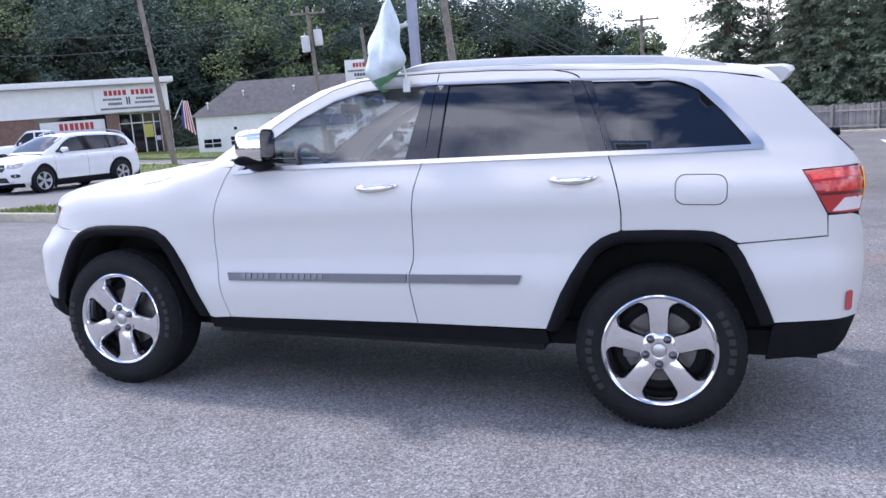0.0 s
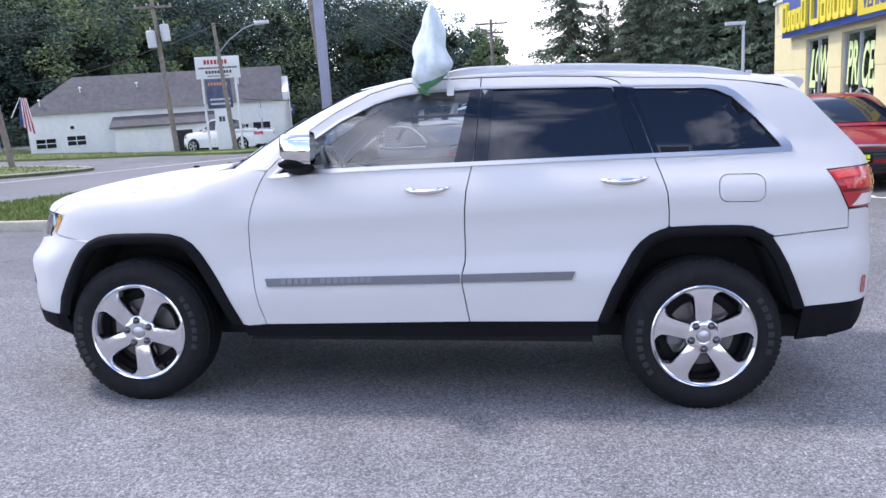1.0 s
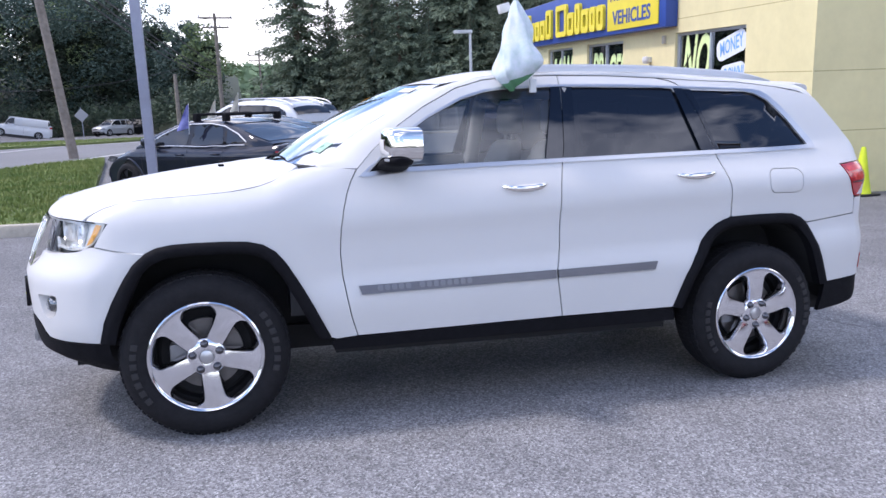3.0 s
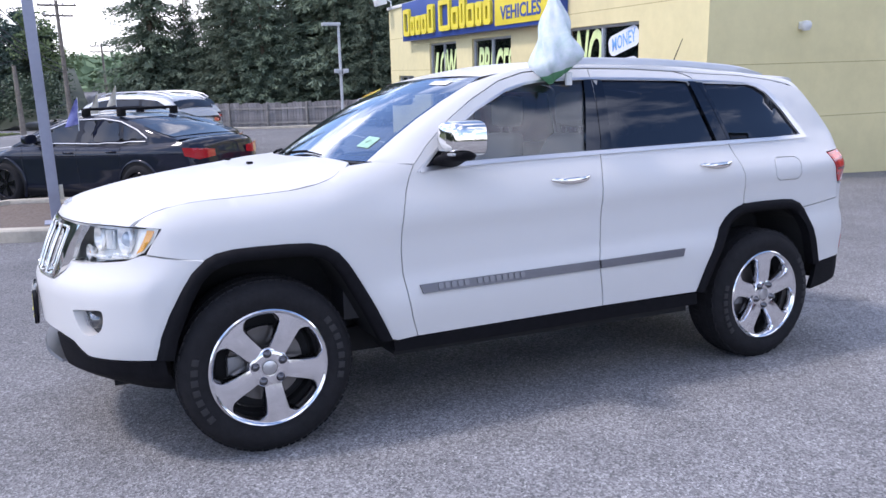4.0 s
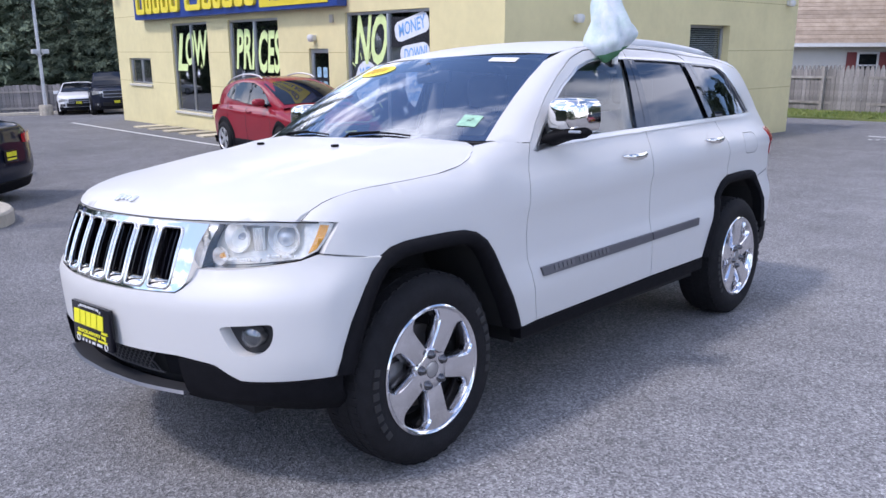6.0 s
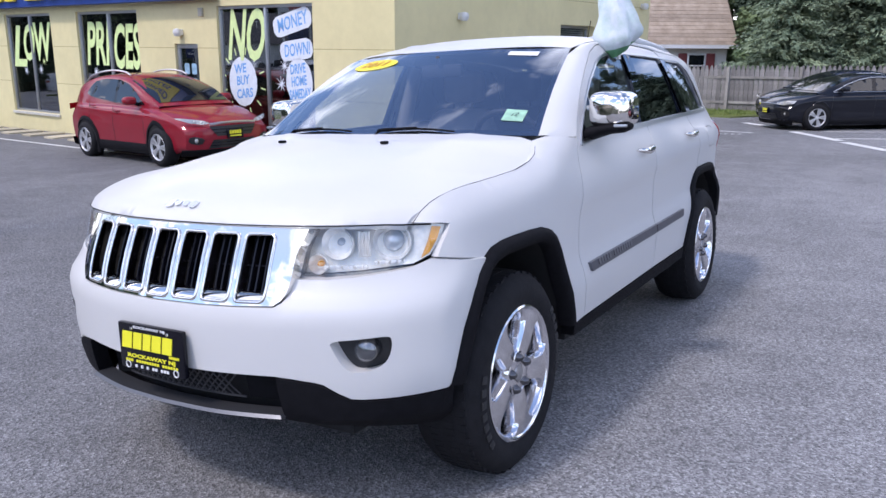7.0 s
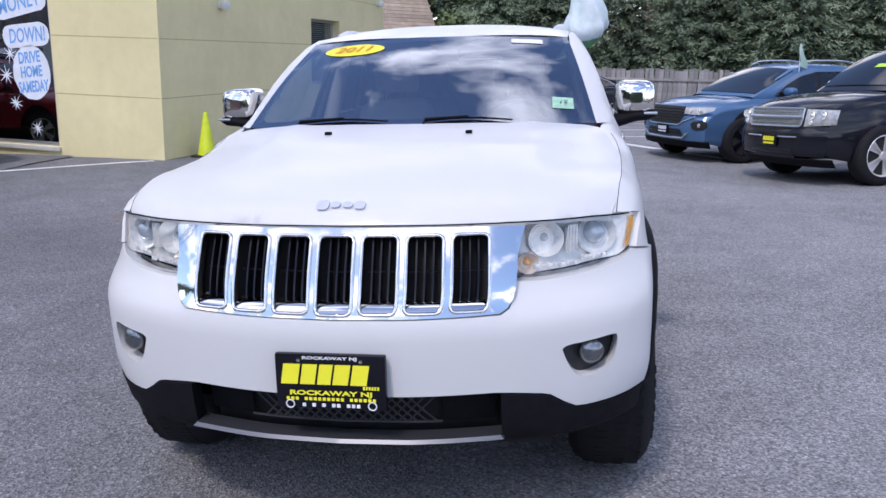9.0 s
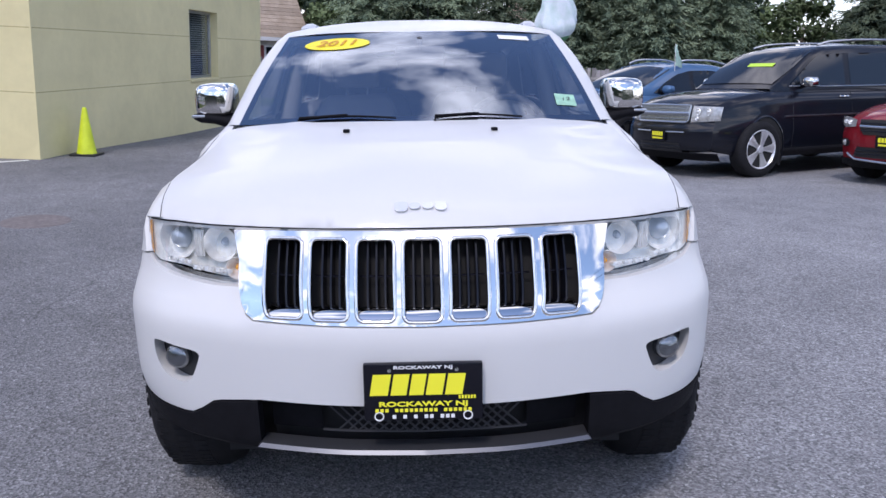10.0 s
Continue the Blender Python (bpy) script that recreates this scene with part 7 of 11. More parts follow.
            bm.faces.new(rows[-1])
            part("door_handle", bm, CHROME, d, "chrome pull handle", smooth=1.2)
            bm = bmesh.new()
            skin(bm, [(x - 0.062 + 0.062 * (1 + math.cos(t)), z + 0.004 + 0.030 * math.sin(t)) for t in [k * math.tau / 24 for k in range(24)]], raised(sg, 0.003), step=0.02)
            part("handle_cup", bm, PAINT, d, smooth=3.2)
        build_mirror(car, sg)
        build_headlight(car, sg)
    build_front(car)
    # hood
    ys = [0.05 * i for i in range(0, 16)]
    edge_f = [(HOOD_FRONT(y) + 0.001, y) for y in ys] + [(HOOD_FRONT(0.772), 0.772)]
    edge_s = [(x, y - 0.002) for x, y, z in HOOD_LINE[1:-3]] + [(0.425, 0.780), (0.455, 0.72)]
    edge_b = [(0.345 + 0.152 * (y / 0.767) ** 2, y) for y in (0.6, 0.5, 0.4, 0.3, 0.2, 0.1)]
    half = edge_f + edge_s + edge_b
    bm = bmesh.new()
    skin(bm, half + [(0.34, 0.0)] + [(x, -y) for x, y in half[::-1][:-1]], lambda x, y: Vector((x, y, hood_z(x, y))), step=0.035, thick=0.012, inward=lambda x, y: Vector((0.5, 0, -1)))
    hood = part("hood", bm, PAINT, car)
    for sg in (-1, 1):       # dark gaps round the hood: over the lamps and grille, and along the fenders
        bm = bmesh.new()
        tube(bm, [nose(sg * s_of(0.83 * i / 24), 1.0085 - 0.0075 * max(0, (i - 21) / 3), 0.0035) for i in range(25)], 0.0026, seg=6)
        part("front_gap", bm, TRIM, hood)
        bm = bmesh.new()
        tube(bm, [(x, sg * (y + 0.0005), z - 0.0005) for x, y, z in HOOD_LINE[:-3]], 0.0012, seg=6)
        part("side_gap", bm, TRIM, hood)
    for i, (dy, w, h) in enumerate(((0.055, 0.036, 0.040), (0.018, 0.030, 0.026), (-0.018, 0.030, 0.026), (-0.054, 0.032, 0.034))):
        bm = bmesh.new()
        o = rounded(-w / 2, -h / 2, w / 2, h / 2, 0.011, 4)
        prism(bm, o, 0.001, 0.006, lambda u, v, d: (lambda x: Vector((x - d, dy - u, hood_z(x, dy - u) + d * 0.7)))(-0.712 + v * 0.95))
        part("emblem_block", bm, BADGE, hood)
    for sg in (-1, 1):
        bm = bmesh.new()
        box(bm, -0.018, -0.012, 0, 0.012, 0.012, 0.012, m=Matrix.Translation((0.104, sg * 0.275, hood_z(0.104, 0.275))), bevel=0.004)
        part("washer_nozzle", bm, TRIM, hood)
    # cowl and windscreen
    bm = bmesh.new()
    rows = []
    for i in range(31):
        p = -1 + 2 * i / 30
        a, b = Vector((0.30 + 0.13 * p * p, 0.75 * p, 0)), screen_at(p, -0.01)
        a.z = hood_z(a.x, a.y) - 0.022
        rows.append([bm.verts.new(v) for v in (a, a.lerp(b, 0.5) - Vector((0, 0, 0.006)), b - Vector((0, 0, 0.004)))])
    for A, B in zip(rows, rows[1:]):
        for k in range(2):
            bm.faces.new((A[k], B[k], B[k + 1], A[k + 1]))
    part("cowl", bm, TRIM, car)
    bm = bmesh.new()
    rows = [[bm.verts.new(screen_at(-1 + 2 * i / 32, j / 16)) for j in range(17)] for i in range(33)]
    for A, B in zip(rows, rows[1:]):
        for k in range(16):
            bm.faces.new((A[k], B[k], B[k + 1], A[k + 1]))
    ws = part("windscreen", bm, SCREEN, car, smooth=3.2)
    ws.visible_shadow = False
    bm = bmesh.new()       # black band round the screen's edge
    for p0, p1, q0, q1 in ((-1, 1, 0.0, 0.055), (-1, 1, 0.955, 1.0), (-1, -0.965, 0.055, 0.955), (0.965, 1, 0.055, 0.955)):
        n, m_ = (32, 2) if p1 - p0 > 1 else (2, 20)
        g = [[bm.verts.new(screen_at(p0 + (p1 - p0) * i / n, q0 + (q1 - q0) * j / m_) - Vector((-0.003, 0, 0.004))) for j in range(m_ + 1)] for i in range(n + 1)]
        for A, B in zip(g, g[1:]):
            for k in range(m_):
                bm.faces.new((A[k], B[k], B[k + 1], A[k + 1]))
    part("frit_band", bm, GLOSS_BLACK, ws)

    def sticker(pq, material, dz=0.003, name="sticker", label=""):
        bm = bmesh.new()
        vs = [bm.verts.new(screen_at(p, q) + Vector((-dz * 0.5, 0, dz))) for p, q in pq]
        bm.faces.new(vs)
        bmesh.ops.triangulate(bm, faces=bm.faces)
        return part(name, bm, material, ws, label)
    oval = [(0.585 + 0.235 * math.cos(a), 0.835 + 0.085 * math.sin(a)) for a in [k * math.tau / 36 for k in range(36)]]
    sticker(oval, mat("sticker_yellow", (0.85, 0.72, 0.03), 0.45), 0.003, "year_sticker", "oval yellow year sticker")
    m = Matrix.Translation(screen_at(0.585, 0.835) + Vector((-0.004, 0, 0.006)))
    d = (screen_at(0.585, 0.9) - screen_at(0.585, 0.77)).normalized()
    e = (screen_at(0.45, 0.835) - screen_at(0.72, 0.835)).normalized()
    rot = Matrix((e, d, e.cross(d))).transposed().to_4x4()
    words("2011", 0.085, 0.0006, mat("sticker_orange", (0.62, 0.30, 0.02), 0.5), ws, m @ rot, "year", bold=0.001, width=0.19, shear=0.2)
    sticker([(-0.775, 0.13), (-0.895, 0.12), (-0.905, 0.225), (-0.785, 0.235)], mat("sticker_green", (0.30, 0.52, 0.38), 0.5, var=0.2, scale=30), 0.003, "inspection_sticker", "green inspection sticker")
    m = Matrix.Translation(screen_at(-0.842, 0.178) + Vector((-0.004, 0, 0.006)))
    words("12", 0.042, 0.0004, mat("sticker_ink", (0.02, 0.03, 0.03), 0.5), ws, m @ rot, "month", bold=0.0)
    sticker([(-0.575, 0.885), (-0.80, 0.872), (-0.80, 0.935), (-0.575, 0.945)], mat("sticker_white", (0.75, 0.76, 0.76), 0.5, var=0.05), 0.003, "toll_tag", "white tag at the top of the screen")
    for y0, y1 in ((0.50, 0.10), (-0.06, -0.42)):      # wipers
        bm = bmesh.new()
        p0, p1 = y0 / 0.767, y1 / 0.767
        pts = [screen_at(p0 + (p1 - p0) * k / 8, 0.018 + 0.022 * math.sin(math.pi * k / 8)) + Vector((-0.006, 0, 0.007)) for k in range(9)]
        tube(bm, pts, 0.006, 0.004, 6)
        tube(bm, [screen_at(p0, -0.02) + Vector((-0.03, 0, 0.0)), pts[0] + Vector((-0.004, 0, 0.006)), pts[4] + Vector((-0.003, 0, 0.006))], 0.009, 0.005, 6)
        part("wiper", bm, TRIM, car)
    # roof, rails, spoiler, tail, aerial
    xs = [1.075 + (3.335 - 1.075) * i / 48 for i in range(49)]
    bm = bmesh.new()
    rows = []
    for i, x in enumerate(xs):
        row = []
        for k in range(29):
            p = -1 + 2 * k / 28
            xx = x + 0.115 * p * p * (1 - i / 48)
            row.append(bm.verts.new((xx, p * ROOF_EDGE_Y(xx), roof_z(xx, p * ROOF_EDGE_Y(xx)))))
        rows.append(row)
    for A, B in zip(rows, rows[1:]):
        for k in range(28):
            bm.faces.new((A[k], B[k], B[k + 1], A[k + 1]))
    part("roof", bm, PAINT, car, smooth=3.2)
    for sg in (-1, 1):
        bm = bmesh.new()
        rows = []
        for i in range(41):
            u = i / 40
            x = 1.60 + 1.58 * u
            foot = max(1 - u / 0.13, (u - 0.80) / 0.20, 0)
            h = 0.032 * (1 - foot ** 2.2) + 0.002
            w = 0.020 + 0.016 * min(1, foot * 2)
            y = sg * (ROOF_EDGE_Y(x) - 0.055)
            z = roof_z(x, abs(y))
            gap = 0.0 if foot > 0 else 0.004
            rows.append([bm.verts.new((x, y + dy, z + dz)) for dy, dz in ((-w, gap - 0.01), (-w, h * 0.65), (-w * 0.5, h), (w * 0.5, h), (w, h * 0.65), (w, gap - 0.01))])
        for A, B in zip(rows, rows[1:]):
            for k in range(6):
                bm.faces.new((A[k], A[(k + 1) % 6], B[(k + 1) % 6], B[k]))
        bm.faces.new(rows[0])
        bm.faces.new(rows[-1])
        part("roof_rail", bm, mat("rail_silver", (0.50, 0.52, 0.55), 0.35, 0.35), car, smooth=0.9)
    bm = bmesh.new()
    rows = []
    for i in range(21):
        p = -1 + 2 * i / 20
        y = 0.597 * p
        x0, z0 = 3.325, roof_z(3.325, abs(y))
        ln = 0.185 - 0.070 * abs(p) ** 2.5
        rows.append([bm.verts.new(v) for v in ((x0, y, z0 + 0.001), (x0 + ln * 0.75, y * 0.99, z0 + 0.002), (x0 + ln, y * 0.985, z0 - 0.008), (x0 + ln + 0.010, y * 0.98, z0 - 0.026), (x0 + ln - 0.02, y * 0.975, z0 - 0.066), (x0 + 0.02, y * 0.97, z0 - 0.050))])
    for A, B in zip(rows, rows[1:]):
        for k in range(5):
            bm.faces.new((A[k], B[k], B[k + 1], A[k + 1]))
    bm.faces.new(rows[0])
    bm.faces.new(rows[-1])
    part("spoiler", bm, PAINT, car, smooth=0.8)
    bm = bmesh.new()
    rows = []
    for z, x in ((1.605, 3.345), (1.56, 3.41), (1.47, 3.50), (1.345, 3.62), (1.245, 3.72), (1.20, 3.742), (1.10, 3.752), (1.0, 3.745), (0.90, 3.774), (0.80, 3.779), (0.65, 3.771), (0.55, 3.748), (0.45, 3.70), (0.40, 3.655)):
        rows.append([bm.verts.new((x - 0.006 + 0.055 * (1 - abs(p) ** 2.5), p * (half_width(x, z) - 0.004), z)) for p in [-1 + 2 * k / 24 for k in range(25)]])
    for A, B in zip(rows, rows[1:]):
        for k in range(24):
            bm.faces.new((A[k], B[k], B[k + 1], A[k + 1]))
    part("tailgate", bm, PAINT, car, smooth=3.2)
    bm = bmesh.new()
    rr = [[bm.verts.new((x + 0.004 + 0.055 * (1 - abs(p * 0.8) ** 2.5), p * w, z)) for p in (-1, -0.6, 0, 0.6, 1)] for z, x, w in ((1.54, 3.44, 0.50), (1.35, 3.617, 0.56), (1.26, 3.71, 0.60))]
    for A, B in zip(rr, rr[1:]):
        for k in range(4):
            bm.faces.new((A[k], B[k], B[k + 1], A[k + 1]))
    part("rear_window", bm, GLOSS_BLACK, car)
    bm = bmesh.new()          # rear wiper: pivot, arm and blade
    tube(bm, [(3.70, 0.0, 1.345), (3.765, 0.0, 1.352)], 0.026, 0.020, 12)
    tube(bm, [(3.75, 0.0, 1.350), (3.742, 0.20, 1.352), (3.715, 0.42, 1.352)], 0.010, 0.006, 6)
    part("rear_wiper", bm, TRIM, car)
    bm = bmesh.new()
    tube(bm, [(2.93, -0.06, roof_z(2.93, 0.06)), (2.945, -0.06, roof_z(2.93, 0.06) + 0.03), (3.03, -0.06, 1.925)], 0.005, 0.0025, 6)
    part("aerial", bm, TRIM, car)
    # floor pan and undertray
    bm = bmesh.new()
    box(bm, -0.60, -0.60, 0.30, 3.62, 0.60, 0.42)
    box(bm, 0.60, -0.86, 0.33, 2.38, 0.86, 0.46)
    box(bm, -0.60, -0.50, 0.34, -0.45, 0.50, 0.60)
    part("underbody", bm, CAVITY, car)
    bm = bmesh.new()
    box(bm, 0.62, -0.80, 0.462, 2.36, 0.80, 0.50)
    box(bm, 2.40, -0.53, 0.50, 3.50, 0.53, 0.95)
    box(bm, 0.40, -0.74, 0.50, 0.62, 0.74, 1.10)
    part("cabin_floor", bm, DASH, car)
    build_cabin(car)
    for x, ang in ((0.0, 62), (2.915, 92)):
        for sg in (-1, 1):
            build_wheel(car, x, sg, ang)
    return car


def build_mirror(car, sg):
    """Door mirror: chrome cap on a black foot."""
    c = Vector((0.925, sg * 0.955, 1.330))
    bm = bmesh.new()
    rows = []
    n = 24
    for x_, k_ in ((-0.104, 0.30), (-0.101, 0.62), (-0.092, 0.82), (-0.074, 0.92), (-0.042, 0.975), (0.0, 1.0), (0.052, 1.0)):
        row = []
        for k in range(n):
            a = k * math.tau / n
            ca, sa = math.cos(a), math.sin(a)
            ex = math.copysign(abs(ca) ** 0.42, ca) * 0.094 * k_
            ez = math.copysign(abs(sa) ** 0.42, sa) * (0.082 if sa > 0 else 0.078) * k_
            if sa > 0 and sg * ex > 0:
                ez -= 0.012 * (abs(ex) / 0.1) ** 2
            row.append(bm.verts.new((c.x + x_ + abs(ex) * 0.25 * (1 if sg * ex > 0 else 0.1), c.y + ex, c.z + ez)))
        rows.append(row)
    for A, B in zip(rows, rows[1:]):
        for k in range(n):
            bm.faces.new((A[k], A[(k + 1) % n], B[(k + 1) % n], B[k]))
    bm.faces.new(rows[0])
    mir = part("door_mirror", bm, CHROME, car, "chrome door mirror on a black foot", smooth=1.0)
    bm = bmesh.new()
    bm.faces.new([bm.verts.new((c.x + 0.055, c.y + math.copysign(abs(math.cos(a)) ** 0.55, math.cos(a)) * 0.088, c.z + 0.006 + math.copysign(abs(math.sin(a)) ** 0.55, math.sin(a)) * 0.066)) for a in [k * math.tau / 24 for k in range(24)]])
    part("mirror_glass", bm, CHROME, mir)
    bm = bmesh.new()
    rows = []
    for u, y, zc, hx, hz in ((0, 0.850, 1.220, 0.080, 0.034), (0.3, 0.89, 1.234, 0.078, 0.034), (0.6, 0.96, 1.250, 0.074, 0.028), (0.85, 1.02, 1.252, 0.066, 0.024), (1, 1.050, 1.256, 0.035, 0.014)):
        rows.append([bm.verts.new((0.895 + math.cos(a) * hx, sg * y, zc + math.sin(a) * hz)) for a in [k * math.tau / 12 for k in range(12)]])
    for A, B in zip(rows, rows[1:]):
        for k in range(12):
            bm.faces.new((A[k], A[(k + 1) % 12], B[(k + 1) % 12], B[k]))
    bm.faces.new(rows[-1])
    part("mirror_foot", bm, TRIM, mir, smooth=1.2)
    bm = bmesh.new()
    box(bm, 0.828, sg * 1.02 - 0.03, 1.254, 0.842, sg * 1.02 + 0.03, 1.266, bevel=0.004)
    part("turn_signal", bm, SATIN, mir)


def build_headlight(car, sg):
    S = lambda y: sg * s_of(y)
    out = [(S(0.530), 0.997), (S(0.507), 0.925), (S(0.503), 0.853), (S(0.58), 0.852), (S(0.66), 0.858), (S(0.74), 0.868), (S(0.80), 0.880), (S(0.835), 0.905), (S(0.850), 0.95), (S(0.856), 0.995), (S(0.83), 1.005), (S(0.79), 1.009), (S(0.65), 1.008)]
    bm = bmesh.new()
    skin(bm, out, lambda s, z: nose(s, z, 0.075 - 0.062 * ease(S(0.72) * sg, S(0.83) * sg, abs(s))), step=0.03)
    hl = part("headlight", bm, mat("lamp_housing", (0.74, 0.73, 0.68), 0.32, 0.25, var=0.15, scale=25), car, "clear headlight with chrome bowls and an amber marker", smooth=3.2)
    bm = bmesh.new()
    skin(bm, out, lambda s, z: nose(s, z, 0.004), step=0.03, thick=0.07, inward=lambda s, z: Vector((1, 0, 0)))
    lens = part("lens", bm, LENS, hl, smooth=0.9)
    lens.visible_shadow = False

    def bowl(y, z, r, depth, back, name, core):
        p = nose(sg * s_of(y), z, back)
        d = Vector((-1, sg * 0.35 * (y / 0.8), 0)).normalized()
        m = Matrix.Translation(p) @ d.to_track_quat("Z", "Y").to_matrix().to_4x4()
        bm = bmesh.new()
        lathe(bm, [(0.006, -depth), (r * 0.5, -depth * 0.85), (r * 0.85, -depth * 0.35), (r, 0.0), (r * 1.06, 0.006), (r * 1.1, -0.004)], 32, "z")
        o = part(name, bm, REFLECTOR, hl, smooth=1.0)
        o.matrix_basis = m
        bm = bmesh.new()
        lathe(bm, [(0.0005, core[1] + 0.012), (core[0] * 0.5, core[1] + 0.010), (core[0] * 0.9, core[1] + 0.002), (core[0], core[1] - 0.006), (core[0] * 1.12, core[1] - 0.01), (core[0] * 1.15, -depth * 0.9)], 28, "z")
        q = part("lamp_core", bm, core[2], o, smooth=1.0)
    glass_core = mat("projector_glass", (0.42, 0.47, 0.52), 0.06, 0.3, coat=1.0)
    bowl(0.742, 0.950, 0.058, 0.05, 0.045, "projector_bowl", (0.030, 0.0, glass_core))
    bowl(0.596, 0.948, 0.050, 0.05, 0.050, "main_beam_bowl", (0.012, -0.02, glass_core))
    bowl(0.545, 0.883, 0.030, 0.03, 0.050, "park_bowl", (0.010, -0.01, AMBER))
    bm = bmesh.new()
    skin(bm, [(S(0.818), 0.897), (S(0.834), 0.912), (S(0.845), 0.95), (S(0.850), 0.99), (S(0.832), 0.994), (S(0.828), 0.95)], lambda s, z: nose(s, z, 0.008), step=0.02)
    part("marker", bm, AMBER, hl, "amber side marker", smooth=3.2)
    for y0, y1, z0, z1 in ((0.56, 0.69, 0.868, 0.880), (0.655, 0.685, 0.905, 0.985), (0.70, 0.80, 0.880, 0.892)):
        bm = bmesh.new()
        n = 7
        for i in range(n):
            u = (i + 0.5) / n
            p = nose(sg * s_of(y0 + (y1 - y0) * u), (z0 + z1) / 2, 0.05)
            box(bm, -0.010, -(y1 - y0) / n * 0.42, -(z1 - z0) / 2, 0.010, (y1 - y0) / n * 0.42, (z1 - z0) / 2, m=Matrix.Translation(p) @ Matrix.Rotation(0.5 * (-1) ** i, 4, "Z"), bevel=0.003)
        part("reflector_facets", bm, REFLECTOR, hl)


def build_front(car):
    S = s_of

    def mirrored(half):
        return half + [(-s, z) for s, z in half[::-1] if abs(s) > 1e-6]
    # bumper cover
    half = [(0.0, 0.760), (S(0.2), 0.761), (S(0.38), 0.764), (S(0.464), 0.767), (S(0.486), 0.782), (S(0.496), 0.81), (S(0.503), 0.846), (S(0.58), 0.845), (S(0.66), 0.851), (S(0.74), 0.861), (S(0.80), 0.872), (S(0.838), 0.893), (S(0.868), 0.886), (S(0.905), 0.872), (S(0.919) + 0.01, 0.862),
            (S(0.919) - 0.005, 0.800), (S(0.917), 0.735), (S(0.9085), 0.651), (S(0.8965), 0.56), (S(0.880), 0.469), (S(0.78), 0.467), (S(0.70), 0.467), (S(0.672), 0.470), (S(0.64), 0.490), (S(0.60), 0.520), (S(0.575), 0.527), (S(0.50), 0.538), (S(0.45), 0.543), (S(0.2), 0.540), (0.0, 0.539)]
    fog = [(S(0.628), 0.664), (S(0.70), 0.669), (S(0.765), 0.677), (S(0.775), 0.668), (S(0.772), 0.625), (S(0.755), 0.583), (S(0.715), 0.561), (S(0.678), 0.560), (S(0.655), 0.590), (S(0.638), 0.632)]
    for _ in range(2):       # round the recess
        fog = [(p[0] * a + q[0] * (1 - a), p[1] * a + q[1] * (1 - a)) for p, q in zip(fog, fog[1:] + fog[:1]) for a in (0.75, 0.25)]
    outline = [(s, z) for s, z in half] + [(-s, z) for s, z in half[1:-1][::-1]]
    bm = bmesh.new()
    skin(bm, outline, nose, holes=[fog, [(-s, z) for s, z in fog]], step=0.035, thick=0.05, inward=lambda s, z: Vector((1, -0.25 * math.copysign(min(1, abs(s)), s), 0)))
    bumper = part("front_bumper", bm, PAINT, car)
    for sg in (-1, 1):
        bm = bmesh.new()
        skin(bm, [(sg * s, z) for s, z in fog], lambda s, z: nose(s, z, 0.045), step=0.03)
        fb = part("fog_recess", bm, FOG_GREY, bumper, smooth=3.2)
        p = nose(sg * S(0.712), 0.628, 0.012)
        bm = bmesh.new()
        lathe(bm, [(0.0005, 0.010), (0.02, 0.008), (0.034, 0.0), (0.038, -0.012), (0.040, -0.05)], 24, "x", (0, 0, 0))
        for v in bm.verts:
            v.co.x = -v.co.x
        fl = part("fog_lamp", bm, mat("fog_bowl", (0.22, 0.23, 0.24), 0.18, 0.9, var=0.2, scale=40), bumper, "round chrome fog lamp", smooth=1.0)
        fl.matrix_basis = Matrix.Translation(p) @ Matrix.Rotation(sg * -0.25, 4, "Z")
        bm = bmesh.new()
        lathe(bm, [(0.0005, 0.016), (0.02, 0.014), (0.036, 0.003)], 24, "x")
        for v in bm.verts:
            v.co.x = -v.co.x
        part("lens", bm, LENS, fl, smooth=3.2)
        # black lower corner
        bm = bmesh.new()
        cl = [(0.460, 0.537), (0.50, 0.533), (0.575, 0.522), (0.60, 0.515), (0.64, 0.485), (0.672, 0.465), (0.70, 0.462), (0.78, 0.462), (0.874, 0.464), (0.870, 0.40), (0.862, 0.345), (0.84, 0.315), (0.78, 0.318), (0.70, 0.335), (0.62, 0.355), (0.50, 0.378), (0.462, 0.392)]
        skin(bm, [(sg * S(y), z) for y, z in cl], lambda s, z: nose(s, z, -0.006 + 0.10 * ease(0.40, 0.30, z)), step=0.03, thick=0.06, inward=lambda s, z: Vector((1, 0, 0)))
        part("lower_corner", bm, TRIM, bumper)
    # lower intake: recess, mesh, bright lip
    bm = bmesh.new()
    skin(bm, [(-S(0.47), 0.345), (S(0.47), 0.345), (S(0.47), 0.545), (-S(0.47), 0.545)], lambda s, z: nose(s, z, 0.10), step=0.05)
    intake = part("lower_intake", bm, CAVITY, bumper, "black lower intake with a bright lip", smooth=3.2)
    bm = bmesh.new()
    def bar(a, b, r, back=0.055):
        n = max(1, int(abs(b[0] - a[0]) / 0.03))
        tube(bm, [nose(a[0] + (b[0] - a[0]) * i / n, a[1] + (b[1] - a[1]) * i / n, back) for i in range(n + 1)], r, seg=5, caps=False)
    k = -0.285
    while k < 0.285:
        for d in (-1, 1):
            x1 = k + d * 0.095
            if -0.30 < x1 < 0.30:
                bar((k, 0.436), (x1, 0.528), 0.0030)
        k += 0.030
    bar((-0.30, 0.436), (0.30, 0.436), 0.004)
    bar((-0.30, 0.528), (0.30, 0.528), 0.004)
    part("mesh", bm, mat("mesh_black", (0.055, 0.055, 0.060), 0.4, 0.4), intake)
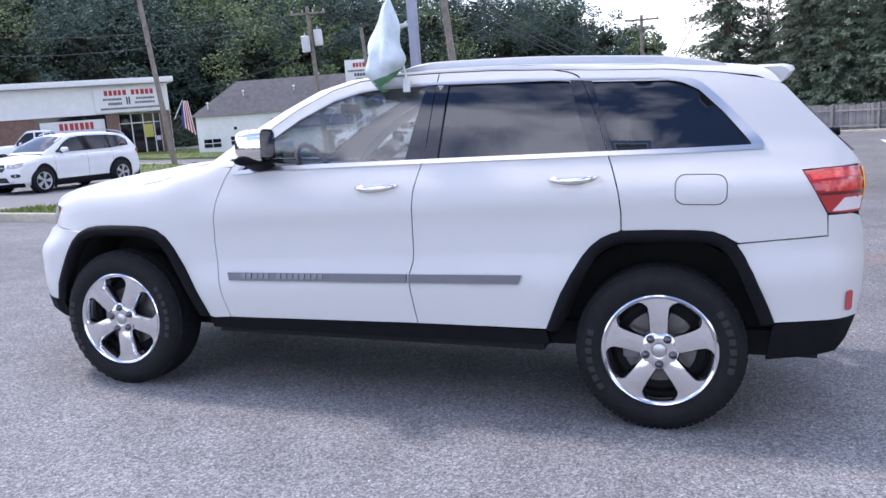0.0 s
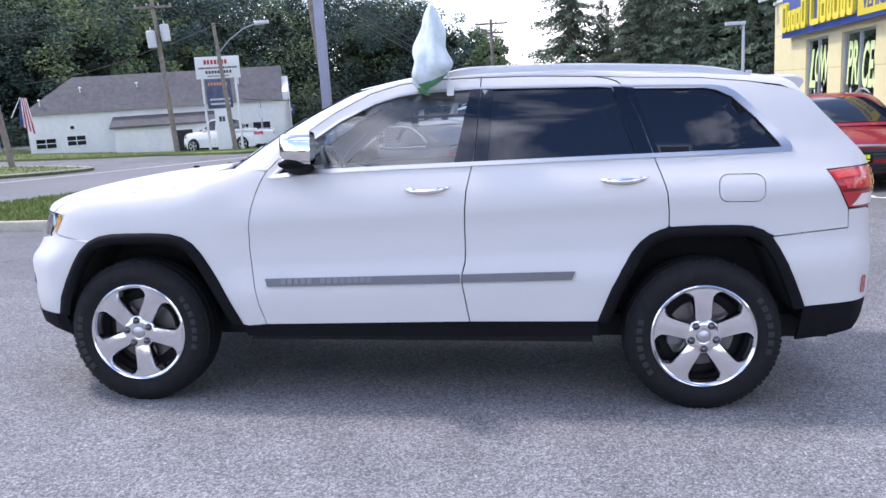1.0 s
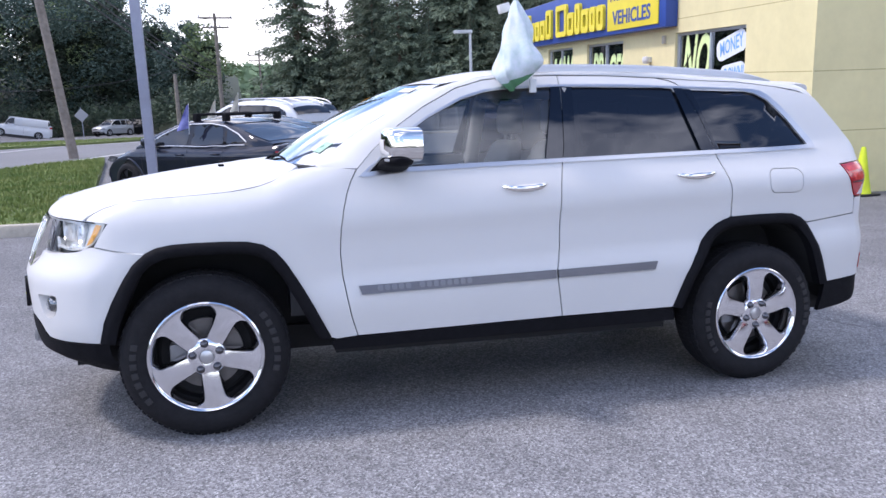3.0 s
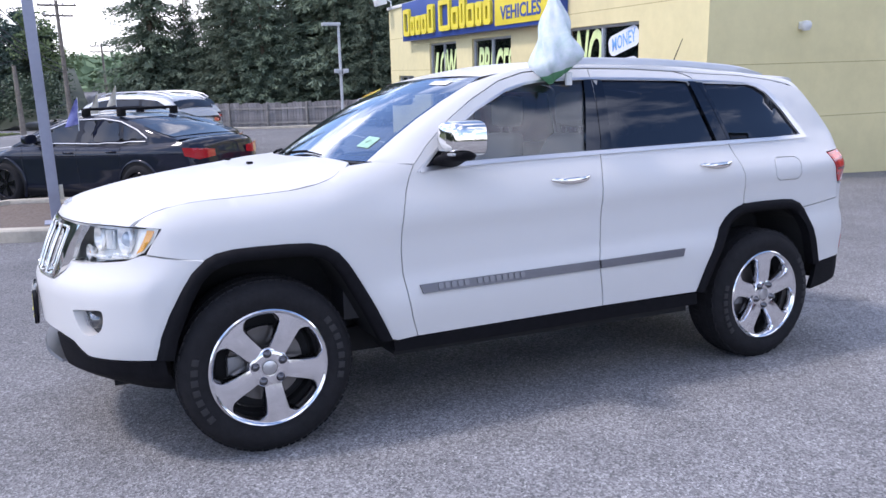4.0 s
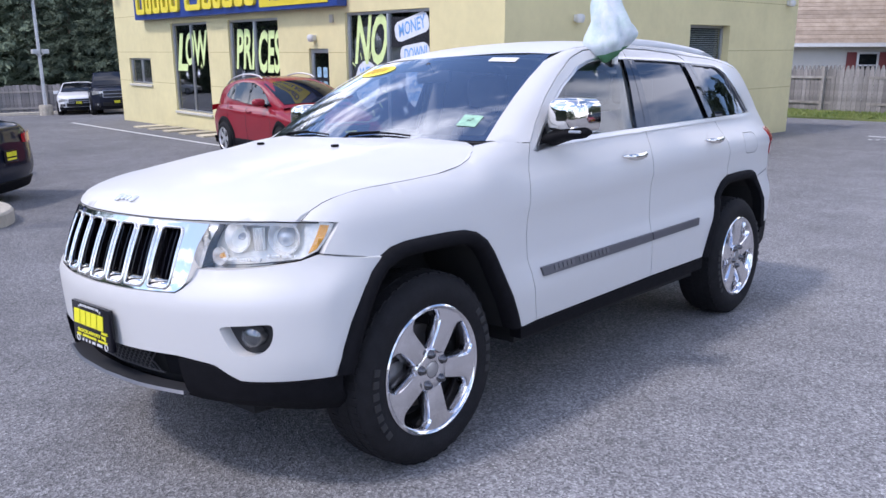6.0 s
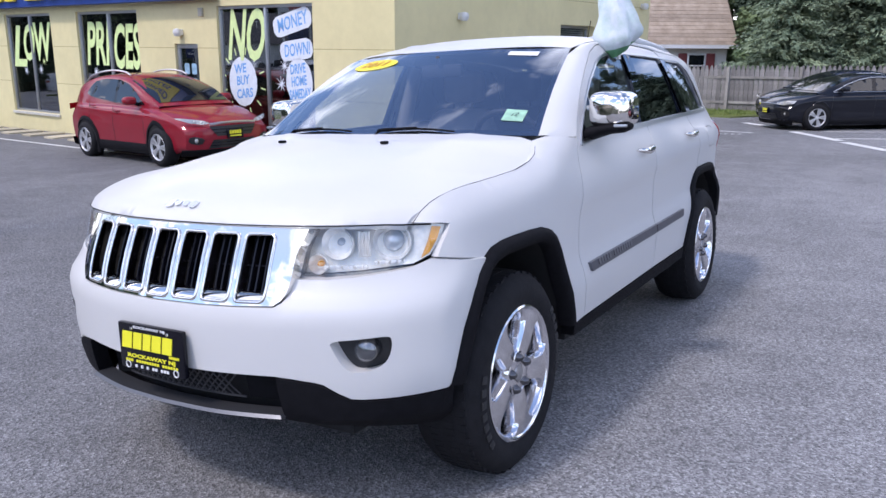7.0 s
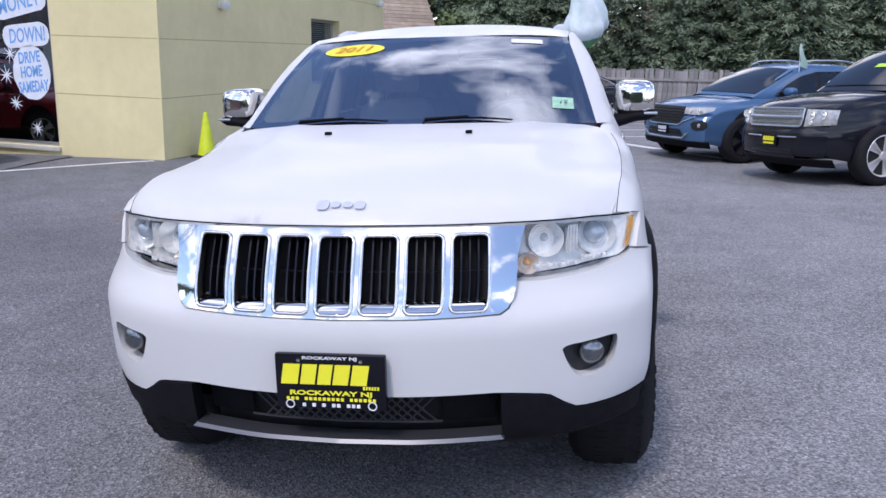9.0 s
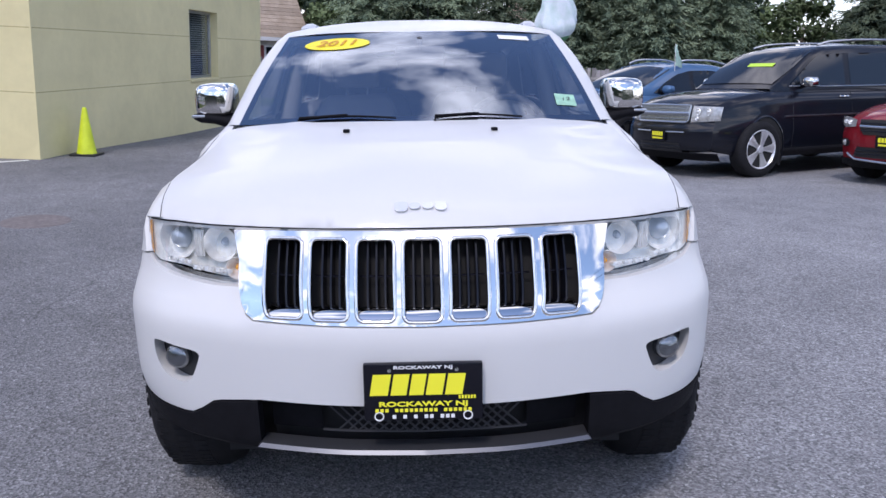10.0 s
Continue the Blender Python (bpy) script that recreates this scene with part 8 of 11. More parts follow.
    for s0, s1 in ((-0.465, -0.305), (0.305, 0.465)):
        bm = bmesh.new()
        skin(bm, [(s0, 0.430), (s1, 0.430), (s1, 0.53), (s0, 0.53)], lambda s, z: nose(s, z, 0.07), step=0.04)
        part("blank_panel", bm, TRIM, intake, smooth=3.2)
    bm = bmesh.new()
    skin(bm, [(-S(0.462), 0.402), (-0.2, 0.399), (0.2, 0.399), (S(0.462), 0.402), (S(0.455), 0.412), (0.2, 0.409), (-0.2, 0.409), (-S(0.455), 0.412)], lambda s, z: nose(s, z, -0.030 + 1.1 * (z - 0.40)), step=0.006, thick=0.07, inward=lambda s, z: Vector((1, 0, 0)), grid=(np.arange(-0.46, 0.46, 0.03), [0.405]))
    part("lip", bm, LIP, intake, "satin chrome lip")
    bm = bmesh.new()
    skin(bm, [(-S(0.47), 0.30), (S(0.47), 0.30), (S(0.462), 0.399), (-S(0.462), 0.399)], lambda s, z: nose(s, z, 0.02 + 3.2 * (0.399 - z)), step=0.05)
    part("undertray", bm, TRIM, intake, smooth=3.2)
    def grille_at(s, z, back=0.0):
        """The grille stands straight between the hood's edge and the bumper's shoulder."""
        k = (z - 0.765) / (1.0 - 0.765)
        return nose(s, z, back + NOSE(0.765) + 0.012 + (NOSE(1.0) - NOSE(0.765) - 0.012) * k - 0.006 * math.sin(math.pi * min(1, max(0, k))) - NOSE(z))
    # grille: chrome surround with seven openings
    half = [(0.0, 1.004), (0.2, 1.004), (S(0.40), 1.003), (S(0.523), 1.000), (S(0.500), 0.925), (S(0.496), 0.852), (S(0.490), 0.81), (S(0.480), 0.786), (S(0.460), 0.772), (S(0.36), 0.768), (0.2, 0.765), (0.0, 0.764)]
    outline = half + [(-s, z) for s, z in half[1:-1][::-1]]
    slots = []
    for i in range(-3, 4):
        y = 0.1245 * i
        z0 = 0.780 - 0.006 * (3 - abs(i)) / 3
        slots.append([(s_of(a), b) for a, b in rounded(y - 0.051, z0, y + 0.051, 0.984, 0.018, 4)])
    ups = lambda s, z: grille_at(s, z, -0.006 - 0.004 * ease(0.80, 0.768, z))
    bm = bmesh.new()
    skin(bm, outline, ups, holes=slots, step=0.022, thick=0.045, inward=lambda s, z: Vector((1, 0, 0)))
    grille = part("grille", bm, CHROME, car, "chrome seven-slot grille with black bars", smooth=0.7)
    bm = bmesh.new()
    skin(bm, [(-S(0.45), 0.765), (S(0.45), 0.765), (S(0.45), 0.99), (-S(0.45), 0.99)], lambda s, z: grille_at(s, z, 0.06), step=0.05)
    part("backing", bm, CAVITY, grille, smooth=3.2)
    for sl in slots:
        bm = bmesh.new()
        loop_ = dense(sl, 0.02)
        tube(bm, [ups(s, z) + Vector((-0.001, 0, 0)) for s, z in loop_ + loop_[:1]], 0.0058, seg=8, caps=False)
        part("slot_rim", bm, CHROME, grille, smooth=1.2)
    for i in range(-3, 4):
        y = 0.1245 * i
        for dy in (-0.024, 0.0, 0.024):
            bm = bmesh.new()
            a, b = grille_at(s_of(y + dy), 0.778, 0.022), grille_at(s_of(y + dy), 0.982, 0.022)
            n = 6
            rows = [[bm.verts.new(grille_at(s_of(y + dy + w), 0.778 + 0.204 * j / n, bk)) for w, bk in ((-0.0025, 0.02), (0.0025, 0.02), (0.003, 0.055), (-0.003, 0.055))] for j in range(n + 1)]
            for A, B in zip(rows, rows[1:]):
                for k in range(4):
                    bm.faces.new((A[k], A[(k + 1) % 4], B[(k + 1) % 4], B[k]))
            part("bar", bm, GLOSS_BLACK, grille)
        bm = bmesh.new()
        tube(bm, [grille_at(s_of(y + u), 0.882, 0.03) for u in (-0.046, 0, 0.046)], 0.003, seg=5)
        part("cross_bar", bm, GLOSS_BLACK, grille)
        bm = bmesh.new()        # bright foot of each opening
        rows = [[bm.verts.new(v) for v in (grille_at(s_of(y + w), 0.777, -0.009), grille_at(s_of(y + w), 0.785, -0.004), grille_at(s_of(y + w), 0.799, 0.006), grille_at(s_of(y + w), 0.807, 0.034))] for w in (-0.047, -0.02, 0.02, 0.047)]
        for A, B in zip(rows, rows[1:]):
            for k in range(3):
                bm.faces.new((A[k], B[k], B[k + 1], A[k + 1]))
        part("slot_foot", bm, CHROME, grille, smooth=1.5)
    # dealer plate
    bm = bmesh.new()
    m = Matrix.Translation((-0.892, 0.003, 0.594))
    box(bm, -0.008, -0.158, -0.080, 0.012, 0.158, 0.080, m=m, bevel=0.006)
    plate = part("dealer_plate", bm, GLOSS_BLACK, bumper, "black dealer plate with yellow and white lettering")
    yel, wht = mat("plate_yellow", (0.85, 0.80, 0.03), 0.5), mat("plate_white", (0.75, 0.75, 0.75), 0.5)

    def bars(y0, y1, z, h, n, material, d=-0.0105, seed=0, gap=0.3):
        rng = random.Random(seed)
        w = (y1 - y0) / n
        for i in range(n):
            if rng.random() < 0.10 and 0 < i < n - 1 and n > 6:
                continue
            a = y0 + w * i
            bm = bmesh.new()
            box(bm, d, a + w * gap / 2, z - h / 2, d + 0.004, a + w * (1 - gap / 2), z + h / 2, bevel=min(h, w) * 0.12)
            o = part("plate_block", bm, material, plate, smooth=0)
            o.matrix_basis = m
    for y, w, h in ((0.112, 0.048, 0.058), (0.060, 0.042, 0.058), (0.013, 0.038, 0.058), (-0.034, 0.044, 0.058), (-0.086, 0.046, 0.058)):
        bm = bmesh.new()          # the trade name as slanted plain shapes
        prism(bm, [(y + w / 2 + 0.006, -0.007), (y - w / 2 + 0.006, -0.007), (y - w / 2 - 0.004, -0.007 + h), (y + w / 2 - 0.004, -0.007 + h)], -0.0105, -0.0065, lambda u, v, d: Vector((d, u, v)))
        part("plate_block", bm, yel, plate, smooth=0).matrix_basis = m
    bars(-0.140, -0.092, -0.014, 0.009, 6, yel, d=-0.0125, seed=3)
    bars(-0.130, 0.130, -0.050, 0.009, 20, yel, seed=5)
    bars(-0.085, 0.085, -0.068, 0.010, 12, wht, seed=7)
    facing_front = Matrix(((0, 0, -1), (-1, 0, 0), (0, 1, 0))).to_4x4()
    words("ROCKAWAY NJ", 0.018, 0.001, yel, plate, m @ Matrix.Translation((-0.0085, 0, -0.033)) @ facing_front, "town_name", bold=0.0006, width=0.235)
    words("ROCKAWAY NJ", 0.012, 0.001, wht, plate, m @ Matrix.Translation((-0.0085, 0, 0.069)) @ facing_front, "town_name", bold=0.0003, width=0.155)
    for y in (-0.118, 0.118):
        bm = bmesh.new()
        lathe(bm, [(0.010, -0.0105), (0.013, -0.0105), (0.013, -0.007), (0.010, -0.007)], 20, "x", closed=True)
        o = part("round_mark", bm, wht, plate)
        o.matrix_basis = m @ Matrix.Translation((0, y, -0.066))
        bm = bmesh.new()
        lathe(bm, [(0.0003, -0.012), (0.005, -0.011), (0.006, -0.008)], 12, "x")
        o = part("screw", bm, CHROME, plate)
        o.matrix_basis = m @ Matrix.Translation((0, y * 0.75, 0.062))


def build_wheel(car, x, sg, ang):
    """Alloy wheel with five broad spokes in an all-terrain tyre. Its own axis is y, its outer face towards -y."""
    hub = new("wheel")
    hub.empty_display_size = 0.1
    hub.parent = car
    hub.matrix_basis = Matrix.Translation((x, sg * 0.80, 0.378)) @ (Matrix.Rotation(math.pi, 4, "Z") if sg > 0 else Matrix())
    o = -0.135          # plane of the outer sidewall
    bm = bmesh.new()
    prof = [(0.235, o + 0.03), (0.252, o + 0.012), (0.262, o + 0.006), (0.285, o - 0.004), (0.318, o - 0.006), (0.343, o + 0.004), (0.360, o + 0.018), (0.372, o + 0.034), (0.379, o + 0.055), (0.382, o + 0.10), (0.383, 0.0),
            (0.382, -o - 0.10), (0.379, -o - 0.055), (0.360, -o - 0.018), (0.318, -o + 0.006), (0.252, -o - 0.012), (0.235, -o - 0.03)]
    lathe(bm, prof, 72, "y")
    tyre = part("tyre", bm, RUBBER, hub, smooth=0.8)
    bm = bmesh.new()
    for i in range(80):                    # tread and shoulder blocks
        a = i * math.tau / 80
        rot = Matrix.Rotation(a, 4, "Y")
        dz = 0.006 * (i % 2)
        box(bm, -0.0115, o + 0.040 - dz, 0.364, 0.0115, o + 0.078, 0.3800, m=rot)
        box(bm, -0.012, o + 0.085, 0.378, 0.010, o + 0.125, 0.3838, m=rot @ Matrix.Rotation(0.02, 4, "Y"))
        box(bm, -0.010, 0.01, 0.378, 0.010, 0.05, 0.3845, m=rot)
    part("tread", bm, RUBBER, tyre, smooth=0)
    rng = random.Random(7)
    for a0, n in ((35, 7), (215, 7)):      # raised sidewall lettering as plain blocks
        for i in range(n):
            bm = bmesh.new()
            a = radians(a0 - i * 8)
            box(bm, -0.014, -0.002, -0.014, 0.014, 0.0035, 0.014, m=Matrix.Rotation(-a + math.pi / 2, 4, "Y") @ Matrix.Translation((0, o - 0.007, 0.316)), bevel=0.003)
            part("raised_block", bm, mat("rubber_mark", (0.018, 0.018, 0.020), 0.7), tyre)
    bm = bmesh.new()
    lathe(bm, [(0.258, o + 0.012), (0.258, o + 0.004), (0.252, o + 0.000), (0.243, o + 0.004), (0.236, o + 0.016), (0.228, o + 0.045), (0.222, o + 0.12), (0.215, 0.10), (0.235, 0.13), (0.250, 0.125)], 72, "y")
    part("rim", bm, ALLOY, hub, smooth=0.7)
    bm = bmesh.new()
    lathe(bm, [(0.0005, 0.0), (0.205, 0.0), (0.22, 0.02)], 40, "y")
    part("inner_barrel", bm, CAVITY, hub)
    bm = bmesh.new()
    lathe(bm, [(0.06, -0.035), (0.165, -0.035), (0.165, -0.012), (0.06, -0.012)], 48, "y", closed=True)
    part("brake_disc", bm, mat("disc_iron", (0.16, 0.15, 0.145), 0.5, 0.8, var=0.2), hub)
    bm = bmesh.new()
    box(bm, -0.165, -0.05, -0.06, -0.085, -0.005, 0.05, bevel=0.012)
    part("brake_caliper", bm, mat("caliper_grey", (0.22, 0.22, 0.23), 0.45, 0.6), hub)
    # spokes: width grows to the rim, face dished towards the hub
    edge = [(0.045, 0.033), (0.070, 0.0405), (0.095, 0.0435), (0.120, 0.045), (0.150, 0.0465), (0.180, 0.0500), (0.200, 0.0545), (0.213, 0.061), (0.224, 0.071), (0.233, 0.086), (0.243, 0.108)]
    for i in range(5):
        bm = bmesh.new()
        rows = []
        for r, w in edge:
            k = (r - 0.045) / 0.198
            f = o + 0.020 - 0.012 * k - 0.006 * math.sin(math.pi * k)
            rows.append([bm.verts.new((u, y, math.sqrt(max(0, r * r - u * u)) if r > 0.2 else r)) for u, y in ((-w * 1.10, f + 0.055), (-w * 1.02, f + 0.014), (-w * 0.87, f + 0.001), (-w * 0.3, f - 0.002), (w * 0.3, f - 0.002), (w * 0.87, f + 0.001), (w * 1.02, f + 0.014), (w * 1.10, f + 0.055))])
        for A, B in zip(rows, rows[1:]):
            for k in range(7):
                bm.faces.new((A[k], A[k + 1], B[k + 1], B[k]))
        sp = part("spoke", bm, ALLOY, hub, smooth=0.7)
        sp.matrix_basis = Matrix.Rotation(radians(90 - (ang + 72 * i)), 4, "Y")
        bm = bmesh.new()
        lathe(bm, [(0.0005, o - 0.008), (0.010, o - 0.006), (0.015, o + 0.001), (0.0165, o + 0.010), (0.0195, o + 0.012), (0.0195, o + 0.030)], 12, "y")
        ln = part("lug_nut", bm, mat("dark_chrome", (0.13, 0.13, 0.14), 0.16, 0.95), hub, smooth=0.9)
        ln.matrix_basis = Matrix.Rotation(radians(90 - (ang + 36 + 72 * i)), 4, "Y") @ Matrix.Translation((0, 0, 0.0635))
    bm = bmesh.new()
    lathe(bm, [(0.092, o + 0.040), (0.088, o + 0.020), (0.082, o + 0.014), (0.045, o + 0.012), (0.034, o + 0.014)], 40, "y")
    part("hub_plate", bm, ALLOY, hub, smooth=0.9)
    bm = bmesh.new()
    lathe(bm, [(0.0005, o + 0.008), (0.020, o + 0.009), (0.031, o + 0.012), (0.035, o + 0.022)], 32, "y")
    part("centre_cap", bm, SATIN, hub, smooth=0.9)


def build_cabin(car):
    """Seats, dash, wheel and mirror as they show through the glass."""
    bm = bmesh.new()
    for i in range(1):
        rows = []
        for p in [-1 + 2 * k / 20 for k in range(21)]:
            rows.append([bm.verts.new(v) for v in ((0.52 + 0.10 * p * p, 0.74 * p, 1.19), (0.66 + 0.06 * p * p, 0.74 * p, 1.205 + 0.025 * math.exp(-((p + 0.55) / 0.25) ** 2)), (0.86 + 0.05 * p * p, 0.76 * p, 1.17 + 0.04 * math.exp(-((p + 0.55) / 0.25) ** 2)), (0.92, 0.76 * p, 1.08), (0.88, 0.76 * p, 0.80), (0.70, 0.76 * p, 0.55))])
        for A, B in zip(rows, rows[1:]):
            for k in range(5):
                bm.faces.new((A[k], B[k], B[k + 1], A[k + 1]))
    part("dashboard", bm, DASH, car, smooth=0.9)
    bm = bmesh.new()
    n = 28
    c, ax = Vector((1.00, -0.405, 1.165)), Matrix.Rotation(radians(-28), 4, "Y")
    ring = [c + ax @ Vector((0, 0.185 * math.cos(k * math.tau / n), 0.185 * math.sin(k * math.tau / n))) for k in range(n + 1)]
    tube(bm, ring, 0.016, seg=8, caps=False)
    tube(bm, [c + ax @ Vector((0, -0.18, 0.0)), c + ax @ Vector((0.02, 0, 0)), c + ax @ Vector((0, 0.18, 0.0))], 0.022, seg=6)
    tube(bm, [c + ax @ Vector((0.02, 0, 0)), c + ax @ Vector((0, 0, -0.18))], 0.02, seg=6)
    tube(bm, [c + ax @ Vector((-0.02, 0, 0)), c + Vector((-0.25, 0, -0.08))], 0.04, seg=8)
    part("steering_wheel", bm, DASH, car, smooth=0.9)
    bm = bmesh.new()
    box(bm, 1.02, -0.12, 1.505, 1.055, 0.12, 1.57, bevel=0.02)
    tube(bm, [(1.03, 0, 1.55), (0.99, 0, 1.605)], 0.012)
    part("rear_view_mirror", bm, DASH, car)

    def seat(y, x=1.55, w=0.27):
        st = new("seat")
        st.parent = car
        st.matrix_basis = Matrix.Translation((x, y, 0.0))
        bm = bmesh.new()
        box(bm, -0.28, -w, 0.62, 0.26, w, 0.78, bevel=0.06)
        part("cushion", bm, SEAT, st)
        bm = bmesh.new()
        rows = []
        for z, wy, th in ((0.72, 0.86, 0.15), (0.85, 0.98, 0.17), (1.05, 1.0, 0.15), (1.20, 0.92, 0.12), (1.30, 0.78, 0.10), (1.335, 0.60, 0.06)):
            xo = 0.20 + (z - 0.72) * 0.30
            rows.append([bm.verts.new((xo + math.copysign(abs(math.cos(a)) ** 0.6, math.cos(a)) * th / 2 * (1 + 0.35 * abs(math.sin(a)) ** 3 * (math.cos(a) < 0)), math.copysign(abs(math.sin(a)) ** 0.6, math.sin(a)) * w * wy, z)) for a in [k * math.tau / 20 for k in range(20)]])
        for A, B in zip(rows, rows[1:]):
            for k in range(20):
                bm.faces.new((A[k], A[(k + 1) % 20], B[(k + 1) % 20], B[k]))
        bm.faces.new(rows[-1])
        part("backrest", bm, SEAT, st, smooth=1.2)
        bm = bmesh.new()
        box(bm, 0.34, -0.135, 1.37, 0.45, 0.135, 1.57, bevel=0.045)
        for d in (-0.06, 0.06):
            tube(bm, [(0.385, d, 1.30), (0.39, d, 1.40)], 0.008)
        part("headrest", bm, SEAT, st, smooth=1.2)
    seat(-0.38)
    seat(0.38)
    seat(-0.29, 2.24, 0.25)
    seat(0.29, 2.24, 0.25)
    for sg in (-1, 1):
        bm = bmesh.new()
        box(bm, 0.75, sg * 0.80 - 0.03, 0.50, 1.74, sg * 0.80 + 0.03, 1.17, bevel=0.03)
        part("door_lining", bm, DASH, car)
        bm = bmesh.new()
        tube(bm, [(1.80, sg * 0.79, 0.6), (1.80, sg * 0.77, 1.2), (1.84, sg * 0.68, 1.60)], 0.06, 0.045, 8)
        part("inner_pillar", bm, mat("pillar_lining", (0.36, 0.35, 0.33), 0.7), car, smooth=0.9)
    bm = bmesh.new()
    rows = [[bm.verts.new((x, p * (ROOF_EDGE_Y(x) - 0.02), roof_z(x, abs(p) * ROOF_EDGE_Y(x)) - 0.03)) for p in [-1 + k / 4 for k in range(9)]] for x in (1.15, 1.4, 1.8, 2.4, 3.0, 3.42)]
    for A, B in zip(rows, rows[1:]):
        for k in range(8):
            bm.faces.new((A[k], B[k], B[k + 1], A[k + 1]))
    part("headlining", bm, mat("headlining_cloth", (0.42, 0.41, 0.39), 0.9, var=0.05, scale=40), car)


suv = build_suv()


def window_flag():
    """A pale green pennant clipped to the driver's window, with its plastic staff."""
    e = thing("window_flag", STAND @ Matrix.Translation((1.662, -0.725, 1.612)), "pale green car flag on a staff clipped to the window", "flag")
    bm = bmesh.new()
    box(bm, -0.018, -0.012, -0.03, 0.018, 0.006, 0.04, bevel=0.004)
    part("clip", bm, WHITE_PAINT, e)
    bm = bmesh.new()
    top = Vector((-0.085, 0.01, 0.425))
    tube(bm, [(0, 0, 0.02), tuple(Vector((0, 0, 0.02)).lerp(top, 0.5)), tuple(top)], 0.006, 0.004, 6)
    part("staff", bm, WHITE_PAINT, e)
    bm = bmesh.new()
    pale = mat("flag_cloth", (0.43, 0.56, 0.53), 0.8, color2=(0.66, 0.70, 0.76), scale=12, bump=0.2, bump_scale=20)
    def drape(u, v):
        """The cloth hangs from the staff, bellying out over the roof's edge, with folds that open downwards."""
        a = Vector((0.0, 0, 0.02)).lerp(top, u)
        r = 0.010 + 0.128 * (1 - u) ** 0.80 * ease(-0.12, 0.22, u)
        w = radians(-25 - 235 * v)
        r *= 1 + 0.17 * math.sin(5.0 * w + 4.5 * u) + 0.09 * math.sin(9.0 * w - 9.0 * u) + 0.07 * math.sin(14.0 * u + 2.0 * w)
        c = a + Vector((-0.60, -0.20, 0)) * (0.010 + 0.112 * (1 - u) ** 0.85)
        return c + Vector((r * math.cos(w), r * math.sin(w), (0.008 * math.sin(2 * w + 5 * u) + 0.045 * math.cos(w)) * (1 - u)))

    def sheet_of(bm, u0, u1, n):
        rows = [[bm.verts.new(drape(u0 + (u1 - u0) * i / n, k / 16)) for k in range(17)] for i in range(n + 1)]
        for A, B in zip(rows, rows[1:]):
            for k in range(16):
                bm.faces.new((A[k], B[k], B[k + 1], A[k + 1]))
    sheet_of(bm, 0.075, 1.0, 20)
    cloth = part("cloth", bm, pale, e, smooth=3.2)
    bm = bmesh.new()
    sheet_of(bm, 0.0, 0.075, 3)
    part("green_hem", bm, mat("flag_green", (0.06, 0.20, 0.09), 0.8, color2=(0.13, 0.33, 0.17), scale=14), e, smooth=3.2)


window_flag()

# ---- the other cars ----
DARK_GRILLE = mat("dark_grille", (0.012, 0.012, 0.014), 0.4)
LAMP_CLEAR = mat("lamp_clear", (0.40, 0.40, 0.39), 0.2, 0.3, var=0.3, scale=14, coat=1.0)
PLATE_YELLOW = mat("plate_yellow", (0.85, 0.80, 0.03), 0.5)


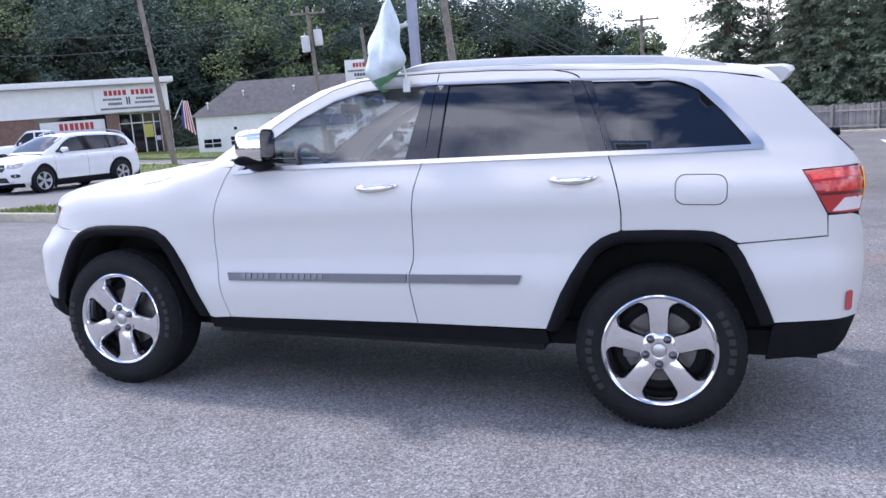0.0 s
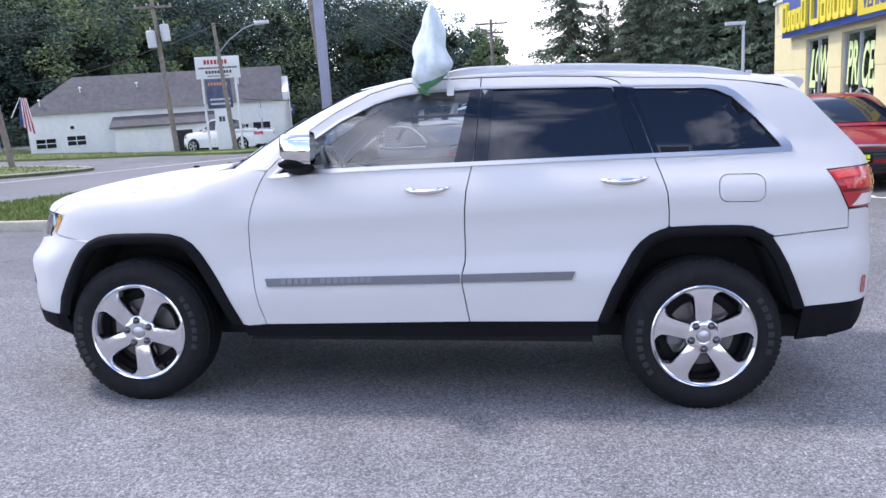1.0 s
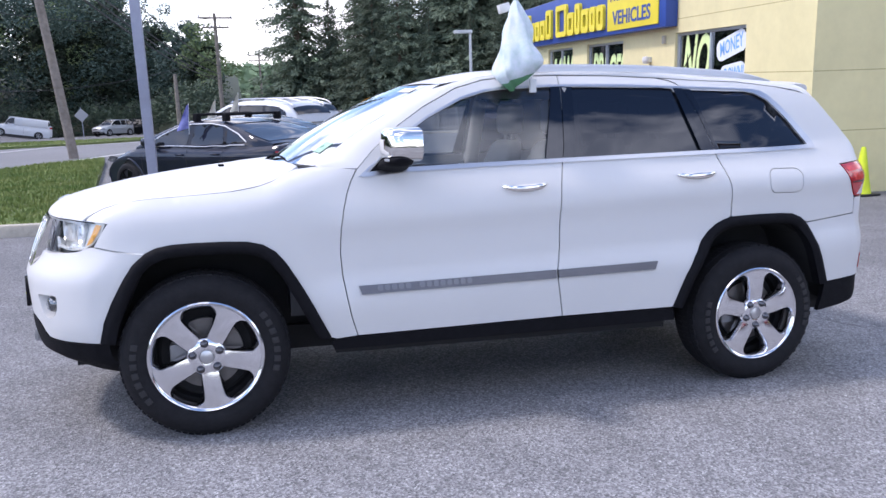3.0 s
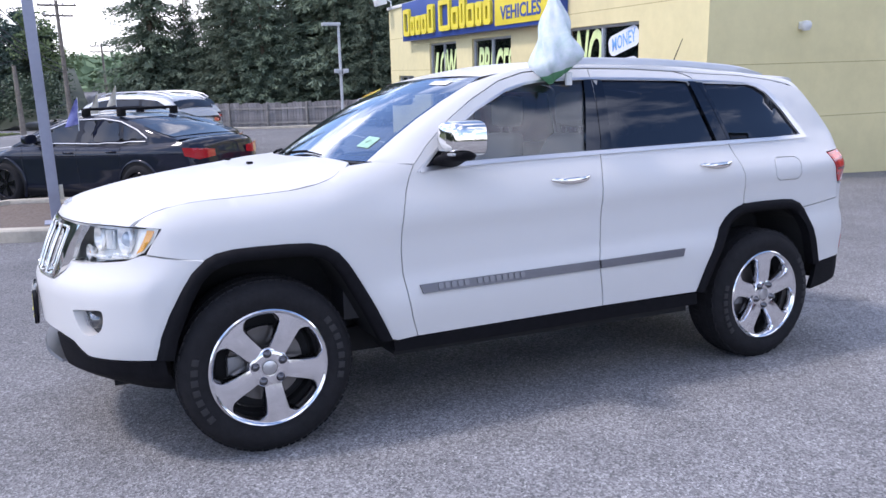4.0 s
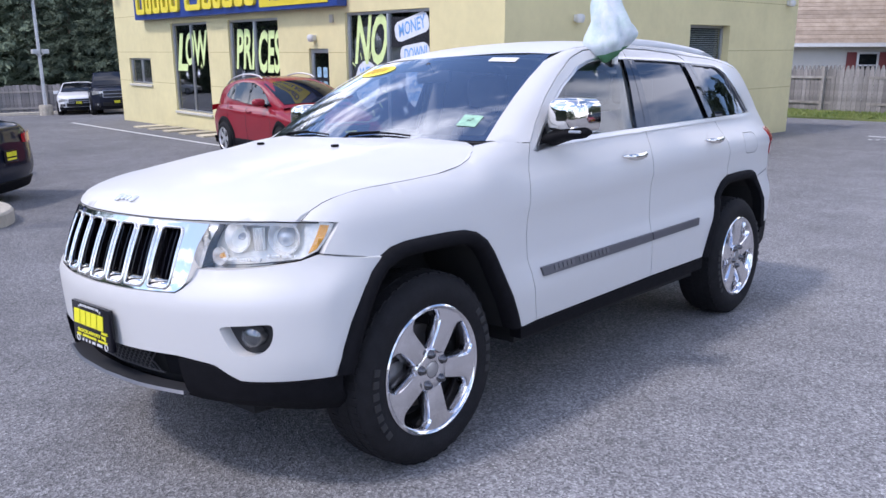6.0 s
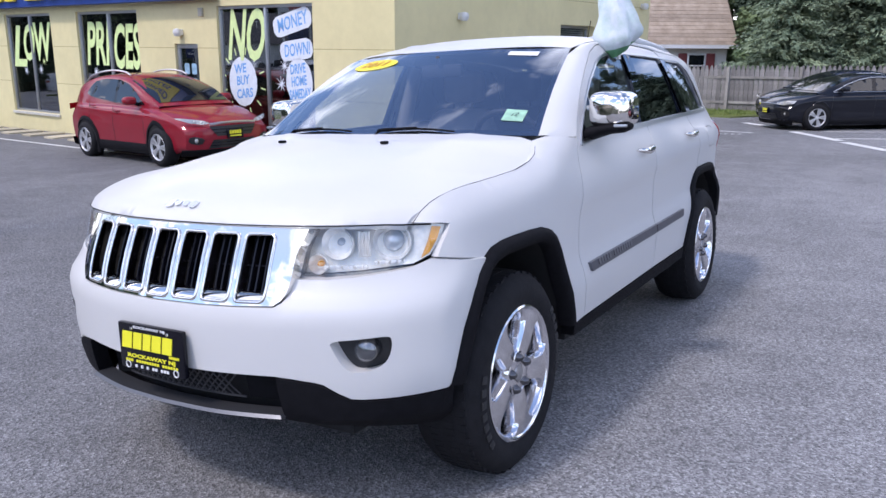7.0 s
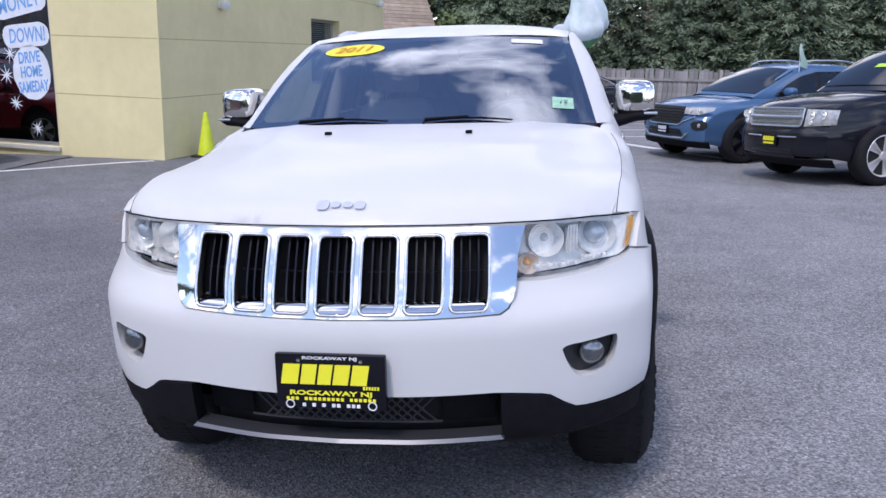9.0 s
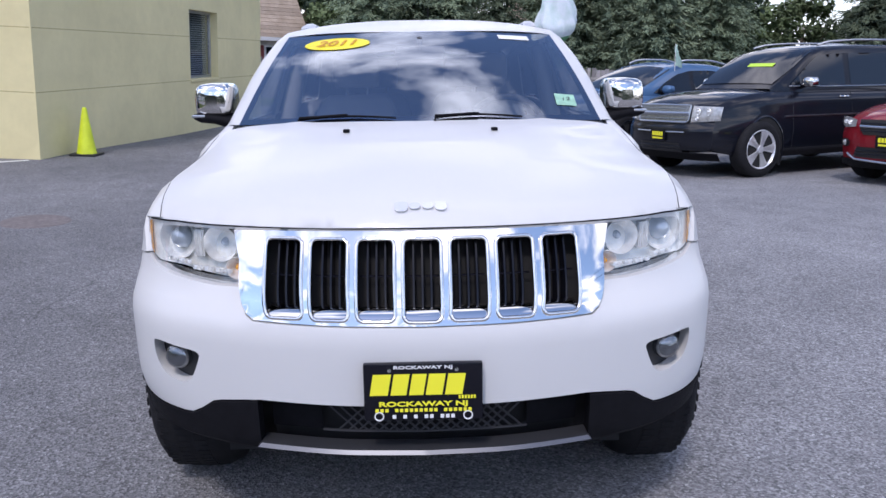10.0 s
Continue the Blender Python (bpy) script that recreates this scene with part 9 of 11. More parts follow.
def build_car(name, m, label, paint, L=4.5, W=1.84, H=1.65, wb=2.7, R=0.34, front=0.90, hood=1.0, belt=1.02, tail=1.05, cowl=1.05, head=0.30, back=-1.55, rear=-2.05, rim="alloy",
              rails=False, kind="suv", group="parked cars", lamps=None, grille=None, plate=True, cladding=False, mirror=None):
    """A road car: x runs to its nose, the origin is on the ground midway between the axles.
    cowl, head, back, rear: where the windscreen and the rear glass start and end along x."""
    car = thing(name, m, label, "car", group)
    xf, xr, hw = wb / 2 + front, wb / 2 + front - L, W / 2
    top = Curve([(xr, tail - 0.16), (xr + 0.06, tail - 0.02), (rear - 0.02, tail), (cowl, hood + 0.06 * (belt > hood) + 0.02), (cowl + (xf - cowl) * 0.55, hood - 0.01), (xf - 0.14, hood - 0.10), (xf - 0.03, hood - 0.22), (xf, hood - 0.30)])
    n = 56
    xs = [xr + (xf - xr) * (0.5 - 0.5 * math.cos(math.pi * i / n)) for i in range(n + 1)]

    def width(x, z):
        e = min((x - xr) / 0.55, (xf - x) / 0.75, 1)
        k = (1 - (1 - max(0, e)) ** 2.6 * 0.34)
        side = 1 - 0.030 * (abs(z - 0.62) / 0.45) ** 2 - (0.05 * max(0, z - 0.82) / 0.25)
        return hw * k * side * (1 + 0.012 * math.exp(-((z - belt + 0.22) / 0.035) ** 2) - 0.016 * math.exp(-((z - 0.50) / 0.09) ** 2))
    prof = (0.0, 0.10, 0.25, 0.40, 0.52, 0.60, 0.66, 0.72, 0.80, 0.88, 0.95, 0.985, 1.0)
    bm = bmesh.new()
    rows = []
    low = 0.22 if kind != "sedan" else 0.17
    for x in xs:
        z1 = top(x)
        z0 = low + 0.14 * max(0, 1 - min((x - xr), (xf - x)) / 0.35)
        half = []
        for q in prof:
            z = z0 + (z1 - z0) * q
            w = width(x, z) * (1 if q < 0.9 else 1 - 0.9 * (q - 0.9) ** 1.2)
            half.append((w, z))
        for k in (0.75, 0.5, 0.25, 0.0):
            half.append((half[12][0] * k, z1 + 0.035 * (1 - k * k)))
        ring = [(-w, z) for w, z in half] + [(w, z) for w, z in half[::-1][1:]]
        rows.append([bm.verts.new((x, w, z)) for w, z in ring])
    for A, B in zip(rows, rows[1:]):
        for k in range(len(A) - 1):
            bm.faces.new((A[k], A[k + 1], B[k + 1], B[k]))
    bm.faces.new(rows[0])
    bm.faces.new(rows[-1])
    body = part("body", bm, paint, car, smooth=0.9)
    # greenhouse frame and panes
    bz, rz = belt - 0.02, H
    bw, rw = hw * 0.925, hw * 0.70
    k = bmesh.new()
    st = [(cowl, 0.0), (cowl + (head - cowl) * 0.5, 0.54), (head, 0.955), (head - 0.25, 0.995), ((head + back) / 2, 1.0), (back + 0.2, 0.975), (back, 0.93), (rear + (back - rear) * 0.5, 0.52), (rear, 0.0)]
    cr = []
    for x, f in st:
        base = max(bz, top(x) - 0.03)
        z = base + (rz - base) * f
        w = bw + (rw - bw) * f
        wb_ = min(bw, width(x, base) * 0.99)
        w = min(w, wb_ + (rw - wb_) * f)
        cr.append([k.verts.new(v) for v in ((x, -wb_, base - 0.03), (x, -w, z), (x, -w * 0.55, z + 0.025 * f), (x, 0, z + 0.035 * f), (x, w * 0.55, z + 0.025 * f), (x, w, z), (x, wb_, base - 0.03))])
    for A, B in zip(cr, cr[1:]):
        for j in range(6):
            k.faces.new((A[j], B[j], B[j + 1], A[j + 1]))
    cabin = part("cabin", k, paint, car, smooth=0.55)

    def pane(pts, name="window", out=0.006):
        bm = bmesh.new()
        vs = [bm.verts.new(p) for p in pts]
        f = bm.faces.new(vs)
        f.normal_update()
        d = f.normal.copy()
        if d.dot(Vector(pts[0]) - Vector((sum(s[0] for s in st) / 9, 0, 1.0))) < 0:
            d = -d
        for v in vs:
            v.co += d * out
        part(name, bm, GLOSS_PANE, cabin, smooth=0)

    def lerp(a, b, t):
        return [a[i] + (b[i] - a[i]) * t for i in range(3)]

    def side_pt(x, f, sg):
        base = max(bz, top(x) - 0.03)
        wb_ = min(bw, width(x, base) * 0.99)
        fx = 0
        for (x0, f0), (x1, f1) in zip(st, st[1:]):
            if x1 <= x <= x0:
                fx = f0 + (f1 - f0) * (x - x0) / (x1 - x0)
        z = base - 0.03 + (base + (rz - base) * fx - base + 0.03) * f
        w = wb_ + (min(bw + (rw - bw) * fx, wb_ + (rw - wb_) * fx) - wb_) * f
        return (x, sg * w, z)
    for sg in (-1, 1):
        mid = head - (head - back) * (0.42 if kind != "suv" else 0.36)
        third = head - (head - back) * (0.86 if kind == "sedan" else 0.74)
        a = cowl + (head - cowl) * 0.22
        for x0, x1 in ((a, mid + 0.04), (mid - 0.04, third + 0.03), (third - 0.05, (rear + back) / 2 if kind != "sedan" else back + (rear - back) * 0.35)):
            seg = 7
            up = [side_pt(x0 + (x1 - x0) * i / seg, 0.90, sg) for i in range(seg + 1)]
            dn = [side_pt(x0 + (x1 - x0) * i / seg, 0.16, sg) for i in range(seg + 1)]
            bm = bmesh.new()
            U, D = [bm.verts.new((p[0], p[1] + sg * 0.007, p[2])) for p in up], [bm.verts.new((p[0], p[1] + sg * 0.007, p[2])) for p in dn]
            for i in range(seg):
                bm.faces.new((D[i], D[i + 1], U[i + 1], U[i]))
            part("window", bm, GLOSS_PANE, cabin, smooth=3.2)
        # bright waist line
        if kind != "van":
            bm = bmesh.new()
            tube(bm, [tuple(Vector(side_pt(a + (back - a) * i / 10, 0.08, sg)) + Vector((0, sg * 0.006, 0))) for i in range(11)], 0.010, seg=5)
            part("waist_strip", bm, SATIN, cabin)
        for x0 in (mid,):
            for xx in (mid - 0.10, third - 0.02):
                bm = bmesh.new()
                z = belt - 0.14
                box(bm, xx, sg * width(xx, z) - 0.015, z - 0.016, xx + 0.20, sg * width(xx, z) + 0.022, z + 0.016, bevel=0.01)
                part("door_handle", bm, paint if mirror is None else mirror, body)
        # shut lines
        for xx in (cowl - 0.12, mid, third - 0.06):
            bm = bmesh.new()
            tube(bm, [(xx, sg * (width(xx, z) + 0.0005), z) for z in (0.36, 0.5, 0.65, 0.8, 0.92, belt - 0.03)], 0.004, seg=4, caps=False)
            part("shut_line", bm, DARK_GRILLE, body)
        # mirror
        bm = bmesh.new()
        box(bm, cowl - 0.42, sg * (hw * 0.93) - 0.0, belt + 0.02, cowl - 0.30, sg * (hw * 0.93) + sg * 0.22, belt + 0.17, bevel=0.035)
        part("door_mirror", bm, mirror or paint, body)
        # arches, sill
        # arches aren't cut: a dark disc on the side paints the shade inside
        for ax in (-wb / 2, wb / 2):
            bm = bmesh.new()
            rr = R + (0.10 if cladding else 0.055)
            y = sg * (width(ax, 0.55) + 0.006)
            c = bm.verts.new((ax, y, R))
            ring = [bm.verts.new((ax + rr * math.cos(t), sg * (width(ax + rr * math.cos(t), R + rr * math.sin(t)) + 0.006), R + rr * math.sin(t))) for t in [radians(-28 + 236 * i / 24) for i in range(25)]]
            for p, q in zip(ring, ring[1:]):
                bm.faces.new((c, p, q))
            part("wheel_arch", bm, DARK_GRILLE, body)
        bm = bmesh.new()
        box(bm, -wb / 2 + R, sg * hw * 0.93, 0.17, wb / 2 - R, sg * (hw + 0.004) * 0.985, 0.33 if cladding else 0.27, bevel=0.02)
        part("sill", bm, TRIM, body)
        # lamps
        f = lamps or {}
        y0, y1, z0, z1 = f.get("front", (0.50, 0.92, hood - 0.33, hood - 0.18))
        bm = bmesh.new()
        pts = []
        for i in range(9):
            u = y0 + (y1 - y0) * i / 8
            xx = nose_x(xf, hw, u, width)
            pts.append([bm.verts.new((xx + 0.012, sg * u * hw, z)) for z in (z0 + (z1 - z0) * (0.04 if f.get("square") else 0.45) * (1 - i / 8), z1 - (z1 - z0) * 0.12 * (1 - i / 8) + 0.02 * i / 8)])
        for A, B in zip(pts, pts[1:]):
            bm.faces.new((A[0], B[0], B[1], A[1]))
        part("headlight", bm, LAMP_CLEAR, body, smooth=3.2)
        y0, y1, z0, z1 = f.get("rear", (0.55, 0.95, tail - 0.28, tail - 0.10))
        bm = bmesh.new()
        pts = []
        for i in range(9):
            u = y0 + (y1 - y0) * i / 8
            xx = tail_x(xr, hw, u, width)
            pts.append([bm.verts.new((xx - 0.012, sg * u * hw, z)) for z in (z0, z1)])
        for A, B in zip(pts, pts[1:]):
            bm.faces.new((A[0], B[0], B[1], A[1]))
        part("tail_light", bm, RED_LENS, body, smooth=3.2)
        bm = bmesh.new()
        lathe(bm, [(0.0005, 0.01), (0.04, 0.006), (0.055, -0.02)], 14, "x", (nose_x(xf, hw, 0.72, width), sg * 0.72 * hw, 0.42))
        part("fog_lamp", bm, LAMP_CLEAR, body)
        if rails:
            bm = bmesh.new()
            rp = [(head - 0.15 + (back - head + 0.25) * i / 10, sg * rw * 0.93, H + 0.02 + 0.05 * math.sin(math.pi * min(1, max(0, i / 10))) ** 0.3) for i in range(11)]
            tube(bm, rp, 0.02, seg=6)
            part("roof_rail", bm, SATIN, cabin)
    # windscreen and rear glass
    for (xa, fa, xb, fb, nm) in ((cowl, 0.0, head, 0.955, "windscreen"), (rear, 0.0, back, 0.93, "rear_window")):
        bm = bmesh.new()
        rows = []
        mid_x, mid_f = (xa + xb) / 2, (0.54 if nm == "windscreen" else 0.52)
        for t in (0.10, 0.3, 0.5, 0.7, 0.93):
            if t <= 0.5:
                x, f_ = xa + (mid_x - xa) * t * 2, mid_f * t * 2
            else:
                x, f_ = mid_x + (xb - mid_x) * (t - 0.5) * 2, mid_f + (fb - mid_f) * (t - 0.5) * 2
            base = max(bz, top(x) - 0.03)
            z = base + (rz - base) * f_
            wb_ = min(bw, width(x, base) * 0.99)
            w = wb_ + (rw - wb_) * f_
            sgn = 1 if nm == "windscreen" else -1
            rows.append([bm.verts.new((x + sgn * 0.012, p * w * 0.93, z + 0.012 + 0.035 * f_ * (1 - abs(p)))) for p in (-1, -0.55, 0, 0.55, 1)])
        for A, B in zip(rows, rows[1:]):
            for j in range(4):
                bm.faces.new((A[j], B[j], B[j + 1], A[j + 1]))
        part(nm, bm, GLOSS_PANE, cabin, smooth=3.2)
    # grille, lower bumper, plates
    g = grille or (0.46, hood - 0.36, hood - 0.20, DARK_GRILLE)
    bm = bmesh.new()
    rows = []
    for i in range(13):
        u = -g[0] + 2 * g[0] * i / 12
        rows.append([bm.verts.new((nose_x(xf, hw, abs(u), width) + 0.010, u * hw, z)) for z in (g[1], g[2])])
    for A, B in zip(rows, rows[1:]):
        bm.faces.new((A[0], B[0], B[1], A[1]))
    gr = part("grille", bm, g[3], body, smooth=3.2)
    for z in ((g[1] + g[2]) / 2, g[1] - 0.008, g[2] + 0.008):
        bm = bmesh.new()
        tube(bm, [(nose_x(xf, hw, abs(-g[0] + 2 * g[0] * i / 12), width) + 0.012, (-g[0] + 2 * g[0] * i / 12) * hw, z) for i in range(13)], 0.011, seg=5)
        part("grille_bar", bm, SATIN, gr)
    for u in (-g[0], g[0]):
        bm = bmesh.new()
        tube(bm, [(nose_x(xf, hw, abs(u), width) + 0.012, u * hw, g[1] - 0.008 + (g[2] - g[1] + 0.016) * i / 4) for i in range(5)], 0.011, seg=5)
        part("grille_bar", bm, SATIN, gr)
    for s_, base_x, fn in ((1, xf, nose_x), (-1, xr, tail_x)):
        bm = bmesh.new()
        rows = []
        for i in range(17):
            u = -0.90 + 1.8 * i / 16
            rows.append([bm.verts.new((fn(base_x, hw, abs(u), width) + s_ * 0.014, u * hw, z)) for z in (0.22, 0.29, 0.33 + 0.03 * (abs(u) > 0.7))])
        for A, B in zip(rows, rows[1:]):
            for j in range(2):
                bm.faces.new((A[j], B[j], B[j + 1], A[j + 1]))
        part("lower_bumper", bm, TRIM, body, smooth=3.2)
        if s_ > 0:
            bm = bmesh.new()
            rows = [[bm.verts.new((fn(base_x, hw, abs(u), width) + 0.012, u * hw, z)) for z in (0.36, 0.52 - 0.02 * abs(u))] for u in [-0.56 + 1.12 * i / 12 for i in range(13)]]
            for A, B in zip(rows, rows[1:]):
                bm.faces.new((A[0], B[0], B[1], A[1]))
            intake = part("lower_intake", bm, DARK_GRILLE, body, smooth=3.2)
            for z in (0.40, 0.44, 0.48):
                bm = bmesh.new()
                tube(bm, [(fn(base_x, hw, abs(u), width) + 0.014, u * hw, z) for u in [-0.52 + 1.04 * i / 8 for i in range(9)]], 0.006, seg=5)
                part("intake_bar", bm, TRIM, intake)
            for sd in (-1, 1):
                bm = bmesh.new()
                rows = [[bm.verts.new((fn(base_x, hw, u, width) + 0.010, sd * u * hw, z)) for z in (0.37 + 0.03 * (0.86 - u), 0.48)] for u in [0.62 + 0.24 * i / 6 for i in range(7)]]
                for A, B in zip(rows, rows[1:]):
                    bm.faces.new((A[0], B[0], B[1], A[1]))
                part("fog_pocket", bm, DARK_GRILLE, body, smooth=3.2)
        if plate:
            bm = bmesh.new()
            z = 0.52 if s_ > 0 else (tail - 0.24 if kind == "sedan" else 0.78)
            box(bm, base_x + s_ * 0.006 - 0.006, -0.16, z - 0.08, base_x + s_ * 0.03, 0.16, z + 0.08, bevel=0.006)
            pl = part("dealer_plate", bm, GLOSS_BLACK, body)
            bm = bmesh.new()
            for i in range(5):
                box(bm, base_x + s_ * 0.03 - 0.001, -0.115 + i * 0.047, z - 0.005, base_x + s_ * 0.034, -0.115 + i * 0.047 + 0.038, z + 0.055)
            box(bm, base_x + s_ * 0.03 - 0.001, -0.11, z - 0.045, base_x + s_ * 0.034, 0.11, z - 0.02)
            part("plate_block", bm, PLATE_YELLOW, pl, smooth=0)
    # the nose and the tail bow in plan and lean back towards the top
    def bowed(v):
        kf, kr = ease(cowl - 0.1, xf, v.x), ease(rear + 0.3, xr, v.x)
        q = min(1.1, abs(v.y) / hw)
        v.x -= kf * (0.17 * q ** 2.2 + 0.16 * max(0, v.z - 0.62) ** 1.3 + 0.25 * max(0, 0.45 - v.z) ** 1.2)
        v.x += kr * (0.09 * q ** 2.4 + 0.10 * max(0, v.z - 0.75) + 0.2 * max(0, 0.45 - v.z))
    for ob in [body] + list(body.children_recursive):
        for v in ob.data.vertices:
            bowed(v.co)
    for ax in (-wb / 2, wb / 2):
        for sg in (-1, 1):
            car_wheel(car, ax, sg * (hw - 0.112), R, sg, rim)
    return car




def nose_x(xf, hw, u, width):
    """Where along x the nose lies at half width u (0 to 1)."""
    lo, hi = xf - 0.75, xf
    for _ in range(14):
        mid = (lo + hi) / 2
        if width(mid, 0.62) > u * hw:
            lo = mid
        else:
            hi = mid
    return hi if hi < xf - 1e-3 else xf


def tail_x(xr, hw, u, width):
    lo, hi = xr, xr + 0.55
    for _ in range(14):
        mid = (lo + hi) / 2
        if width(mid, 0.62) > u * hw:
            hi = mid
        else:
            lo = mid
    return lo if lo > xr + 1e-3 else xr


def car_wheel(car, x, y, R, sg, rim):
    w = new("wheel")
    w.empty_display_size = 0.1
    w.parent = car
    w.matrix_basis = Matrix.Translation((x, y, R)) @ (Matrix() if sg < 0 else Matrix.Rotation(math.pi, 4, "Z"))
    o = -0.145
    bm = bmesh.new()
    lathe(bm, [(R * 0.66, o + 0.03), (R * 0.70, o + 0.006), (R * 0.82, o - 0.002), (R * 0.94, o + 0.014), (R * 0.99, o + 0.04), (R, o + 0.09), (R, 0.08), (R * 0.7, 0.11)], 40, "y")
    part("tyre", bm, RUBBER, w, smooth=0.8)
    mt = {"alloy": mat("silver_wheel", (0.62, 0.63, 0.65), 0.32, 0.35, coat=0.3), "black": GLOSS_BLACK, "chrome": mat("bright_wheel", (0.80, 0.80, 0.82), 0.30, 0.55)}[rim]
    bm = bmesh.new()
    lathe(bm, [(R * 0.70, o + 0.010), (R * 0.68, o + 0.004), (R * 0.64, o + 0.02), (R * 0.60, o + 0.12)], 40, "y")
    part("rim", bm, mt, w, smooth=0.8)
    bm = bmesh.new()
    lathe(bm, [(0.0005, o + 0.036), (R * 0.67, o + 0.036)], 24, "y")
    part("inner_barrel", bm, CAVITY, w)
    for i in range(5):
        bm = bmesh.new()
        r = R * 0.66
        for d in ((-0.09, 0.09) if rim != "chrome" else (-0.13, 0.13)):
            a = [(r * (0.12 + 0.88 * k / 4) , 0.020 + 0.006 * k) for k in range(5)]
            rows = [[bm.verts.new((u + d * q * 0.9 * (q / r), f, q)) for u, f in ((-s, o + 0.055), (-s, o + 0.022 - 0.008 * q / r), (s, o + 0.022 - 0.008 * q / r), (s, o + 0.055))] for q, s in a]
            for A, B in zip(rows, rows[1:]):
                for k in range(3):
                    bm.faces.new((A[k], A[k + 1], B[k + 1], B[k]))
        sp = part("spoke", bm, mt, w, smooth=0)
        sp.matrix_basis = Matrix.Rotation(math.tau * i / 5 + 0.3, 4, "Y")
    bm = bmesh.new()
    lathe(bm, [(0.0005, o + 0.008), (R * 0.13, o + 0.012), (R * 0.16, o + 0.04)], 18, "y")
    part("centre_cap", bm, mt, w, smooth=0.9)


def car_paint(name, c, metal=0.0):
    return mat(name, c, 0.5, metal, coat=0.7, var=0.03, scale=2, spec=0.10)


BRIGHT_TRIM = mat("bright_trim", (0.66, 0.67, 0.69), 0.25, 0.4, coat=0.3)
RED = car_paint("red_car_paint", (0.25, 0.012, 0.024))
BLACK = car_paint("black_car_paint", (0.004, 0.005, 0.010))
NAVY = car_paint("navy_car_paint", (0.005, 0.008, 0.020))
BLUE = car_paint("blue_car_paint", (0.07, 0.15, 0.28), 0.4)
SILVER = car_paint("silver_car_paint", (0.48, 0.50, 0.52), 0.5)
DARK_RED = car_paint("dark_red_car_paint", (0.20, 0.008, 0.014))
WHITE_CAR = car_paint("plain_white_paint", (0.76, 0.77, 0.78))


def at(x, y, heading, lift=0.0):
    """Pose on the sloping ground of a car whose middle is at x, y and whose nose points along heading (degrees)."""
    h = radians(heading)
    f = Vector((math.cos(h), math.sin(h)))
    s = Vector((-f.y, f.x))
    zf = (height(x + f.x * 1.3, y + f.y * 1.3) - height(x - f.x * 1.3, y - f.y * 1.3)) / 2.6
    zs = (height(x + s.x * 0.8, y + s.y * 0.8) - height(x - s.x * 0.8, y - s.y * 0.8)) / 1.6
    fx = Vector((f.x, f.y, zf)).normalized()
    up = fx.cross(Vector((s.x, s.y, zs))).normalized()
    lf = up.cross(fx)
    m = Matrix((fx, lf, up)).transposed().to_4x4()
    m.translation = (x, y, height(x, y) + lift)
    return m


def axle_at(fx, fy, heading, wb, side, W):
    """The car's middle from the foot of its front wheel on one side (side = 1 left, -1 right)."""
    h = radians(heading)
    f = Vector((math.cos(h), math.sin(h)))
    s = Vector((-f.y, f.x)) * side
    c = Vector((fx, fy)) - s * (W / 2 - 0.06) - f * (wb / 2)
    return c.x, c.y


def eased(poly, r):
    """A polygon with its corners cut back and rounded by about r."""
    out = []
    for a, b, c in zip(poly[-1:] + poly[:-1], poly, poly[1:] + poly[:1]):
        b = Vector(b)
        u, v = Vector(a) - b, Vector(c) - b
        p, q = b + u.normalized() * min(r, u.length * 0.35), b + v.normalized() * min(r, v.length * 0.35)
        out += [tuple(p), tuple(p * 0.25 + b * 0.5 + q * 0.25), tuple(q)]
    return out


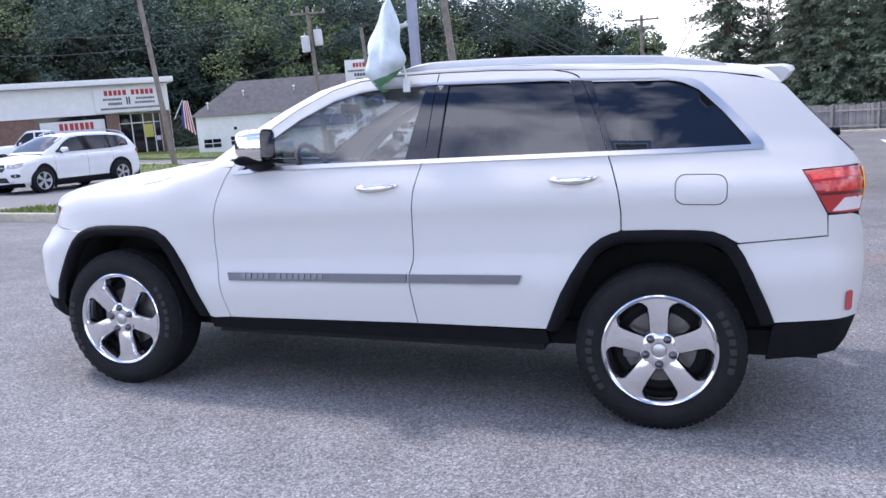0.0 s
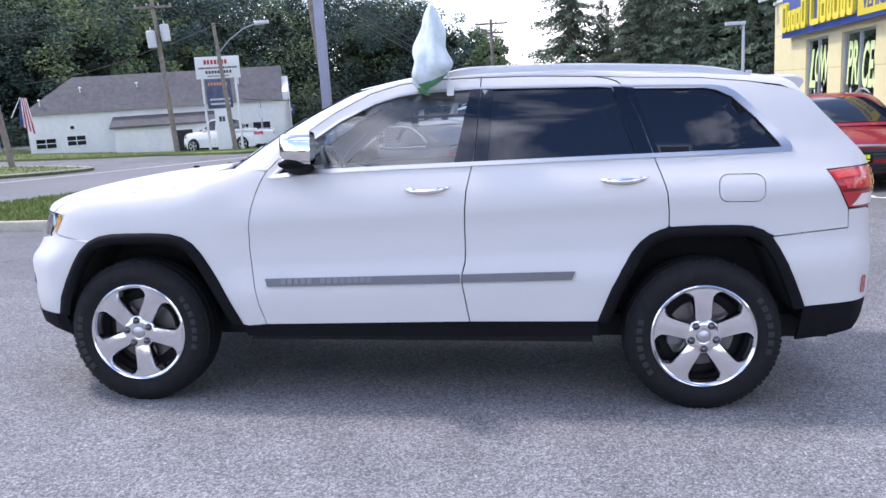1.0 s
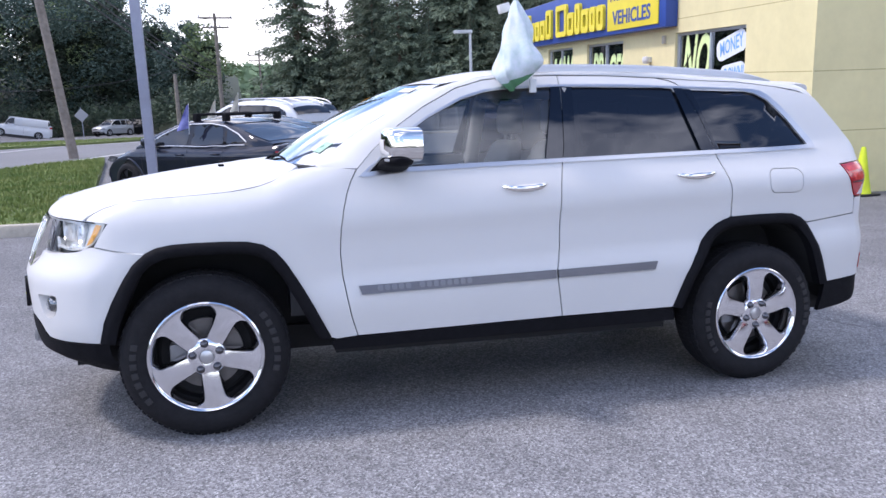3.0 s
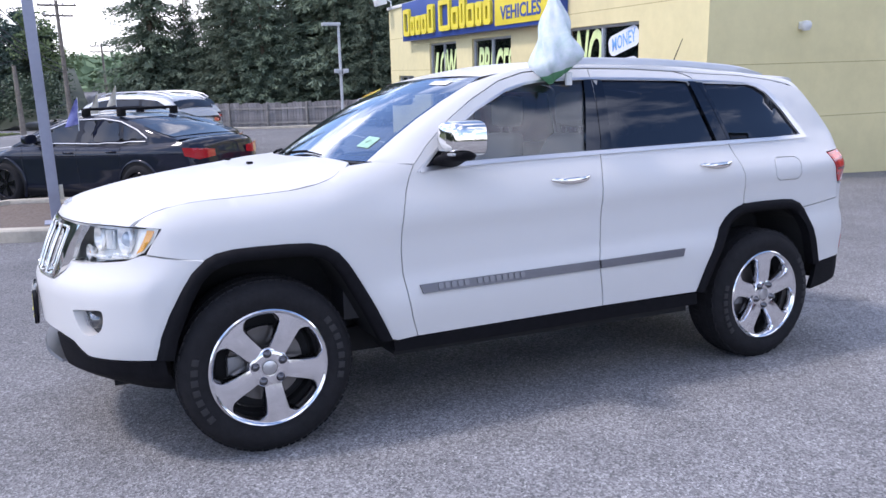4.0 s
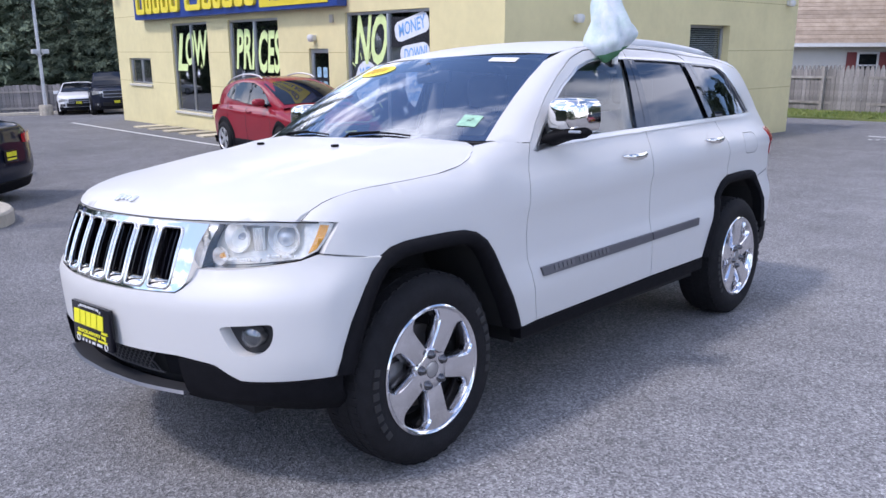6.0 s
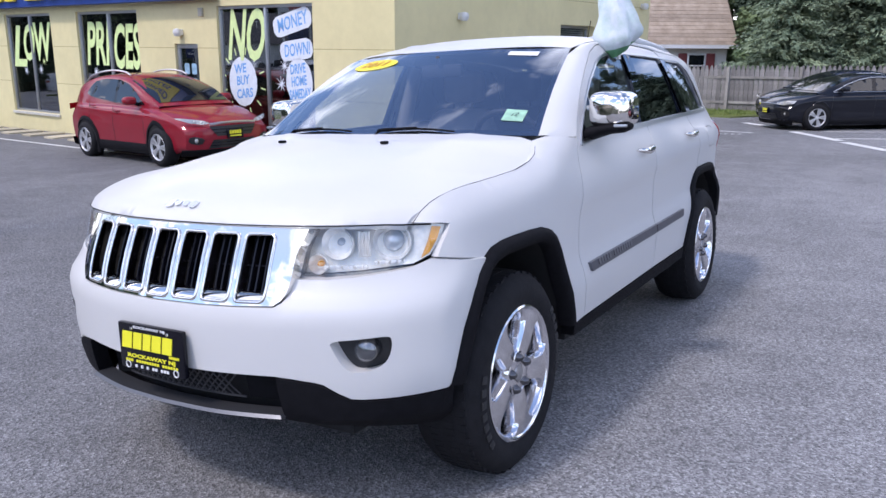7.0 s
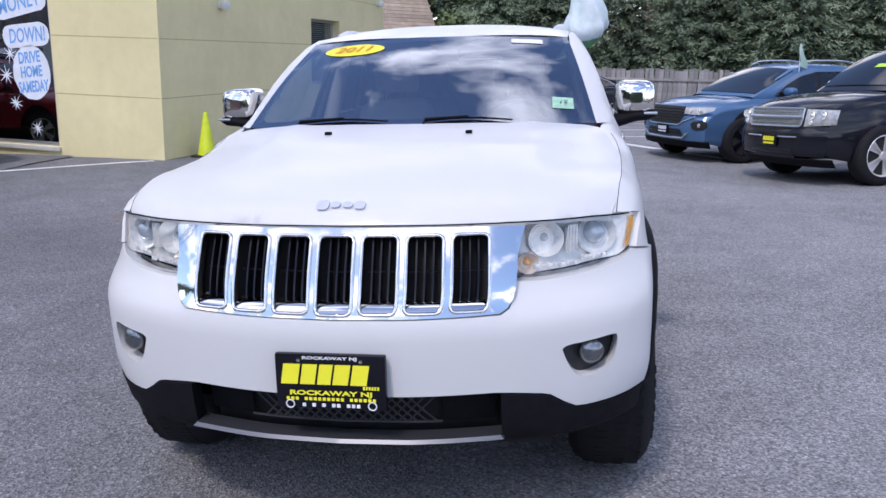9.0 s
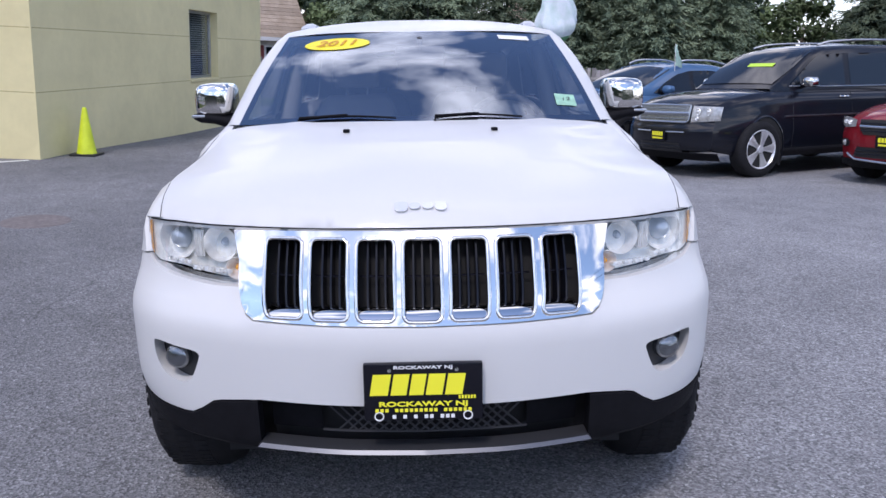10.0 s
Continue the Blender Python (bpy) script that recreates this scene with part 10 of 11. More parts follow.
def smooth_body(name, m, label, paint, L, W, wb, front, R, hood, roof, belt, dlo, lean=0.40, bow=0.30, bow_n=3.2, low=0.20, fascia=(), stern=(), headlight=(), headlight_inner=None,
                tail_light=(), grille=(), grille_look=None, bars=(), intake=(), fog=(), cladding=False, rim="alloy", rails=False, bright=None, mirror=None, splits=(), crease=0.018,
                plate_z=0.52, tail_plate_z=0.80, skirt=None, group="parked cars", lamp_mark=None, plates=(True, True), lip=None, arch=(), plate_mark=None):
    """A road car with curved panels: x runs to its nose, the origin is on the ground midway between the axles.
    hood: heights along the lower body's middle; roof: the cabin's outline from the cowl to the tail; belt: heights of the window line; dlo: outlines of the side windows."""
    car = thing(name, m, label, "car", group)
    xf, hw = wb / 2 + front, W / 2
    xr = xf - L
    top, crown, waist = Curve(sorted(hood)), Curve(sorted(roof)), Curve(sorted(belt))
    fas, ste = Curve(sorted(fascia)), Curve(sorted(stern))
    cowl, rear = max(x for x, z in roof), min(x for x, z in roof)

    def width(x, z):
        e = max(0.0, min((x - xr) / 0.9, (xf - x) / 1.1, 1))
        k = 1 - 0.085 * (1 - e) ** 2
        q = (z - 0.60) / 0.42
        side = 1 - 0.040 * q * q - 0.10 * max(0.0, z - waist(x) + 0.10) ** 1.2
        for ax in (-wb / 2, wb / 2):          # the sides swell over the wheels
            k += 0.016 * math.exp(-((x - ax) / (R * 1.5)) ** 2) * (z > 0.3)
        return hw * k * (side + crease * math.exp(-((z - waist(x) + 0.17) / 0.05) ** 2) - crease * 0.9 * math.exp(-((z - 0.47) / 0.10) ** 2)) - 0.02 * hw

    def bend(x, y, z):
        kf, kr = ease(cowl - 0.25, xf, x), ease(rear + 0.55, xr, x)
        q = min(1.08, abs(y) / hw)
        return Vector((x - kf * (bow * q ** bow_n + fas(z)) + kr * (bow * 0.62 * q ** bow_n + ste(z)), y, z))

    def at_nose(y, z, out=0.0):
        p = bend(xf, y, z)
        d = Vector((1, math.copysign(bow * bow_n / hw * (min(1.05, abs(y) / hw)) ** (bow_n - 1), y), 0.15)).normalized()
        return p + d * out

    def at_tail(y, z, out=0.0):
        p = bend(xr, y, z)
        d = Vector((-1, math.copysign(0.62 * bow * bow_n / hw * (min(1.05, abs(y) / hw)) ** (bow_n - 1), y), 0.1)).normalized()
        return p + d * out
    # lower body
    bm = bmesh.new()
    prof = (0.0, 0.06, 0.16, 0.28, 0.40, 0.52, 0.62, 0.70, 0.78, 0.85, 0.91, 0.955, 0.985, 1.0)
    cross = (0.96, 0.88, 0.75, 0.5, 0.25, 0.0)
    xs = [xr + (xf - xr) * (0.5 - 0.5 * math.cos(math.pi * i / 64)) for i in range(65)]
    rows = []
    for x in xs:
        z1 = top(x)
        zs = z1 - 0.05 - 0.02 * ease(cowl, xf, x)
        z0 = low + 0.10 * max(0.0, 1 - min(x - xr, xf - x) / 0.5)
        half = [(width(x, z0 + (zs - z0) * q) * (1 - 0.06 * ease(0.93, 1.0, q) - 0.05 * ease(0.10, 0.0, q)), z0 + (zs - z0) * q) for q in prof]
        half += [(half[13][0] * k, zs + (z1 - zs) * (1 - k ** 2.6)) for k in cross]
        rows.append([(x, -w, z) for w, z in half] + [(x, w, z) for w, z in half[::-1][1:]])
    V = [[bm.verts.new(bend(*p)) for p in r] for r in rows]
    for A, B in zip(V, V[1:]):
        for k in range(len(A) - 1):
            bm.faces.new((A[k], A[k + 1], B[k + 1], B[k]))
    for end, flip in ((0, False), (-1, True)):          # curved nose and tail
        r, edge = rows[end], V[end]
        n = len(r)
        grid = []
        for i in range(n // 2):
            a, b = r[i], r[n - 1 - i]
            mid = [bm.verts.new(bend(a[0], a[1] + (b[1] - a[1]) * k / 16, a[2])) for k in range(1, 16)]
            grid.append([edge[i]] + mid + [edge[n - 1 - i]])
        for A, B in zip(grid, grid[1:]):
            for k in range(16):
                f = (A[k], A[k + 1], B[k + 1], B[k])
                bm.faces.new(f[::-1] if flip else f)
        tip = [grid[-1][k] for k in range(17)]
        for k in range(16):
            try:
                bm.faces.new((tip[k], tip[k + 1], edge[n // 2]) if not flip else (tip[k + 1], tip[k], edge[n // 2]))
            except ValueError:
                pass
    bmesh.ops.recalc_face_normals(bm, faces=bm.faces)
    body = part("body", bm, paint, car, smooth=0.75)
    # cabin
    H = max(z for x, z in roof)

    def base(x):
        return min(waist(x), top(x) + 0.02) - 0.03

    def cabin_half(x, z):
        k = 0.955 - 0.10 * ease(cowl - 0.55, cowl, x) - 0.07 * ease(rear + 0.45, rear, x)
        return width(x, waist(x) - 0.06) * k - lean * max(0.0, z - base(x))
    bm = bmesh.new()
    rows = []
    for i in range(49):
        x = cowl + (rear - cowl) * i / 48
        zb, zr = base(x), max(crown(x), base(x) + 0.006)
        hgt = zr - zb
        ze = zb + max(0.004, hgt - 0.10 * min(1, hgt / 0.45))
        we = cabin_half(x, ze)
        half = [(cabin_half(x, zb) - 0.004, zb - 0.07), (cabin_half(x, zb + (ze - zb) * 0.5), zb + (ze - zb) * 0.5), (we, ze), (we - 0.035, ze + (zr - ze) * 0.42), (we - 0.10, ze + (zr - ze) * 0.68), (we * 0.6, zr - (zr - ze) * 0.12), (we * 0.3, zr - (zr - ze) * 0.03), (0, zr)]
        rows.append([bm.verts.new((x, -w, z)) for w, z in half] + [bm.verts.new((x, w, z)) for w, z in half[::-1][1:]])
    for A, B in zip(rows, rows[1:]):
        for k in range(len(A) - 1):
            bm.faces.new((A[k], B[k], B[k + 1], A[k + 1]))
    cabin = part("cabin", bm, paint, car, smooth=0.7)

    def screen(x0, x1, nm, sgn):
        bm = bmesh.new()
        g = []
        for i in range(11):
            x = x0 + (x1 - x0) * i / 10
            zb, zr = base(x), crown(x)
            ze = zb + max(0.004, (zr - zb) - 0.10 * min(1, (zr - zb) / 0.45))
            we = cabin_half(x, ze) - 0.045
            g.append([bm.verts.new((x + sgn * 0.010, p * we, ze + (zr - ze) * (0.45 + 0.55 * (1 - abs(p) ** 2.2)) + 0.007)) for p in [-1 + k / 6 for k in range(13)]])
        for A, B in zip(g, g[1:]):
            for k in range(12):
                bm.faces.new((A[k], B[k], B[k + 1], A[k + 1]))
        return part(nm, bm, GLOSS_PANE, cabin, smooth=3.2)
    head = next(x for x in [cowl - 0.01 * i for i in range(400)] if crown(x) > H - 0.085)
    back = next(x for x in [rear + 0.01 * i for i in range(400)] if crown(x) > H - 0.16)
    ws = screen(cowl - 0.10, head + 0.02, "windscreen", 1)
    screen(rear + 0.12, back, "rear_window", -1)
    if lamp_mark:
        bm = bmesh.new()
        y, x0, w, h = lamp_mark[:4]
        g = [[bm.verts.new((x + 0.016, yy, crown(x) - 0.035 * (abs(yy) / hw) ** 2 + 0.008)) for yy in (y - w / 2, y, y + w / 2)] for x in (x0 + h / 2, x0 - h / 2)]
        for k in range(2):
            bm.faces.new((g[0][k], g[1][k], g[1][k + 1], g[0][k + 1]))
        part("price_sticker", bm, lamp_mark[4], ws, smooth=0)
    for sg in (-1, 1):
        def side(x, z, out=0.006):
            return Vector((x, sg * (cabin_half(x, z) + out), z))
        for poly in dlo:
            bm = bmesh.new()
            skin(bm, eased(poly, 0.045), lambda x, z: side(x, z, 0.010), step=0.06)
            part("window", bm, GLOSS_PANE, cabin, smooth=3.2)
        for pa, pb in zip(dlo, dlo[1:]):        # black posts between the panes
            za, zb_ = sum(p[1] for p in pa) / len(pa), sum(p[1] for p in pb) / len(pb)
            quad = [min((p for p in pa if p[1] < za), key=lambda p: p[0]), min((p for p in pa if p[1] > za), key=lambda p: p[0]), max((p for p in pb if p[1] > zb_), key=lambda p: p[0]), max((p for p in pb if p[1] < zb_), key=lambda p: p[0])]
            bm = bmesh.new()
            skin(bm, [(x + d, z) for (x, z), d in zip(quad, (0.03, 0.03, -0.03, -0.03))], lambda x, z: side(x, z, 0.0075), step=0.08)
            part("window_post", bm, GLOSS_BLACK, cabin, smooth=3.2)
        if bright is not None:
            bm = bmesh.new()
            xs_ = [p[0] for poly in dlo for p in poly]
            tube(bm, [side(x, min(p[1] for poly in dlo for p in poly if abs(p[0] - x) < 0.5) - 0.012 if bright == "flat" else waist(x) + 0.025, 0.008) for x in [max(xs_) + (min(xs_) - max(xs_)) * i / 16 for i in range(17)]], 0.009, seg=5)
            part("waist_strip", bm, SATIN, cabin)
        if arch:
            bm = bmesh.new()
            tube(bm, [side(x, z, 0.010) for x, z in dense(arch, 0.08, closed=False)], 0.011, seg=5)
            part("window_moulding", bm, BRIGHT_TRIM, cabin)
        for xx in splits:
            bm = bmesh.new()
            z_hi = waist(xx) - 0.03
            tube(bm, [bend(xx, sg * (width(xx, z) + 0.0005), z) for z in [0.34 + (z_hi - 0.34) * i / 8 for i in range(9)]], 0.0035, seg=4, caps=False)
            part("shut_line", bm, DARK_GRILLE, body)
        for xx in splits[1:]:
            bm = bmesh.new()
            z = waist(xx) - 0.12
            tube(bm, [(xx + 0.07 + u, sg * (width(xx, z) + o), z + 0.004) for u, o in ((0.0, 0.004), (0.03, 0.030), (0.16, 0.030), (0.19, 0.004))], 0.013, seg=6)
            part("door_handle", bm, mirror or paint, body)
        bm = bmesh.new()
        mx, mz = dlo[0][0][0] - 0.22, waist(dlo[0][0][0] - 0.2) + 0.06
        wy = cabin_half(mx, mz)
        ring = []
        for u, r in ((-0.085, 0.35), (-0.075, 0.75), (-0.045, 0.96), (0.0, 1.0), (0.045, 0.97), (0.05, 0.85)):
            ring.append([bm.verts.new((mx - u, sg * (wy + 0.16 + math.copysign(abs(math.cos(a)) ** 0.7, math.cos(a)) * 0.115 * r), mz + 0.05 + math.copysign(abs(math.sin(a)) ** 0.7, math.sin(a)) * 0.075 * r)) for a in [k * math.tau / 14 for k in range(14)]])
        for A, B in zip(ring, ring[1:]):
            for k in range(14):
                bm.faces.new((A[k], A[(k + 1) % 14], B[(k + 1) % 14], B[k]))
        bm.faces.new(ring[0])
        bm.faces.new(ring[-1])
        mi = part("door_mirror", bm, mirror or paint, body, smooth=1.0)
        bm = bmesh.new()
        tube(bm, [(mx, sg * (wy - 0.03), mz - 0.03), (mx, sg * (wy + 0.07), mz), (mx, sg * (wy + 0.14), mz + 0.01)], 0.035, 0.025, 8)
        part("mirror_foot", bm, TRIM, mi, smooth=1.0)
        # wheel arches: a dark disc laid on the panel as the opening's shade, and a lip
        for ax in (-wb / 2, wb / 2):
            rr = R + 0.055
            ang = [radians(-32 + 244 * i / 32) for i in range(33)]

            def on(r, a, out):
                x, z = ax + r * math.cos(a), R + r * math.sin(a)
                v = bend(x, sg * width(x, max(z, low + 0.02)), z)
                return v + Vector((0, sg * out, 0))
            bm = bmesh.new()
            c = bm.verts.new(on(0.0, 0.0, 0.004))
            mid = [bm.verts.new(on(rr * 0.6, a, 0.006)) for a in ang]
            ring = [bm.verts.new(on(rr, a, 0.007)) for a in ang]
            for k in range(32):
                bm.faces.new((c, mid[k], mid[k + 1]))
                bm.faces.new((mid[k], ring[k], ring[k + 1], mid[k + 1]))
            part("wheel_arch", bm, CAVITY, body)
            bm = bmesh.new()
            wd = 0.075 if cladding else 0.028
            g = [[bm.verts.new(on(rr + d, a, o)) for d, o in ((-0.004, 0.003), (0.0, 0.022), (wd * 0.6, 0.020), (wd, 0.002))] for a in ang]
            for A, B in zip(g, g[1:]):
                for k in range(3):
                    bm.faces.new((A[k], B[k], B[k + 1], A[k + 1]))
            part("arch_lip", bm, TRIM if cladding else paint, body, smooth=1.0)
        bm = bmesh.new()
        g = []
        for i in range(13):
            x = -wb / 2 + R * 1.05 + (wb - 2.1 * R) * i / 12
            g.append([bm.verts.new((x, sg * (width(x, z) + o), z)) for z, o in ((low - 0.02, -0.10), (low - 0.02, 0.0), (low + 0.05, 0.014), ((low + 0.15) if cladding else low + 0.09, 0.010), ((low + 0.17) if cladding else low + 0.10, -0.004))])
        for A, B in zip(g, g[1:]):
            for k in range(4):
                bm.faces.new((A[k], B[k], B[k + 1], A[k + 1]))
        part("sill", bm, TRIM, body, smooth=1.0)
        if skirt is not None:
            bm = bmesh.new()
            tube(bm, [(x, sg * (width(x, skirt) + 0.012), skirt) for x in [-wb / 2 + R * 1.2 + (wb - 2.4 * R) * i / 8 for i in range(9)]], 0.012, seg=5)
            part("side_strip", bm, SATIN, body)
        # lamps
        bm = bmesh.new()
        skin(bm, [(sg * y * hw, z) for y, z in headlight], lambda y, z: at_nose(y, z, 0.010), step=0.04)
        hl = part("headlight", bm, LAMP_CLEAR, body, smooth=3.2)
        for y, z, r in headlight_inner or ():
            bm = bmesh.new()
            lathe(bm, [(0.0005, 0.012), (r * 0.45, 0.010), (r * 0.55, 0.004), (r * 0.9, 0.012), (r, 0.004)], 16, "x")
            o = part("lamp_bowl", bm, REFLECTOR, hl, smooth=1.0)
            o.matrix_basis = Matrix.Translation(at_nose(sg * y * hw, z, 0.012))
        bm = bmesh.new()
        skin(bm, [(sg * y * hw, z) for y, z in tail_light], lambda y, z: at_tail(y, z, 0.010), step=0.05)
        part("tail_light", bm, RED_LENS, body, smooth=3.2)
        if fog:
            bm = bmesh.new()
            skin(bm, chaikin([(sg * y * hw, z) for y, z in fog], 1), lambda y, z: at_nose(y, z, 0.008), step=0.04)
            fp = part("fog_pocket", bm, DARK_GRILLE, body, smooth=3.2)
            bm = bmesh.new()
            cy, cz = sum(y for y, z in fog) / len(fog), sum(z for y, z in fog) / len(fog)
            lathe(bm, [(0.0005, 0.02), (0.025, 0.016), (0.04, 0.0)], 14, "x")
            part("fog_lamp", bm, LAMP_CLEAR, fp, smooth=1.0).matrix_basis = Matrix.Translation(at_nose(sg * cy * hw, cz, 0.008))
        if rails:
            bm = bmesh.new()
            tube(bm, [(x, sg * (cabin_half(x, crown(x) - 0.08) - 0.10), crown(x) + 0.005 + 0.045 * math.sin(math.pi * i / 12) ** 0.35) for i, x in [(i, head - 0.15 + (back + 0.15 - head) * i / 12) for i in range(13)]], 0.018, seg=6)
            part("roof_rail", bm, SATIN, cabin, smooth=1.0)
    # grille and intake
    for poly, nm, look_ in ((grille, "grille", grille_look or DARK_GRILLE), (intake, "lower_intake", DARK_GRILLE)):
        if not poly:
            continue
        full = [(y * hw, z) for y, z in poly] + [(-y * hw, z) for y, z in poly[::-1]]
        bm = bmesh.new()
        skin(bm, full, lambda y, z: at_nose(y, z, 0.009), step=0.05)
        g = part(nm, bm, look_, body, smooth=3.2)
        z_lo, z_hi = min(z for y, z in poly), max(z for y, z in poly)
        n = max(2, int((z_hi - z_lo) / 0.045))
        for i in range(1, n):
            z = z_lo + (z_hi - z_lo) * i / n
            ym = max(y for y, z_ in dense(poly, 0.02, closed=False) if abs(z_ - z) < 0.04) * hw * 0.97
            bm = bmesh.new()
            tube(bm, [at_nose(-ym + 2 * ym * k / 12, z, 0.012) for k in range(13)], 0.006, seg=5)
            part("grille_bar", bm, look_ if nm == "grille" and grille_look else GLOSS_BLACK, g)
    for pts, r in bars:
        for sg in (-1, 1):
            bm = bmesh.new()
            tube(bm, [at_nose(sg * y * hw, z, 0.014) for y, z in dense(pts, 0.06, closed=False)], r, seg=6)
            part("bright_bar", bm, SATIN, body, smooth=1.0)
    if lip is not None:
        bm = bmesh.new()
        g = [[bm.verts.new(at_nose(hw * (-0.93 + 1.86 * i / 20), z, o)) for z, o in ((lip - 0.10, -0.05), (lip - 0.09, 0.008), (lip, 0.016), (lip + 0.012, 0.0))] for i in range(21)]
        for A, B in zip(g, g[1:]):
            for k in range(3):
                bm.faces.new((A[k], B[k], B[k + 1], A[k + 1]))
        part("lower_bumper", bm, TRIM, body, smooth=1.0)
        bm = bmesh.new()
        g = [[bm.verts.new(at_tail(hw * (-0.93 + 1.86 * i / 20), z, o)) for z, o in ((lip - 0.10, -0.05), (lip - 0.08, 0.008), (lip + 0.04, 0.016), (lip + 0.055, 0.0))] for i in range(21)]
        for A, B in zip(g, g[1:]):
            for k in range(3):
                bm.faces.new((A[k], B[k], B[k + 1], A[k + 1]))
        part("lower_bumper", bm, TRIM, body, smooth=1.0)
    for ok, fn, z in ((plates[0], at_nose, plate_z), (plates[1], at_tail, tail_plate_z)):
        if not ok:
            continue
        s_ = 1 if fn is at_nose else -1
        x = fn(0, z, 0.02).x
        bm = bmesh.new()
        box(bm, x - 0.012, -0.155, z - 0.078, x + 0.012, 0.155, z + 0.078, bevel=0.006)
        pl = part("dealer_plate", bm, GLOSS_BLACK, body)
        bm = bmesh.new()
        for i in range(5):
            box(bm, x + s_ * 0.012, -0.115 + i * 0.047, z - 0.005, x + s_ * 0.016, -0.115 + i * 0.047 + 0.038, z + 0.055)
        box(bm, x + s_ * 0.012, -0.11, z - 0.05, x + s_ * 0.016, 0.11, z - 0.025)
        part("plate_block", bm, plate_mark or PLATE_YELLOW, pl, smooth=0)
    for ax in (-wb / 2, wb / 2):
        for sg in (-1, 1):
            car_wheel(car, ax, sg * (width(ax, R) - 0.085), R, sg, rim)
    return car


HATCH = dict(L=4.33, W=1.80, wb=2.61, front=0.87, R=0.335, hood=[(-2.16, 0.86), (-2.05, 1.00), (-1.75, 1.09), (0.95, 1.03), (1.45, 0.985), (1.85, 0.90), (2.08, 0.80), (2.18, 0.70)],
             roof=[(1.12, 1.03), (0.85, 1.19), (0.50, 1.37), (0.15, 1.50), (-0.20, 1.575), (-0.65, 1.60), (-1.10, 1.575), (-1.50, 1.50), (-1.78, 1.38), (-1.98, 1.20), (-2.08, 1.04)],
             belt=[(1.1, 1.00), (0.4, 1.015), (-0.5, 1.055), (-1.2, 1.12), (-1.9, 1.14)],
             dlo=[[(0.76, 1.045), (0.44, 1.245), (0.10, 1.405), (-0.24, 1.480), (-0.22, 1.07)], [(-0.29, 1.075), (-0.31, 1.485), (-0.75, 1.498), (-1.02, 1.465), (-1.10, 1.16)], [(-1.16, 1.17), (-1.09, 1.45), (-1.24, 1.37), (-1.36, 1.22)]],
             fascia=[(0.15, 0.10), (0.35, 0.03), (0.52, 0.0), (0.68, 0.015), (0.80, 0.06), (0.95, 0.16)], stern=[(0.2, 0.06), (0.5, 0.0), (0.75, 0.01), (0.95, 0.06), (1.1, 0.12)],
             headlight=[(0.45, 0.745), (0.60, 0.735), (0.80, 0.765), (0.95, 0.83), (0.97, 0.855), (0.80, 0.835), (0.55, 0.795)], headlight_inner=[(0.60, 0.765, 0.028), (0.72, 0.785, 0.026)],
             tail_light=[(0.55, 0.96), (0.95, 0.90), (0.97, 1.02), (0.60, 1.04)], grille=[(0.50, 0.70), (0.42, 0.60), (0.36, 0.53)], bars=[([(0.0, 0.755), (0.25, 0.750), (0.47, 0.735)], 0.022)],
             intake=[(0.44, 0.47), (0.52, 0.32)], fog=[(0.58, 0.50), (0.82, 0.55), (0.86, 0.43), (0.64, 0.38)], cladding=True, splits=(0.82, -0.26, -1.12), plate_z=0.56, lip=0.30, lean=0.34, rails=True)
BIG = dict(L=5.65, W=2.01, wb=3.30, front=0.99, R=0.405, hood=[(-3.02, 1.16), (-2.9, 1.24), (1.15, 1.26), (1.8, 1.245), (2.3, 1.185), (2.52, 1.10), (2.64, 1.00)],
           roof=[(1.28, 1.26), (0.95, 1.50), (0.62, 1.72), (0.35, 1.85), (0.05, 1.905), (-1.0, 1.935), (-2.1, 1.925), (-2.65, 1.87), (-2.85, 1.62), (-2.98, 1.24)],
           belt=[(1.3, 1.235), (-2.9, 1.25)],
           dlo=[[(0.95, 1.30), (0.55, 1.60), (0.32, 1.74), (-0.22, 1.77), (-0.22, 1.29)], [(-0.34, 1.29), (-0.34, 1.775), (-1.28, 1.78), (-1.28, 1.29)], [(-1.40, 1.29), (-1.40, 1.78), (-2.45, 1.755), (-2.60, 1.60), (-2.66, 1.29)]],
           fascia=[(0.2, 0.16), (0.35, 0.06), (0.50, 0.0), (0.70, 0.0), (0.76, 0.035), (0.90, 0.05), (1.10, 0.10), (1.25, 0.22)], stern=[(0.3, 0.03), (0.6, 0.0), (0.9, 0.03), (1.25, 0.06)], bow=0.26,
           headlight=[(0.565, 0.80), (0.95, 0.83), (0.96, 1.02), (0.575, 1.035)], headlight_inner=[(0.66, 0.95, 0.055), (0.80, 0.95, 0.055), (0.66, 0.86, 0.035)], tail_light=[(0.86, 0.85), (0.97, 0.86), (0.97, 1.20), (0.86, 1.20)],
           grille=[(0.53, 1.04), (0.535, 0.80)], bars=[([(0.0, 0.925), (0.53, 0.930)], 0.024), ([(0.0, 1.045), (0.53, 1.04)], 0.014), ([(0.0, 0.80), (0.50, 0.80), (0.535, 0.83), (0.535, 1.04)], 0.014), ([(0.0, 0.655), (0.50, 0.66)], 0.010)],
           intake=[(0.42, 0.50), (0.44, 0.36)], splits=(0.98, -0.28, -1.34), lean=0.24, rails=True, rim="chrome", plate_z=0.60, skirt=0.86, low=0.30, lip=0.36, bright="flat", crease=0.010)
